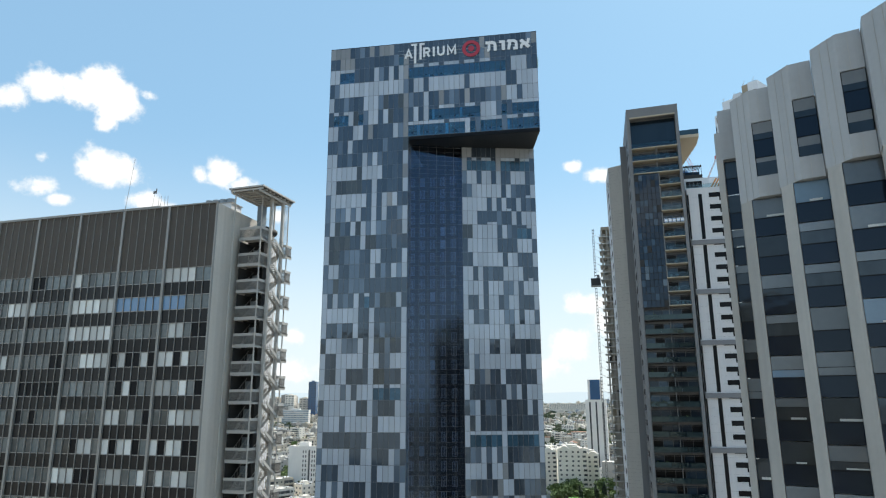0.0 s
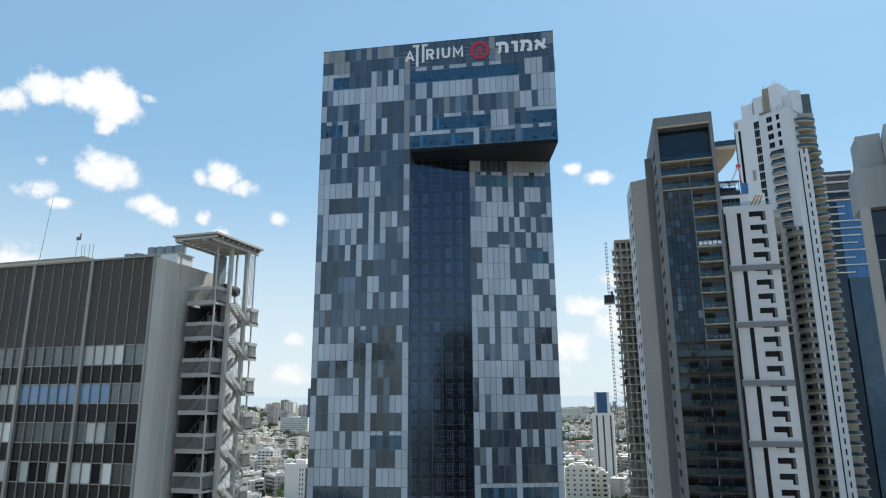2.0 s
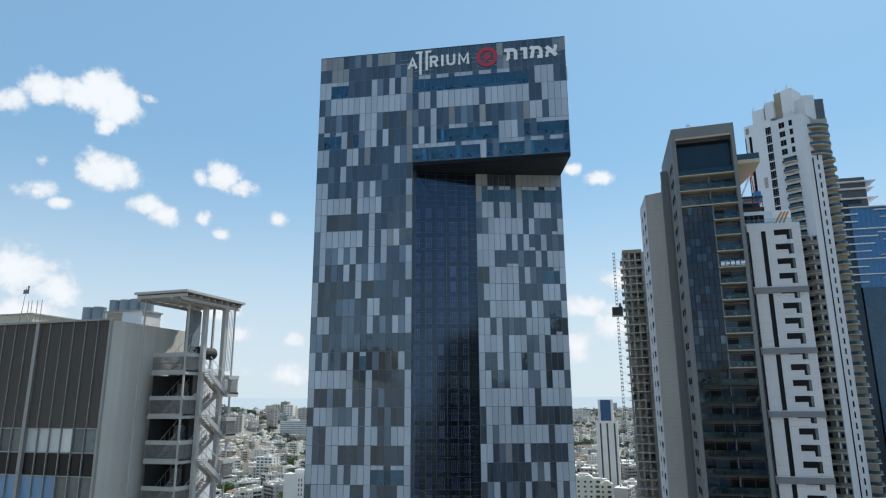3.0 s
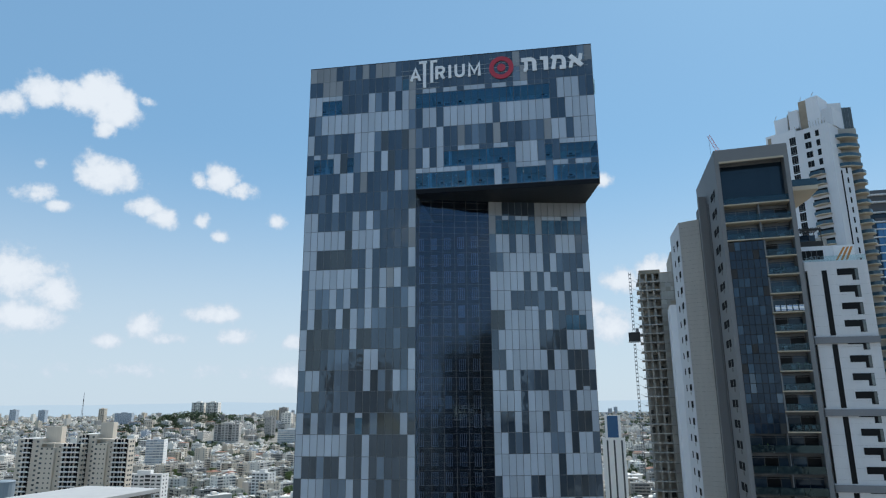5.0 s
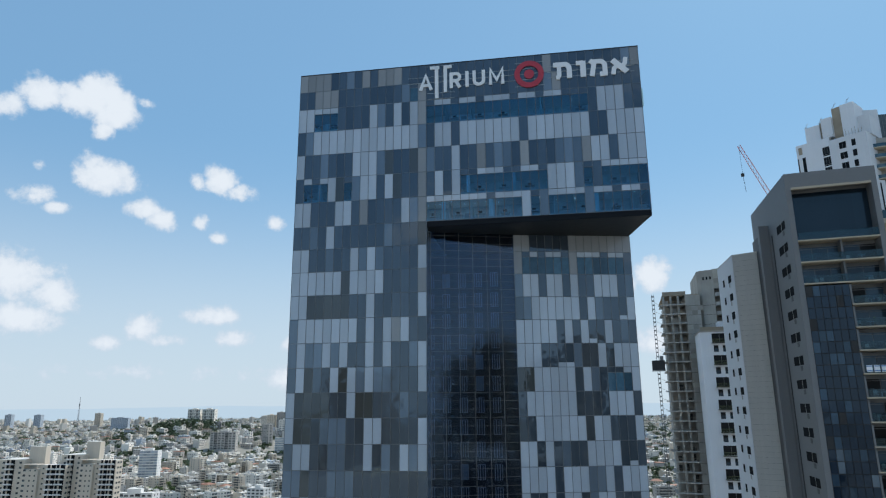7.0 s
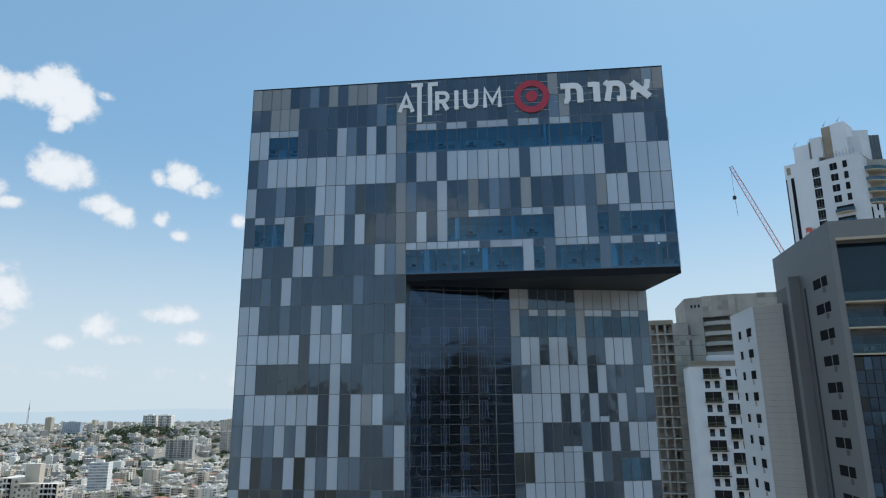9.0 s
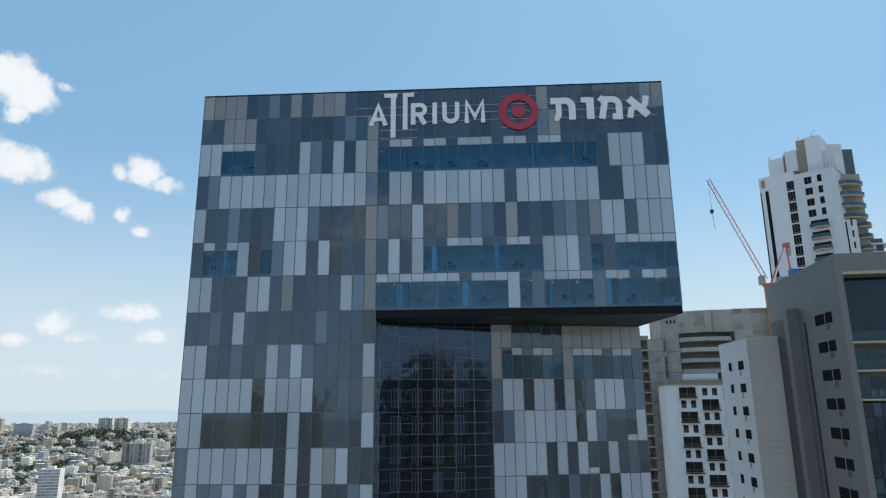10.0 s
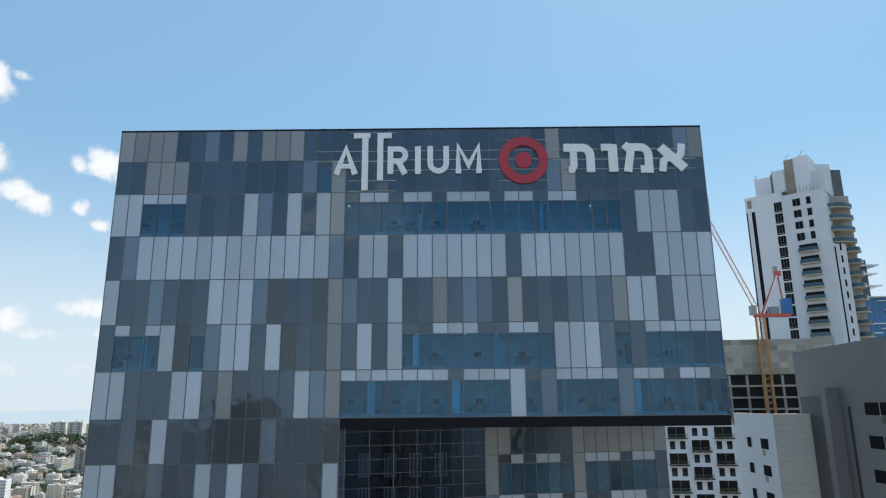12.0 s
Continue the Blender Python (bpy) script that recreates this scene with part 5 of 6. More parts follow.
part("roof_block", box(22.0, 26.0, 3.6, 14, 203.6, 211.6, "white", top="concrete"), tall)
part("roof_block", box(2.0, 9.6, 7, 18, 200.0, 216.5, "white", top="concrete"), tall, at=FR)
rg = part("roof_glazing", box(9.6, 13.6, 7.6, 18, 201.0, 214.5, "office"), tall, "glazed roof storey", at=FR)
for j in range(4):
    part("glazing_bar", box(9.7 + j * 1.25, 9.8 + j * 1.25, 7.5, 7.6, 201.0, 214.5, "anthracite"), rg)
for j in range(14):
    part("parapet_post", Build().tube((10.0 + j * 1.1, 0.2 - 1.2 * (j > 2), 203.6), (10.0 + j * 1.1, 0.2 - 1.2 * (j > 2), 205.4 + 0.5 * (j % 3)), 0.06, "formwork", 5), tall)
for x, y, z in ((4, 3, 212.6), (9.5, 3, 213.4), (15, 3, 217.6), (20, 2.4, 217.7)):
    part("scaffold_pole", Build().tube((x - 1, y, z), (x + 1.2, y - 1.6, z + 1.6), 0.06, "formwork", 5).tube((x, y, z), (x, y, z + 1.8), 0.06, "formwork", 5), tall)
part("strip_window", box(1.9, 3.1, -0.05, 0.1, 6, 200, "black"), tall)
part("strip_window", box(0.1, 0.5, -0.05, 0.1, 6, 200, "black"), tall)
part("side_recess", box(0.8, 2.2, -0.05, 0.1, 201.5, 204.5, "formwork"), tall)
part("raw_patch", box(6.4, 8.0, -0.05, 0.1, 174, 179, "concrete_dark"), tall)
TF = 4.15
dbl = Build().box(9.6, 12.2, -0.06, 0.1, -0.75, 2.9, "black").box(9.6, 12.2, -0.09, -0.06, -0.35, -0.2, "alu").box(10.4, 10.5, -0.1, 0, 0, 2.9, "anthracite").box(11.3, 11.4, -0.1, 0, 0, 2.9, "anthracite").mesh("strip_window")
w_a = Build().box(16.0, 18.4, -1.26, -1.1, 0, 2.6, "black").box(17.15, 17.25, -1.3, -1.2, 0, 2.6, "anthracite").mesh("window")
w_b = box(20.3, 21.7, -1.26, -1.1, 0, 2.6, "black").mesh("window")


def round_balcony(x0, x1, y0, deep, rail="glass_rail"):
    """A slab with a bowed front and a glass rail."""
    n_ = 8
    outline = [(x0, y0)] + [(x0 + (x1 - x0) * k / n_, y0 - deep * (0.45 + 0.55 * math.sin(math.pi * k / n_))) for k in range(n_ + 1)] + [(x1, y0)]
    return Build().prism(outline, -0.35, 0, "sand"), Build().prism([(x, y - 0.02) for x, y in outline[1:-1]] + [(x, y + 0.08) for x, y in reversed(outline[1:-1])], 0, 1.3, rail)


bal_s, bal_r = (b_.mesh(n_) for b_, n_ in zip(round_balcony(16.0, 22.2, -1.2, 2.2), ("balcony_slab", "balcony_rail")))
bal_s2, bal_r2 = (b_.mesh(n_) for b_, n_ in zip(round_balcony(6.6, 12.4, 3.0, 4.2), ("balcony_slab", "balcony_rail")))
bal_s3, bal_r3 = (b_.mesh(n_) for b_, n_ in zip(round_balcony(0.2, 11.6, 3.0, 4.0), ("balcony_slab", "balcony_rail")))
M["rail_olive"] = material("olive_grey_rail", (0.17, 0.175, 0.15), 0.3, vary=0.2, stain=(0.3, 0.2))
bal_s4, bal_r4 = (b_.mesh(n_) for b_, n_ in zip(round_balcony(18.3, 25.5, -1.2, 2.4, "rail_olive"), ("balcony_slab", "balcony_rail")))
nar = Build().box(0.75, 1.65, -0.05, 0.1, 0, 3.2, "black").box(0.75, 1.65, -0.08, 0, 1.5, 1.6, "alu").mesh("window")
slit = box(4.5, 5.1, -0.05, 0.1, 0.2, 2.6, "black").mesh("window")
flank_w = box(-0.05, 0.1, 4.0, 5.4, 0, 2.9, "black").mesh("window")
part("strip_window", box(2.6, 3.1, -0.06, 0.1, 10, 184, "black"), tall, at=FR)
part("strip_window", box(-0.06, 0.1, 11.0, 12.4, 10, 184, "black"), tall, at=FR)
part("white_fin", box(0.2, 0.7, -0.5, 0, 0, 185, "white"), tall, at=FR)
for fl in range(48):
    z = 199.0 - fl * TF
    if z < 2:
        break
    part("strip_window", dbl, tall, at=(0, 0, z))
    if fl < 4:
        part("window", w_a, tall, at=(0, 0, z))
        part("window", w_b, tall, at=(0, 0, z))
        part("balcony_rail", bal_r3, part("balcony_slab", bal_s3, tall, at=FR @ pose(0, 0, z - 0.8)))
    else:
        if fl < 13:
            part("balcony_rail", bal_r, part("balcony_slab", bal_s, tall, at=(0, 0, z)))
            part("balcony_window", box(16.2, 21.8, -1.26, -1.1, z, z + 2.6, "black"), tall)
        else:
            part("balcony_rail", bal_r4, part("balcony_slab", bal_s4, tall, at=(0, 0, z)))
            part("balcony_window", Build().box(18.5, 25.3, -1.3, -1.19, z, z + 3.4, "anthracite").box(18.5, 20.8, -1.34, -1.3, z, z + 2.9, "black").box(24.0, 25.0, -1.34, -1.3, z + 0.2, z + 2.9, "navy").box(23.2, 23.5, -2.4, -1.34, z, z + 3.4, "white"), tall)
        part("window", nar, tall, at=FR @ pose(0, 0, z))
        part("window", slit, tall, at=FR @ pose(0, 0, z))
        part("window", flank_w, tall, at=FR @ pose(0, 0, z))
        part("balcony_rail", bal_r2, part("balcony_slab", bal_s2, tall, at=FR @ pose(0, 0, z)))

# ---- blue glass tower ----
BT = pose(140.5, 350, 0, 0, 0, -4)
bt = thing("glass_tower", BT, "blue glass tower with pale projecting floor edges", "office tower")
part("body", box(4.5, 60, 1, 34, 134, 173.5, "blue"), bt)
part("side_bay", box(0, 4.5, 1.5, 30, 0, 176, "navy"), bt)
part("crown", box(0.5, 13.5, 1.5, 24, 173.5, 189.6, "crown_grey"), bt)
part("crown_window", box(1.0, 10.5, 1.4, 1.5, 176, 179, "navy"), bt)
part("low_body", box(5.0, 60, 0.4, 34, 0, 134, "deep_blue"), bt)
for k, z in enumerate((186.8, 183.2, 178.2, 173.6)):
    part("floor_edge", box(-0.6, 17.5 - 1.2 * (k == 1) + 3.6 * (k == 3), -0.6, 14, z, z + 0.45, "white"), bt)
for k in range(10):
    z = 170.2 - k * 3.75
    part("floor_edge", box(-1.2, (7.5, 7.0, 60, 15, 13, 11, 60, 9, 60, 8)[k], -0.4, 12, z, z + 0.4, "white"), bt)
    part("floor_edge", box(15.0 + (k % 3) * 2, 60, -0.3, 2, z + 1.8, z + 2.15, "white"), bt)
for j in range(10):
    part("glass_joint", box(4.6 + j * 2.2, 4.66 + j * 2.2, 0.92, 1.0, 134, 173.4, "navy"), bt)

# ---- unfinished concrete tower, its hoist and crane ----
CT = pose(27.7, 286.6, 0, 0, 0, -6)
con = thing("unfinished_tower", CT, "unfinished raw concrete tower with open floors", "building shell")
part("shear_wall", box(7.6, 12.5, 0.0, 26, 0, 141.5, "concrete_dark"), con)
part("rear_core", box(1.0, 7.6, 5, 26, 0, 139.5, "concrete_dark"), con)
up = Build().prism([(12.5, 3.0), (13.6, 1.6), (17.5, 0.2), (17.5, 26), (12.5, 26)], 0, 150.2, "concrete_dark")
part("upper_core", up, con)
part("upper_core", box(34, 66, -2.0, 26, 140.4, 150.6, "concrete_dark"), con)
# core coloured near-black to paint the shade between the open floors
part("rear_core", box(34, 66, 2.5, 26, 0, 140.4, "shade"), con)
pr_ = random.Random(17)
patch_m = box(0.03, 2.52, -0.05, 0, 0.03, 1.66, "patch").mesh("formwork_patch")
for i_ in range(12):
    for j_ in range(6):
        if pr_.random() < 0.85:
            part("formwork_patch", patch_m, con, at=(34.2 + i_ * 2.6, -2.0 + pr_.uniform(0, .03), 140.5 + j_ * 1.69))
for k_ in range(12):
    part("floor_slab", box(33.8, 66, -2.4, 3, 136.8 - k_ * 3.3, 137.3 - k_ * 3.3, "concrete_dark"), con)
    for i_ in range(7):
        part("column", box(35 + i_ * 5, 35.6 + i_ * 5, -1.8, -1.2, 137.3 - k_ * 3.3, 140.1 - k_ * 3.3, "concrete_dark"), con)
part("inner_core", box(17.5, 34, 3.0, 26, 0, 150.4, "concrete_dark"), con)
part("top_wall", Build().prism([(17.5, 0.2), (22, -1.6), (28, -2.8), (34, -2.2), (34, 2), (17.5, 2)], 143.4, 150.4, "concrete_dark"), con)
part("roof_deck", Build().box(0, 12, 0, 26, 141.5, 141.8, "formwork").box(0.2, 8.0, 0.3, 1.0, 141.8, 143.0, "formwork"), con, "yellowed formwork boards")
for j in range(3):
    part("wall_hole", box(14.2 + j * 1.1, 14.7 + j * 1.1, 1.2 - j * 0.4, 2.0, 146.8, 147.8, "black"), con)
for k_ in range(30):
    part("pour_joint", box(7.6, 12.55, -0.03, 0.0, 42 + k_ * 3.3, 42.09 + k_ * 3.3, "shade"), con)
    part("pour_joint", Build().prism([(13.6, 1.57), (17.5, 0.17), (17.5, 0.2), (13.6, 1.6)], 42 + k_ * 3.3, 42.09 + k_ * 3.3, "shade"), con)
for i_ in range(3):
    for j_ in range(9):
        if pr_.random() < 0.6:
            part("formwork_patch", patch_m, con, at=pose(7.7 + i_ * 1.9, 0.0, 108 + j_ * 3.3 + pr_.choice((0, 1.65))) @ Matrix.Scale(0.72, 4, Vector((1, 0, 0))))
for i_ in range(5):
    for j_ in range(4):
        part("formwork_patch", patch_m, con, at=pose(17.6 + i_ * 1.9, 0.15 - i_ * 0.72, 143.6 + j_ * 1.69, 0, 0, -20.5) @ Matrix.Scale(0.78, 4, Vector((1, 0, 0))))
deck = Build().prism([(-0.9, -0.8), (7.7, -1.6), (7.7, 9), (-0.9, 9)], 0, 0.35, "concrete").mesh("floor_slab")
arc_ = [(17.6 + 14 * (1 - math.cos(k * math.pi / 10)) * 0.6, 0.1 - 4.2 * math.sin(k * math.pi / 10)) for k in range(9)]
curb = Build().prism(arc_ + [(34.0, 6), (17.6, 6)], 0, 0.35, "concrete").prism(arc_ + [(x, y + 0.22) for x, y in reversed(arc_)], 0.35, 1.25, "concrete").mesh("floor_slab")
cr_ = random.Random(3)
column_m = box(0, 0.7, -0.2, 0.5, 0.35, 3.3, "concrete_dark").mesh("column")
for fl in range(42):
    z = 138.0 - fl * 3.3
    if z < 1:
        break
    part("floor_slab", deck, con, at=(0, 0, z))
    part("floor_slab", curb, con, at=(0, 0, z + 2.6))
    b = Build()
    for x in (0.0, 2.4, 4.9):
        part("column", column_m, con, at=(x, 0, z))
    for x in (0.7, 3.1, 5.6):
        if cr_.random() < 0.55:
            part("infill", box(x, x + cr_.uniform(0.8, 1.7), 1.4, 1.6, z + 0.35, z + cr_.uniform(1.2, 3.2), cr_.choice(("concrete_dark", "formwork", "shade", "concrete"))), con)
    b.box(-0.8, 7.5, -0.95, -0.9, z + 0.8, z + 0.88, "formwork").box(-0.8, 7.5, -0.95, -0.9, z + 1.3, z + 1.38, "formwork")
    part("guard_rail", b, con)
    part("edge_net", Build().tube((-1.0, -0.8, z + 0.3), (-2.6, -1.2, z + 1.1), 0.05, "formwork", 5), con)
HO = pose(23.9, 285.4, 0, 0, 0, -6)
hoist = thing("construction_hoist", HO, "steel lattice hoist mast with a dark cabin", "hoist")
for x in (0, 0.75):
    for y in (0, 0.75):
        part("mast_leg", box(x, x + 0.1, y, y + 0.1, 0, 142.0, "shade"), hoist)
cell = Build()
for k in range(95):
    z = k * 1.5
    cell.box(0.05, 0.8, 0, 0.08, z, z + 0.5, "alu").box(0, 0.08, 0.05, 0.8, z, z + 0.5, "alu")
part("lattice", cell, hoist, kind="stuff")
part("cabin", Build().box(-1.6, 2.6, -1.2, 1.6, 115.6, 118.9, "shade").box(-1.7, 2.7, -1.3, 1.7, 115.3, 115.6, "alu").box(1.1, 2.2, -1.25, 1.2, 118.9, 120.4, "anthracite"), hoist, "dark hoist cabin")


def lattice(b, p, q, w, key, step=1.5):
    """A square lattice boom from p to q."""
    p, q = Vector(p), Vector(q)
    d = (q - p).normalized()
    u = d.cross(Vector((0.3, 1, 0.2))).normalized()
    v = d.cross(u)
    L = (q - p).length
    cs = [u * w / 2 + v * w / 2, -u * w / 2 + v * w / 2, -u * w / 2 - v * w / 2, u * w / 2 - v * w / 2]
    for c_ in cs:
        b.tube(p + c_, q + c_, w * 0.075, key, 4)
    k = max(2, int(L / step))
    for i in range(k):
        for j in range(4):
            a_, c_ = p + d * (L * i / k) + cs[j], p + d * (L * (i + 1) / k) + cs[(j + 1) % 4]
            b.tube(a_, c_, w * 0.045, key, 3)
    return b


crane = thing("tower_crane", pose(72.3, 278, 0), "red and white luffing crane on an orange lattice mast", "crane")
part("mast", lattice(Build(), (0, 0, 60), (0, 0, 157), 2.3, "crane_yellow", 1.7), crane, "orange lattice mast")
tip = Vector((55.9 - 72.3, 274.5 - 278, 191.8))
piv = Vector((-0.8, -0.3, 159.2))
mid = piv + (tip - piv) * 0.84
jib_ob = part("jib", lattice(Build(), piv, mid, 1.2, "crane_pink", 1.6), crane, "faded red and white lattice jib")
part("jib_tip", lattice(Build(), mid, tip, 1.0, "crane_red", 1.4), jib_ob, "red lattice jib end")
part("head", Build().box(-1.4, 8.8, -1.2, 1.2, 157.0, 157.9, "crane_red").box(-2.6, -1.2, -1.0, 1.0, 157.6, 160.4, "alu"), crane, "red slewing deck and cab")
part("a_frame", Build().tube((1.0, -0.8, 158), (6.8, -0.3, 170.2), 0.28, "crane_white", 5).tube((7.8, 0.6, 158), (6.8, 0, 170.4), 0.25, "crane_red", 5).tube((1.0, 0.8, 158), (6.8, 0.3, 170.2), 0.28, "crane_red", 5).box(6.0, 7.6, -0.6, 0.6, 169.4, 170.8, "crane_red"), crane)
part("winch", Build().box(3.0, 5.6, -0.9, 0.9, 157.9, 160.0, "tank"), crane)
part("counterweight", box(7.0, 9.4, -1.1, 1.1, 157.9, 162.4, "blue_box"), crane, "blue counterweight block")
hk = tip + Vector((2.2, 0, -17))
part("hook_line", Build().tube(tip, hk + Vector((-2.0, 0, 6.4)), 0.05, "shade", 4).tube(hk + Vector((-2.0, 0, 6)), hk + Vector((-1.6, 0, 0)), 0.07, "shade", 4).box(hk.x - 2.5, hk.x - 1.6, -3.9, -3.1, hk.z + 5.6, hk.z + 6.7, "shade"), crane)

# ---- white building with black balconies ----
BW = pose(35.3, 268.9, 0, 0, 0, -6)
bw = thing("balcony_block", BW, "white apartment block with black balconies", "apartment block")
part("body", box(0, 40, 0, 14, 0, 126.6, "white", top="roof"), bw)
part("roof_edge", Build().box(-0.2, 40, -0.4, 14, 126.6, 127.0, "concrete_dark").box(6, 15, 1, 6, 127, 130.0, "white").box(0.3, 40, -0.3, -0.22, 127.0, 128.2, "formwork"), bw, "raw roof deck with boards")
bal = Build().box(0, 4.6, -0.04, 0.05, 0.1, 2.9, "black").box(-0.2, 4.8, -1.5, 0, -0.25, 0, "shade").box(-0.2, 4.8, -1.52, -1.46, 0.0, 0.12, "olive").box(-0.2, 4.8, -1.52, -1.46, 0.95, 1.05, "olive").box(2.2, 2.3, -0.1, 0, 0.1, 2.9, "anthracite")
for j in range(16):
    bal.box(-0.18 + j * 0.32, -0.12 + j * 0.32, -1.51, -1.47, 0.12, 0.95, "olive")
bal = bal.mesh("balcony")
single = Build().box(0, 1.4, -0.04, 0.05, 0.5, 2.6, "black").box(0.05, 1.35, -0.05, 0, 0.55, 1.6, "navy").mesh("window")
for fl in range(37):
    z = 123.2 - fl * 3.45
    if z < 1:
        break
    for j in range(6):
        if (fl + j) % 2 == 0:
            part("balcony", bal, bw, at=(3.6 + j * 6.1, 0, z))
        else:
            part("window", single, bw, at=(3.9 + j * 6.1, 0, z))
            part("window", single, bw, at=(6.6 + j * 6.1, 0, z))


# ---- city ----
city_rnd = random.Random(11)


def window_at(b, axis, u, v, z, w, h, side, key="bed"):
    """A window box just proud of a wall: axis x runs along a front, axis y along a flank."""
    if axis == "x":
        b.box(u - w / 2, u + w / 2, v - 0.04, v + 0.04, z, z + h, key)
        b.box(u - w / 2 - 0.15, u + w / 2 + 0.15, v + side * 0.12, v, z - 0.12, z, "house_roof")
    else:
        b.box(v - 0.04, v + 0.04, u - w / 2, u + w / 2, z, z + h, key)
        b.box(v, v + side * 0.12, u - w / 2 - 0.15, u + w / 2 + 0.15, z - 0.12, z, "house_roof")


def house(w, d, floors, wall, label, style, roof="flat"):
    """A small apartment house with windows, balconies, roof hut, tanks and solar heaters."""
    ob = thing("apartment_house", pose(0, 0, -200), label, "apartment house", "city houses")
    h = floors * 3.05
    x0, x1, y0, y1 = -w / 2, w / 2, -d / 2, d / 2
    b = Build().box(x0, x1, y0, y1, -6, h, wall, top="house_roof")
    if roof == "flat":
        for a in ((x0, x1, y0, y0 + 0.2), (x0, x1, y1 - 0.2, y1), (x0, x0 + 0.2, y0 + 0.2, y1 - 0.2), (x1 - 0.2, x1, y0 + 0.2, y1 - 0.2)):
            b.box(*a, h, h + 0.9, wall)
    nx, ny = max(3, int(w / 3.2)), max(2, int(d / 3.4))
    bal = set()
    if style == "side_balcony":
        bal = {0, 1, nx - 1}
    elif style == "mid_balcony":
        bal = {nx // 2 - 1, nx // 2}
    elif style == "long_balcony":
        bal = set(range(1, nx - 1))
    for f_ in range(floors):
        z = f_ * 3.05
        for s in (-1, 1):
            yw = y0 if s < 0 else y1
            for i in range(nx):
                u = x0 + (i + 0.5) * w / nx
                if i in bal and f_ > 0:
                    b.box(u - w / nx / 2 + 0.1, u + w / nx / 2 - 0.1, yw - 0.03, yw + 0.03, z + 0.1, z + 2.5, "bed")
                    b.box(u - w / nx / 2, u + w / nx / 2, min(yw, yw + s * 1.4), max(yw, yw + s * 1.4), z - 0.1, z + 0.06, wall)
                    b.box(u - w / nx / 2, u + w / nx / 2, yw + s * 1.32, yw + s * 1.42, z - 0.1, z + 0.95, wall)
                    b.box(u - w / nx / 2, u - w / nx / 2 + 0.1, min(yw, yw + s * 1.4), max(yw, yw + s * 1.4), z, z + (2.9 if i == min(bal) else 0.95), wall)
                else:
                    ww = city_rnd.choice((0.8, 1.3, 1.6, 2.0))
                    window_at(b, "x", u, yw, z + 1.0, ww, 1.25, s, city_rnd.choice(("bed", "bed", "bed", "shutter")))
            for i in range(ny):
                if i % 3 == 1 and style != "plain":
                    continue
                window_at(b, "y", y0 + (i + 0.5) * d / ny, x0 if s < 0 else x1, z + 1.0, 1.2, 1.25, s)
    part("wall", b, ob)
    rf = Build()
    if roof == "flat":
        hx = city_rnd.uniform(-w * 0.2, w * 0.2)
        rf.box(hx - 2.3, hx + 2.3, -1.6, 2.2, h, h + 2.7, wall, top="house_roof").box(hx - 0.5, hx + 0.5, -1.64, -1.56, h, h + 2.0, "bed")
        sf = Build()
        for i in range(int(w / 4) + 2):
            x, y = city_rnd.uniform(x0 + 1.5, x1 - 2), city_rnd.choice((y0 + 2.2, y1 - 2.2)) + city_rnd.uniform(-.6, .6)
            sf.tube((x, y, h + 1.5), (x + 1.4, y, h + 1.5), 0.33, "sign", 7)
            k = len(sf.v)
            sf.v += [(x, y - 0.3, h + 1.2), (x + 1.4, y - 0.3, h + 1.2), (x + 1.4, y - 1.6, h + 0.3), (x, y - 1.6, h + 0.3)]
            sf.f.append((k, k + 1, k + 2, k + 3))
            sf.m.append(sf.slot("bed"))
            sf.box(x + 0.2, x + 1.2, y - 0.1, y + 0.1, h, h + 1.3, "house_roof")
        part("solar_heater", sf, ob, kind="stuff")
    else:
        e = 0.5
        k = len(rf.v)
        rf.v += [(x0 - e, y0 - e, h), (x1 + e, y0 - e, h), (x1 + e, y1 + e, h), (x0 - e, y1 + e, h), (x0 + d * 0.4, 0, h + d * 0.22), (x1 - d * 0.4, 0, h + d * 0.22)]
        s_ = rf.slot("tile_red")
        for q in ((0, 1, 5, 4), (1, 2, 5), (2, 3, 4, 5), (3, 0, 4), (3, 2, 1, 0)):
            rf.f.append(tuple(k + i for i in q))
            rf.m.append(s_)
        rf.box(x0 + 2.5, x0 + 3.3, 1, 1.8, h, h + d * 0.26, wall)
    part("roof_hut" if roof == "flat" else "roof", rf, ob)
    return ob


PROTO = [
    house(18, 14, 5, "house_white", "whitewashed flat-roofed apartment house with stacked balconies", "side_balcony"),
    house(24, 12, 4, "house_white", "long pale apartment house with flat roof and solar heaters", "long_balcony"),
    house(15, 15, 6, "house_stone", "sand-coloured apartment house with roof hut", "mid_balcony"),
    house(20, 15, 7, "house_white", "white mid-rise apartment house with deep balconies", "side_balcony"),
    house(13, 11, 3, "house_stone", "low stone-coloured house with red tiled hip roof", "plain", "hip"),
    house(17, 16, 9, "house_stone", "beige nine-storey apartment house with balconies", "side_balcony"),
    house(16, 12, 4, "house_grey", "grey rendered apartment house with flat roof", "mid_balcony"),
    house(22, 13, 5, "house_grey", "weathered grey apartment house with long balconies", "long_balcony"),
    house(12, 12, 3, "house_white", "small white house with flat roof", "plain"),
    house(17, 13, 8, "house_white", "new white apartment house with dark windows", "long_balcony"),
]

# fixed landmarks: x, y, half width, half depth kept free of small houses
KEEP = [(20, 425, 40, 50), (-540, 1352, 36, 18), (-311, 707, 18, 14), (-358, 462, 34, 26), (-312, 467, 34, 26), (-185, 489, 24, 16), (13, 490, 34, 18), (40, 612, 20, 20), (-823, 1495, 50, 30), (-660, 1300, 45, 25), (-560, 905, 32, 22), (-350, 566, 30, 16)]


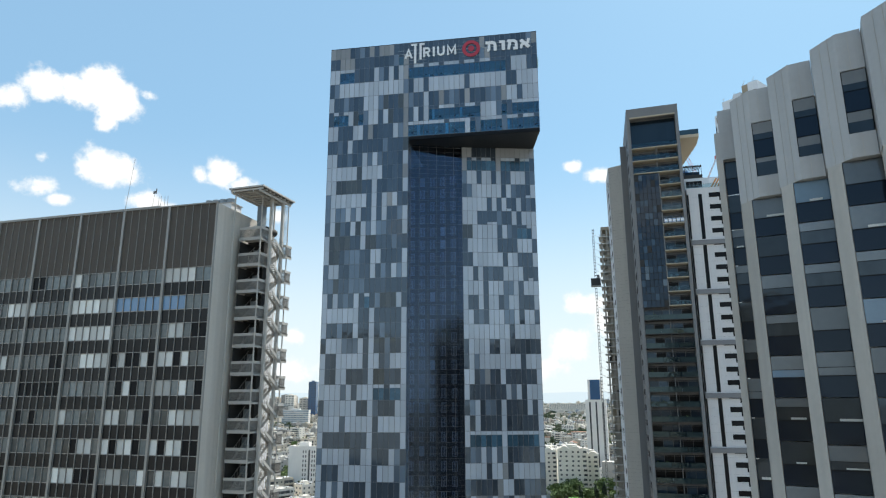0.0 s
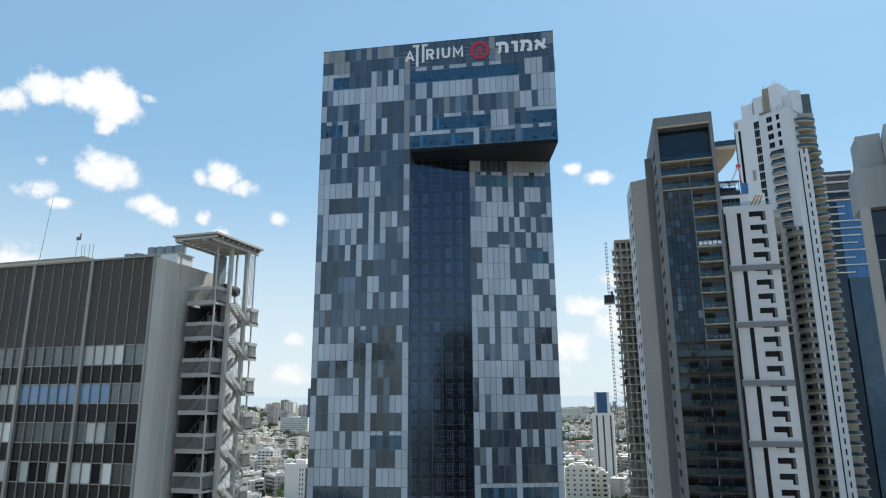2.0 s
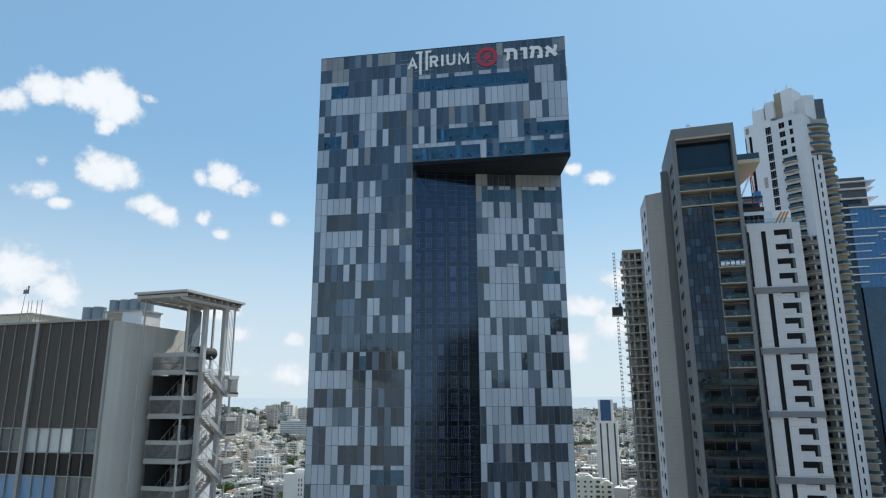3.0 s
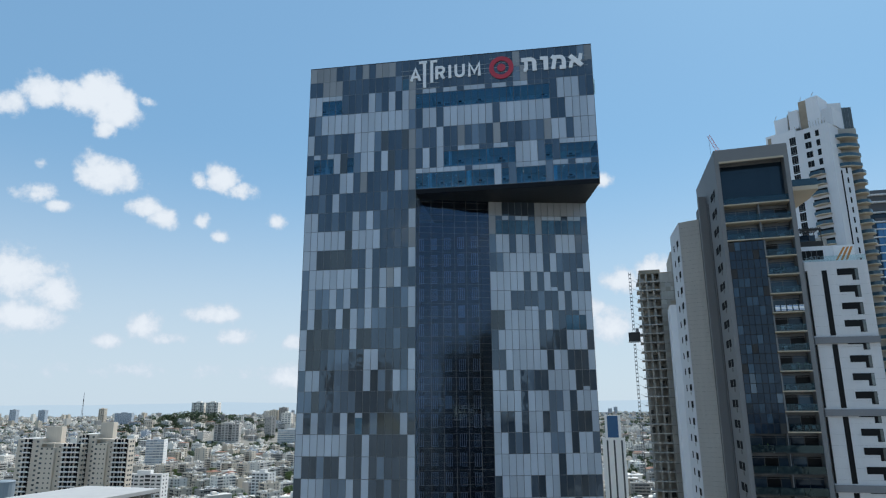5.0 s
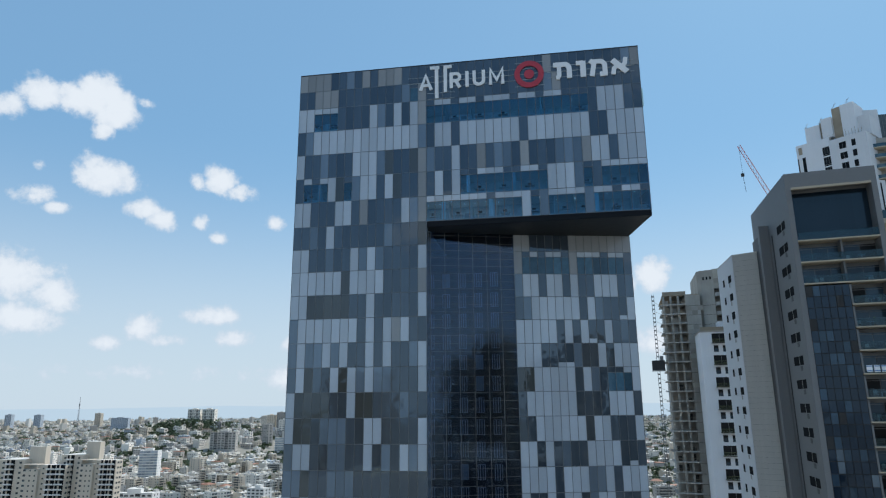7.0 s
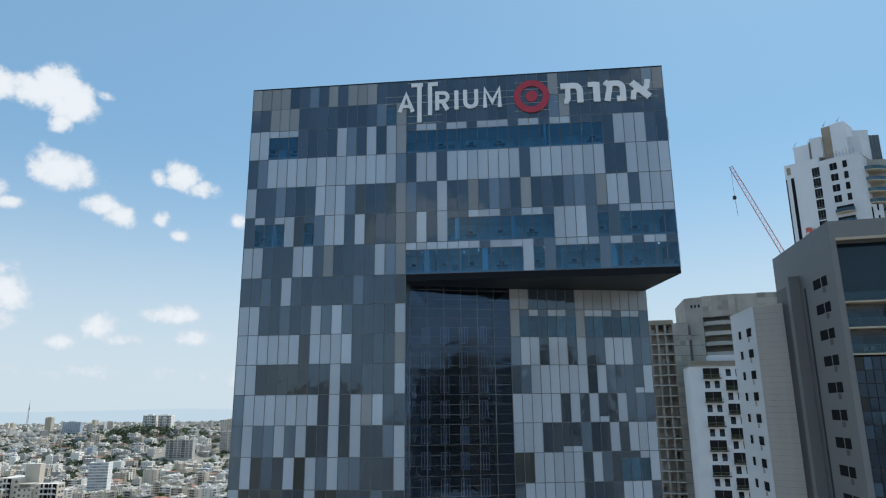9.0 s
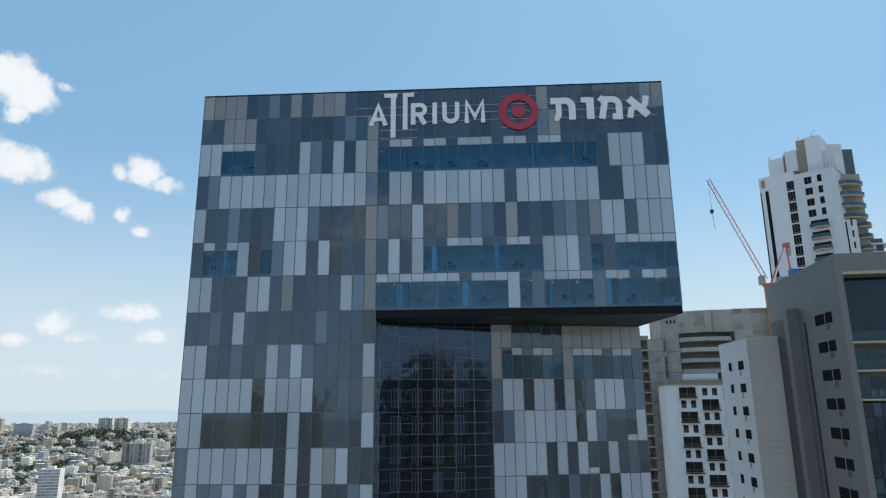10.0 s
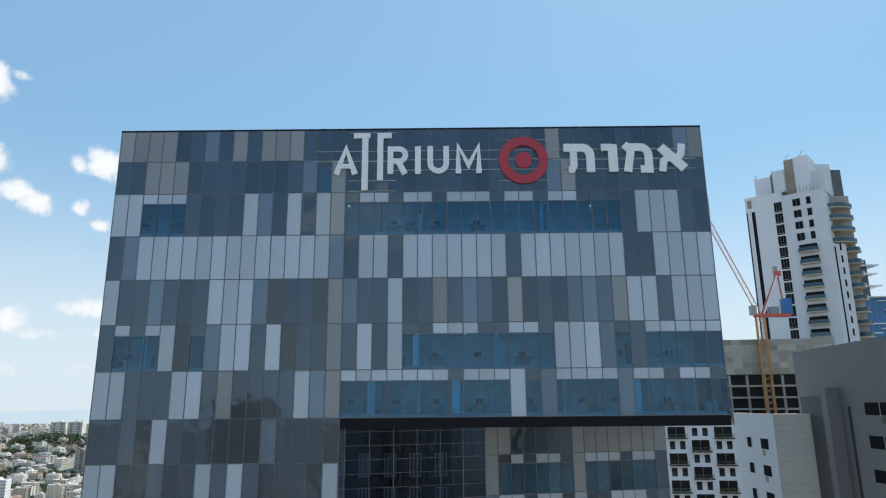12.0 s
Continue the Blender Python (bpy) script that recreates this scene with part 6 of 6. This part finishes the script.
def clear(x, y, r=12):
    """Whether a plot lies off the large buildings."""
    for x0, x1, y0, y1 in ((-75, 20, 30, 190), (10, 75, 20, 200), (15, 200, 240, 400)):
        if x0 - r < x < x1 + r and y0 - r < y < y1 + r:
            return False
    for x0, y0, a, b in KEEP:
        if abs(x - x0) < a + r - 6 and abs(y - y0) < b + r - 6:
            return False
    return True


plots = {}


def taken(x, y, gap):
    i, j = int(x // 30), int(y // 30)
    return any((x - a) ** 2 + (y - b) ** 2 < max(gap, g_) ** 2 for p in (-1, 0, 1) for q in (-1, 0, 1) for a, b, g_ in plots.get((i + p, j + q), ()))


def taken_tree(x, y):
    i, j = int(x // 30), int(y // 30)
    return any((x - a) ** 2 + (y - b) ** 2 < 12 ** 2 for p in (-1, 0, 1) for q in (-1, 0, 1) for a, b, g_ in plots.get((i + p, j + q), ()))


def claim(x, y, gap):
    plots.setdefault((int(x // 30), int(y // 30)), []).append((x, y, gap))


def in_view(x, y):
    return -24 < math.degrees(math.atan2(-x, y - 20)) < 47


near = tries = 0
while near < 285 and tries < 6000:
    tries += 1
    y = 290 + 800 * math.sqrt(city_rnd.random())
    x = (y - 20) * math.tan(radians(city_rnd.uniform(-46, 24) if city_rnd.random() < 0.25 else city_rnd.uniform(-46, -18)))
    if not in_view(x, y) or not clear(x, y) or taken(x, y, 23):
        continue
    claim(x, y, 23)
    near += 1
    k = city_rnd.choices(range(10), (5, 5, 2, 1, 4, .4, 4, 4, 5, 1))[0]
    street = 18 * math.sin(x / 210) + 14 * math.cos(y / 170)
    copy_thing(PROTO[k], pose(x, y, land(x, y), 0, 0, city_rnd.choice((-8, 82, 172, -98)) + street + city_rnd.uniform(-4, 4)))
for ob in PROTO:
    ob.matrix_basis = pose(900 + 40 * PROTO.index(ob), -300, 0)


# trees
def leaves(b, centre, radii, count, size, key, r_):
    """Small turned leaf sheets scattered through a lumpy crown."""
    lumps = [(Vector((r_.uniform(-.6, .6) * radii[0], r_.uniform(-.6, .6) * radii[1], r_.uniform(-.5, .6) * radii[2])), r_.uniform(.35, .6)) for _ in range(9)]
    for _ in range(count):
        o, k = r_.choice(lumps)
        dv = Vector((r_.gauss(0, 1), r_.gauss(0, 1), r_.gauss(0, 1))).normalized() * (k * r_.uniform(0.55, 1.0))
        p = centre + o + Vector((dv.x * radii[0], dv.y * radii[1], dv.z * radii[2]))
        u = Vector((r_.uniform(-1, 1), r_.uniform(-1, 1), r_.uniform(-.6, .6))).normalized() * size * r_.uniform(.6, 1.3)
        v = u.cross(Vector((r_.uniform(-1, 1), r_.uniform(-1, 1), r_.uniform(-1, 1)))).normalized() * size * r_.uniform(.5, 1.0)
        b.poly([p - u, p - v * 0.8, p + u, p + v], key)


def tree(name, height, radii, count, size, key, label, seed):
    r_ = random.Random(seed)
    ob = thing(name, pose(0, 0, -200), label, "tree", "city trees")
    tb = Build().tube((0, 0, -1), (0.1, 0, height * 0.5), 0.28, "bark", 7, 0.16)
    for k in range(5):
        a = k * 1.26 + 0.3
        tb.tube((0.05, 0, height * 0.35), (math.cos(a) * radii[0] * 0.6, math.sin(a) * radii[1] * 0.6, height * 0.35 + radii[2] * 0.7), 0.12, "bark", 5, 0.04)
    part("trunk", tb, ob)
    cb = Build()
    leaves(cb, Vector((0, 0, height - radii[2])), radii, count, size, key, r_)
    part("crown", cb, ob)
    return ob


TREES = [
    tree("broadleaf_tree", 9, (4.2, 4.2, 3.2), 750, 0.55, "leaf", "broad leafy green street tree", 1),
    tree("broadleaf_tree", 7, (3.4, 3.8, 2.6), 600, 0.5, "leaf_bright", "bright green bushy tree", 2),
    tree("broadleaf_tree", 11, (5.2, 4.8, 3.8), 850, 0.6, "leaf", "large dark green shade tree", 3),
    tree("cypress_tree", 13, (1.4, 1.4, 6.2), 520, 0.5, "leaf_dark", "slim dark green cypress", 4),
]
GROVES = [(12, 455, 20, 6, 1, 16), (25, 440, 22, 6, 0, 14), (-395, 960, 30, 8, 2, 14), (-405, 985, 30, 8, 0, 8), (40, 470, 8, 14, 2, 8), (-275, 590, 40, 12, 2, 14), (-235, 660, 25, 14, 1, 10), (-330, 640, 30, 16, 0, 10), (-420, 700, 40, 14, 2, 10), (-300, 780, 40, 14, 0, 10), (-480, 820, 40, 14, 2, 8), (8, 466, 9, 5, 0, 8), (30, 470, 14, 8, 1, 7), (46, 500, 8, 22, 2, 5), (-214, 500, 7, 14, 0, 6), (-224, 540, 10, 20, 2, 6), (-180, 540, 25, 6, 2, 8),
          (-300, 500, 8, 10, 2, 4), (-517, 883, 30, 14, 2, 9), (-405, 927, 30, 14, 0, 10), (-290, 640, 30, 20, 0, 7), (-240, 620, 12, 16, 1, 5), (-400, 560, 30, 10, 2, 6), (-262, 720, 20, 20, 3, 5)]
for gx, gy, sx, sy, k, n in GROVES:
    for _ in range(n):
        x, y = gx + city_rnd.uniform(-sx, sx), gy + city_rnd.uniform(-sy, sy)
        copy_thing(TREES[k if city_rnd.random() < .7 else city_rnd.randrange(4)], pose(x, y, land(x, y), 0, 0, city_rnd.uniform(0, 360)) @ Matrix.Scale(city_rnd.uniform(.8, 1.25), 4))
n_tree = tries = 0
while n_tree < 105 and tries < 9000:
    tries += 1
    y = 290 + 700 * math.sqrt(city_rnd.random())
    x = (y - 20) * math.tan(radians(city_rnd.uniform(-46, 24) if city_rnd.random() < 0.25 else city_rnd.uniform(-46, -18)))
    if not in_view(x, y) or not clear(x, y, 8) or taken_tree(x, y):
        continue
    n_tree += 1
    copy_thing(TREES[city_rnd.choices(range(4), (5, 3, 4, 3))[0]], pose(x, y, land(x, y), 0, 0, city_rnd.uniform(0, 360)) @ Matrix.Scale(city_rnd.uniform(.8, 1.3), 4))
for k, ob in enumerate(TREES):
    ob.matrix_basis = pose(1300 + 20 * k, -300, 0)


# the dense rest of the city
far = Build()
grove = Build()
n_far = tries = 0
while n_far < 9500 and tries < 60000:
    tries += 1
    y = 290 + 4100 * city_rnd.random() ** 1.15
    x = (y - 20) * math.tan(radians(city_rnd.uniform(-47, 24) if city_rnd.random() < 0.3 else city_rnd.uniform(-47, -15)))
    if not clear(x, y, 16):
        continue
    gap = 18 if y < 1400 else 20
    if taken(x, y, gap):
        continue
    claim(x, y, gap if y < 2000 else 17)
    if city_rnd.random() < (0.46 if y > 600 else 0.5):
        for _ in range(city_rnd.randint(3, 6)):
            p = Vector((x + city_rnd.uniform(-11, 11), y + city_rnd.uniform(-9, 9), land(x, y) + 4.5))
            if y > 900:
                leaves(grove, p, (5.5, 5.5, 4.5), 26, 2.0, "leaf_far", city_rnd)
            else:
                leaves(grove, p, (4.6, 4.6, 4.0), 110, 0.9, "leaf_far", city_rnd)
        continue
    n_far += 1
    a = radians(city_rnd.choice((-8, 82)) + 18 * math.sin(x / 210) + 14 * math.cos(y / 170))
    w, d = city_rnd.uniform(10, 24), city_rnd.uniform(9, 15)
    h = city_rnd.choice((5, 6, 7, 9, 9, 10, 12, 12, 15)) + city_rnd.random()
    if city_rnd.random() < 0.014:
        h, w, d = city_rnd.uniform(26, 46), city_rnd.uniform(14, 22), 14
    z = land(x, y)
    ca, sa = math.cos(a), math.sin(a)
    tone = city_rnd.choices(("far_white", "far_sand", "far_grey", "far_dark"), (6, 5, 3, 1))[0]

    def rect(u0, u1, v0, v1):
        return [(x + u * ca - v * sa, y + u * sa + v * ca) for u, v in ((u0, v0), (u1, v0), (u1, v1), (u0, v1))]

    far.prism(rect(-w / 2, w / 2, -d / 2, d / 2), z - 8, z + h, tone, top="house_roof")
    if city_rnd.random() < 0.12 and h < 13:
        far.prism(rect(-w / 2 - .4, w / 2 + .4, -d / 2 - .4, d / 2 + .4), z + h, z + h + 0.8, "tile_red")
    else:
        u = city_rnd.uniform(-w / 3, w / 3)
        far.prism(rect(u - 2.2, u + 2.2, -2, 2), z + h, z + h + 2.5, tone)
        if y < 1800:
            for _ in range(3):
                u, v = city_rnd.uniform(-w / 2 + 1, w / 2 - 2), city_rnd.uniform(-d / 2 + 1, d / 2 - 2)
                far.prism(rect(u, u + 1.5, v, v + 1.0), z + h, z + h + 1.3, city_rnd.choice(("sign", "bed")))
    if y < 2300:
        for f_ in range(int(h / 3.05)):
            zz = z + f_ * 3.05 + 1.0
            k = max(2, int(w / 4))
            for i in range(k):
                if city_rnd.random() < 0.8:
                    u = -w / 2 + (i + 0.5) * w / k
                    ww = city_rnd.uniform(0.7, 1.7)
                    far.prism(rect(u - ww, u + ww, -d / 2 - 0.06, -d / 2 + 0.04), zz, zz + 1.35, "bed")
            if y < 1500:
                far.prism(rect(w / 2 - 0.04, w / 2 + 0.06, -d / 4, d / 5), zz, zz + 1.3, "bed")
tagged(part("far_city", far), "dense pale low-rise city reaching to the horizon", "city", kind="stuff")
# woods round the hill towers
for _ in range(80):
    x, y = -830 + city_rnd.gauss(0, 48), 1452 + city_rnd.gauss(0, 26)
    if y > 1490:
        continue
    leaves(grove, Vector((x, y, land(x, y) + 9)), (9, 9, 9), 40, 2.2, "leaf_far", city_rnd)
tagged(part("far_trees", grove), "clumps of dark green trees among distant houses", "trees", kind="stuff")


# ---- larger blocks standing out of the city ----
def block(name, x, y, rot, w, d, h, wall, label, category, cols, floor=3.1, kind="window", top_hut=True, glass="bed", low=0.0):
    """A block with a window grid on its front and right flank, each window a part."""
    ob = thing(name, pose(x, y, land(x, y), 0, 0, rot), label, category)
    part("wall", box(-w / 2, w / 2, 0, d, -8, h, wall, top="house_roof"), ob)
    part("parapet", Build().box(-w / 2, w / 2, -0.05, 0.2, h, h + 0.8, wall).box(w / 2 - 0.2, w / 2 + 0.05, 0.2, d, h, h + 0.8, wall).box(-w / 2 - 0.05, -w / 2 + 0.2, 0.2, d, h, h + 0.8, wall), ob)
    if top_hut:
        part("roof_hut", box(-w * 0.2, w * 0.15, d * 0.3, d * 0.7, h, h + 3.4, wall, top="house_roof"), ob)
    pitch = w / cols
    wm = box(-pitch * 0.32, pitch * 0.32, -0.05, 0.03, 0, 1.5, glass).mesh("window")
    sm = box(-0.03, 0.05, -0.8, 0.8, 0, 1.4, glass).mesh("window")
    bm_ = Build().box(-pitch * 0.46, pitch * 0.46, -0.05, 0.03, 0.0, 2.3, glass).box(-pitch * 0.5, pitch * 0.5, -1.4, 0, -0.9, -0.75, wall).box(-pitch * 0.5, pitch * 0.5, -1.45, -1.35, -0.9, 0.2, wall).mesh("balcony")
    for f_ in range(int((h - low) / floor)):
        z = h - (f_ + 1) * floor + 1.0
        if z < low + 0.5:
            break
        for c in range(cols):
            xx = -w / 2 + (c + 0.5) * pitch
            if kind == "balcony" or (kind == "mixed" and c % 3 == 1):
                part("balcony", bm_, ob, at=(xx, 0, z))
            else:
                part("window", wm, ob, at=(xx, 0, z))
        for c in range(2):
            part("window", sm, ob, at=(w / 2, d * (0.3 + 0.4 * c), z))
    return ob


def beige_tower(x, y, lift, wide=1.0):
    """A stepped tower: plain wing, recessed middle, balcony wing and a high roof box."""
    ob = thing("beige_tower", pose(x, y, 0, 0, 0, 4) @ Matrix.Scale(wide, 4, Vector((1, 0, 0))), "tall sand-beige apartment tower with stepped wings and roof box", "apartment tower", "beige towers")
    H = 68.5 + lift
    part("wing", box(-24, -6, 2, 20, 0, H + 3.5, "tower_beige", top="house_roof"), ob)
    part("wing", box(-6, 6, -1, 20, 0, H - 2.5, "tower_beige", top="house_roof"), ob)
    part("wing", box(6, 24, 1, 9, 0, H, "tower_beige", top="house_roof"), ob)
    part("roof_box", box(-8, 3.5, 8, 13, H - 2.5, H + 11.5, "tower_beige", top="house_roof"), ob, "plain pale roof box")
    part("pergola", Build().box(-5.5, 5.5, -0.9, 5, H + 0.2, H + 0.6, "tower_beige").box(-5.4, -5.0, -0.8, -0.4, H - 2.5, H + 0.2, "tower_beige").box(5.0, 5.4, -0.8, -0.4, H - 2.5, H + 0.2, "tower_beige"), ob)
    wm = Build().box(-0.9, 0.9, -0.05, 0.03, 0, 1.3, "bed").box(-1.1, 1.1, -0.15, 0, -0.15, 0, "house_roof").mesh("window")
    ws = Build().box(-0.55, 0.55, -0.05, 0.03, 0, 1.0, "bed").mesh("window")
    # the balcony's shaded recess is a flat near-black sheet on the wall
    rec = Build().box(-2.9, 2.9, -0.05, 0.03, 0, 2.7, "void").box(-3.0, 3.0, -1.6, 0, -0.3, -0.1, "house_plain").box(-3.0, 3.0, -1.65, -1.52, -0.3, 0.7, "house_plain").box(-0.1, 0.1, -1.5, 0, -0.3, 2.6, "tower_beige").mesh("balcony")
    sd = box(-0.03, 0.06, -1.0, 1.0, 0, 1.3, "bed").mesh("window")
    for f_ in range(17):
        z = H - 3.2 * (f_ + 1)
        for xx, m_ in ((-21, wm), (-16, rec), (-9, wm)):
            part("balcony" if m_ is rec else "window", m_, ob, at=(xx, 2, z + 3.2 + (0.8 if m_ is not rec else 0.4)))
        for xx, m_ in ((-3.4, wm), (0.6, ws), (4.0, ws)):
            part("window", m_, ob, at=(xx, -1, z - 0.6))
        for xx, m_ in ((8.4, ws), (14.0, rec), (20.4, rec)):
            part("balcony" if m_ is rec else "window", m_, ob, at=(xx, 1, z + 0.6))
        for yy in (3.6, 6.6):
            part("window", sd, ob, at=(24, yy, z + 0.9))
    return ob


beige_tower(-355, 450, 0)
beige_tower(-320, 458, 2.6, 0.82)
wo = block("white_office", -185.5, 480, 3, 21.6, 16, 31.5, "house_plain", "plain white office block with narrow dark window columns", "office block", 6, 3.3, low=30)
slot_m = box(-0.4, 0.4, -0.05, 0.03, 0, 1.9, "bed").mesh("window")
for f_ in range(8):
    for x_ in (0.6, 2.6, 7.6, 9.4):
        part("window", slot_m, wo, at=(x_, 0, 27.2 - f_ * 3.3))
part("dark_strip", box(4.6, 5.9, -0.06, 0.02, 1, 29.6, "bed"), wo)
for x_, y_, w_, h_, c_ in ((15, 481, 21, 31.0, 5), (-1.5, 492, 11, 29, 3), (29, 487, 9, 27, 2)):
    ca_ = block("cream_apartments", x_, y_, -3, w_, 13, h_, "cream_plain", "cream apartment block with vaulted roof and small windows", "apartment block", c_, 3.1, low=h_ - 1)
    small_m = Build().box(-0.7, 0.7, -0.05, 0.03, 0, 1.2, "bed").box(-0.8, 0.8, -0.14, 0, -0.12, 0, "cream_plain").mesh("window")
    ledge_m = Build().box(-1.6, 1.6, -1.3, 0, -0.2, 0, "cream_plain").box(-1.6, 1.6, -1.35, -1.25, -0.2, 0.9, "cream_plain").box(-1.2, 1.2, -0.05, 0.03, 0, 2.2, "bed").mesh("balcony")
    for f_ in range(8):
        for k_ in range(c_):
            xx = -w_ / 2 + (k_ + 0.5) * w_ / c_ + city_rnd.uniform(-.4, .4)
            if k_ == c_ - 1:
                part("balcony", ledge_m, ca_, at=(xx, 0, h_ - 3.1 * (f_ + 1) + 0.3))
            else:
                part("window", small_m, ca_, at=(xx, 0, h_ - 3.1 * (f_ + 1) + 1.1))
    for k_ in range(max(1, int(w_ / 8))):
        vault = Build()
        x0_ = -w_ / 2 + 2 + k_ * 8
        prof_ = [(x0_ + 3 - 3 * math.cos(math.pi * q / 10), 2.6 * math.sin(math.pi * q / 10)) for q in range(11)]
        n_ = len(prof_)
        vault.v = [(x, 0.4, h_ + z) for x, z in prof_] + [(x, 9, h_ + z) for x, z in prof_]
        vault.f = [(q, q + 1, n_ + q + 1, n_ + q) for q in range(n_ - 1)] + [tuple(range(n_)), tuple(reversed(range(n_, 2 * n_)))]
        vault.m = [vault.slot("cream_plain")] * len(vault.f)
        part("vault", vault, ca_)
slim = block("slim_tower", 40.2, 600, -6, 18, 16, 64.8, "house_plain", "slim white tower with dark vertical strips and blue glass top", "apartment tower", 4, 3.1, top_hut=False, low=62)
part("upper_wall", box(-6.3, 6.2, 1.5, 14, 64.8, 83.2, "house_plain", top="house_roof"), slim)
part("upper_glass", box(-4.4, 4.3, 1.4, 1.5, 65.4, 83.0, "far_blue"), slim, "blue glass strip")
for x_ in (-5, 0.5, 6.5):
    part("dark_strip", box(x_ - 0.7, x_ + 0.7, -0.12, -0.06, 6, 63.5, "bed"), slim)
block("white_apartments", -540, 1345, 6, 58, 15, 31.5, "house_plain", "white and dark glass apartment block with long balconies", "apartment block", 9, 4.4, "balcony", glass="far_dark")
block("dark_apartments", -660, 1300, 12, 50, 18, 34, "far_grey", "grey apartment block with dark window columns", "apartment block", 7, 3.2, "mixed")
block("terraced_office", -560, 900, 16, 24, 18, 48, "house_plain", "white terraced block with long blue-grey window rows", "office block", 5, 3.6, "balcony", glass="far_dark")
block("white_apartments", -353, 560, 6, 34, 13, 37, "house_plain", "white apartment block with dark square windows", "apartment block", 7, 3.1, "mixed")
block("white_apartments", -311, 700, -10, 20, 14, 25, "house_plain", "white flat-roofed apartment house with square windows", "apartment block", 4, 3.1)
for x_, w_ in ((-840, 29), (-804, 29)):
    block("hill_tower", x_, 1500, 10, w_, 22, 101.5 - land(x_, 1500), "far_white", "pale apartment tower on a wooded hill", "apartment tower", 6, 3.4, "mixed")
for x_, y_, w_, top_, key in ((-2330, 2600, 30, 84, "far_dark"), (-2205, 2620, 32, 82, "far_dark"), (-1903, 2600, 26, 87, "far_sand"), (-1800, 2600, 74, 68, "far_dark"),
                             (-1130, 2600, 34, 76, "far_sand"), (-1090, 2600, 34, 86, "far_grey"), (-1180, 2650, 30, 72, "far_white"), (-562, 1500, 18.5, 108, "far_blue"), (-618, 1500, 22, 77, "far_white"), (-588, 1520, 26, 70, "far_white"), (-640, 1560, 26, 74, "far_grey"),
                             (60, 2700, 150, 46, "far_white")):
    block("distant_block", x_, y_, 5, w_, 20, top_ - land(x_, y_), key, "hazy distant apartment block on the skyline", "apartment block", max(3, int(w_ / 7)), 4.2, "window", low=12)
mast = thing("radio_mast", pose(-1994, 2600, land(-1994, 2600)), "slender tapering lattice radio mast", "mast")
for a in range(3):
    part("mast_leg", Build().tube((5 * math.cos(a * 2.1), 5 * math.sin(a * 2.1), 0), (0, 0, 158 - land(-1994, 2600)), 0.8, "band_grey", 4, 0.3), mast)
part("antenna_head", Build().tube((0, 0, 100), (0, 0, 108), 2.2, "band_grey", 8), mast)
awning = thing("market_awning", pose(22, 424, 0, 0, 0, -5), "bright green and white canvas awning", "awning")
part("canvas", Build().box(-12, 4, -3, 3, 6.0, 6.3, "awning_green").box(4, 12, -3, 3, 6.0, 6.3, "sign"), awning)
for x_ in (-11, -3, 4, 11):
    part("post", box(x_ - 0.1, x_ + 0.1, -2.8, -2.6, 0, 6, "alu"), awning)

# the city behind the start of the flight, seen in the glass only: tall towers, then low houses
for x, y, w, d, h, key in ((236, -365, 30, 26, 148, "concrete_dark"), (268, -348, 46, 26, 168, "formwork"), (304, -324, 25, 24, 157, "concrete_dark"),
                           (-205, -420, 64, 26, 136, "formwork"), (-300, -390, 40, 24, 96, "house_stone"), (-85, -60, 34, 20, 46, "concrete"), (-140, -30, 30, 30, 40, "concrete")):
    turn = math.degrees(math.atan2(-(x + 24), 147 - y)) + 180
    ob = thing("tower_block", pose(x, y, 0, 0, 0, turn), "plain tower block with stacked floors across the city", "tower block")
    b = Build().box(-w / 2 + .4, w / 2 - .4, -d / 2 + .4, d / 2 - .4, 0, h, "louvre")
    for f_ in range(int(h / 3.6) + 1):
        b.box(-w / 2, w / 2, -d / 2, d / 2, f_ * 3.6, f_ * 3.6 + 1.3, key)
    for i in range(int(w / 5) + 1):
        b.box(-w / 2 + i * (w - 1) / int(w / 5), -w / 2 + i * (w - 1) / int(w / 5) + 1, -d / 2 - 0.15, d / 2 + 0.15, 0, h, key)
    b.box(-w / 4, w / 5, -d / 4, d / 4, h, h + 5, key)
    part("wall", b, ob)
behind = Build()
for _ in range(1500):
    x, y = city_rnd.uniform(-800, 800), -60 - 1000 * city_rnd.random()
    w, d, h = city_rnd.uniform(10, 24), city_rnd.uniform(10, 16), city_rnd.choice((8, 10, 12, 15, 18, 24))
    behind.box(x - w / 2, x + w / 2, y - d / 2, y + d / 2, -2, h, city_rnd.choice(("far_sand", "far_grey", "far_grey")), top="far_grey")
    for f_ in range(int(h / 3.1)):
        behind.box(x - w / 2 + 1, x + w / 2 - 1, y + d / 2 - 0.1, y + d / 2 + 0.05, f_ * 3.1 + 1, f_ * 3.1 + 2.3, "bed")
tagged(part("low_city", behind), "pale low houses of the city across the street", "city", kind="stuff")
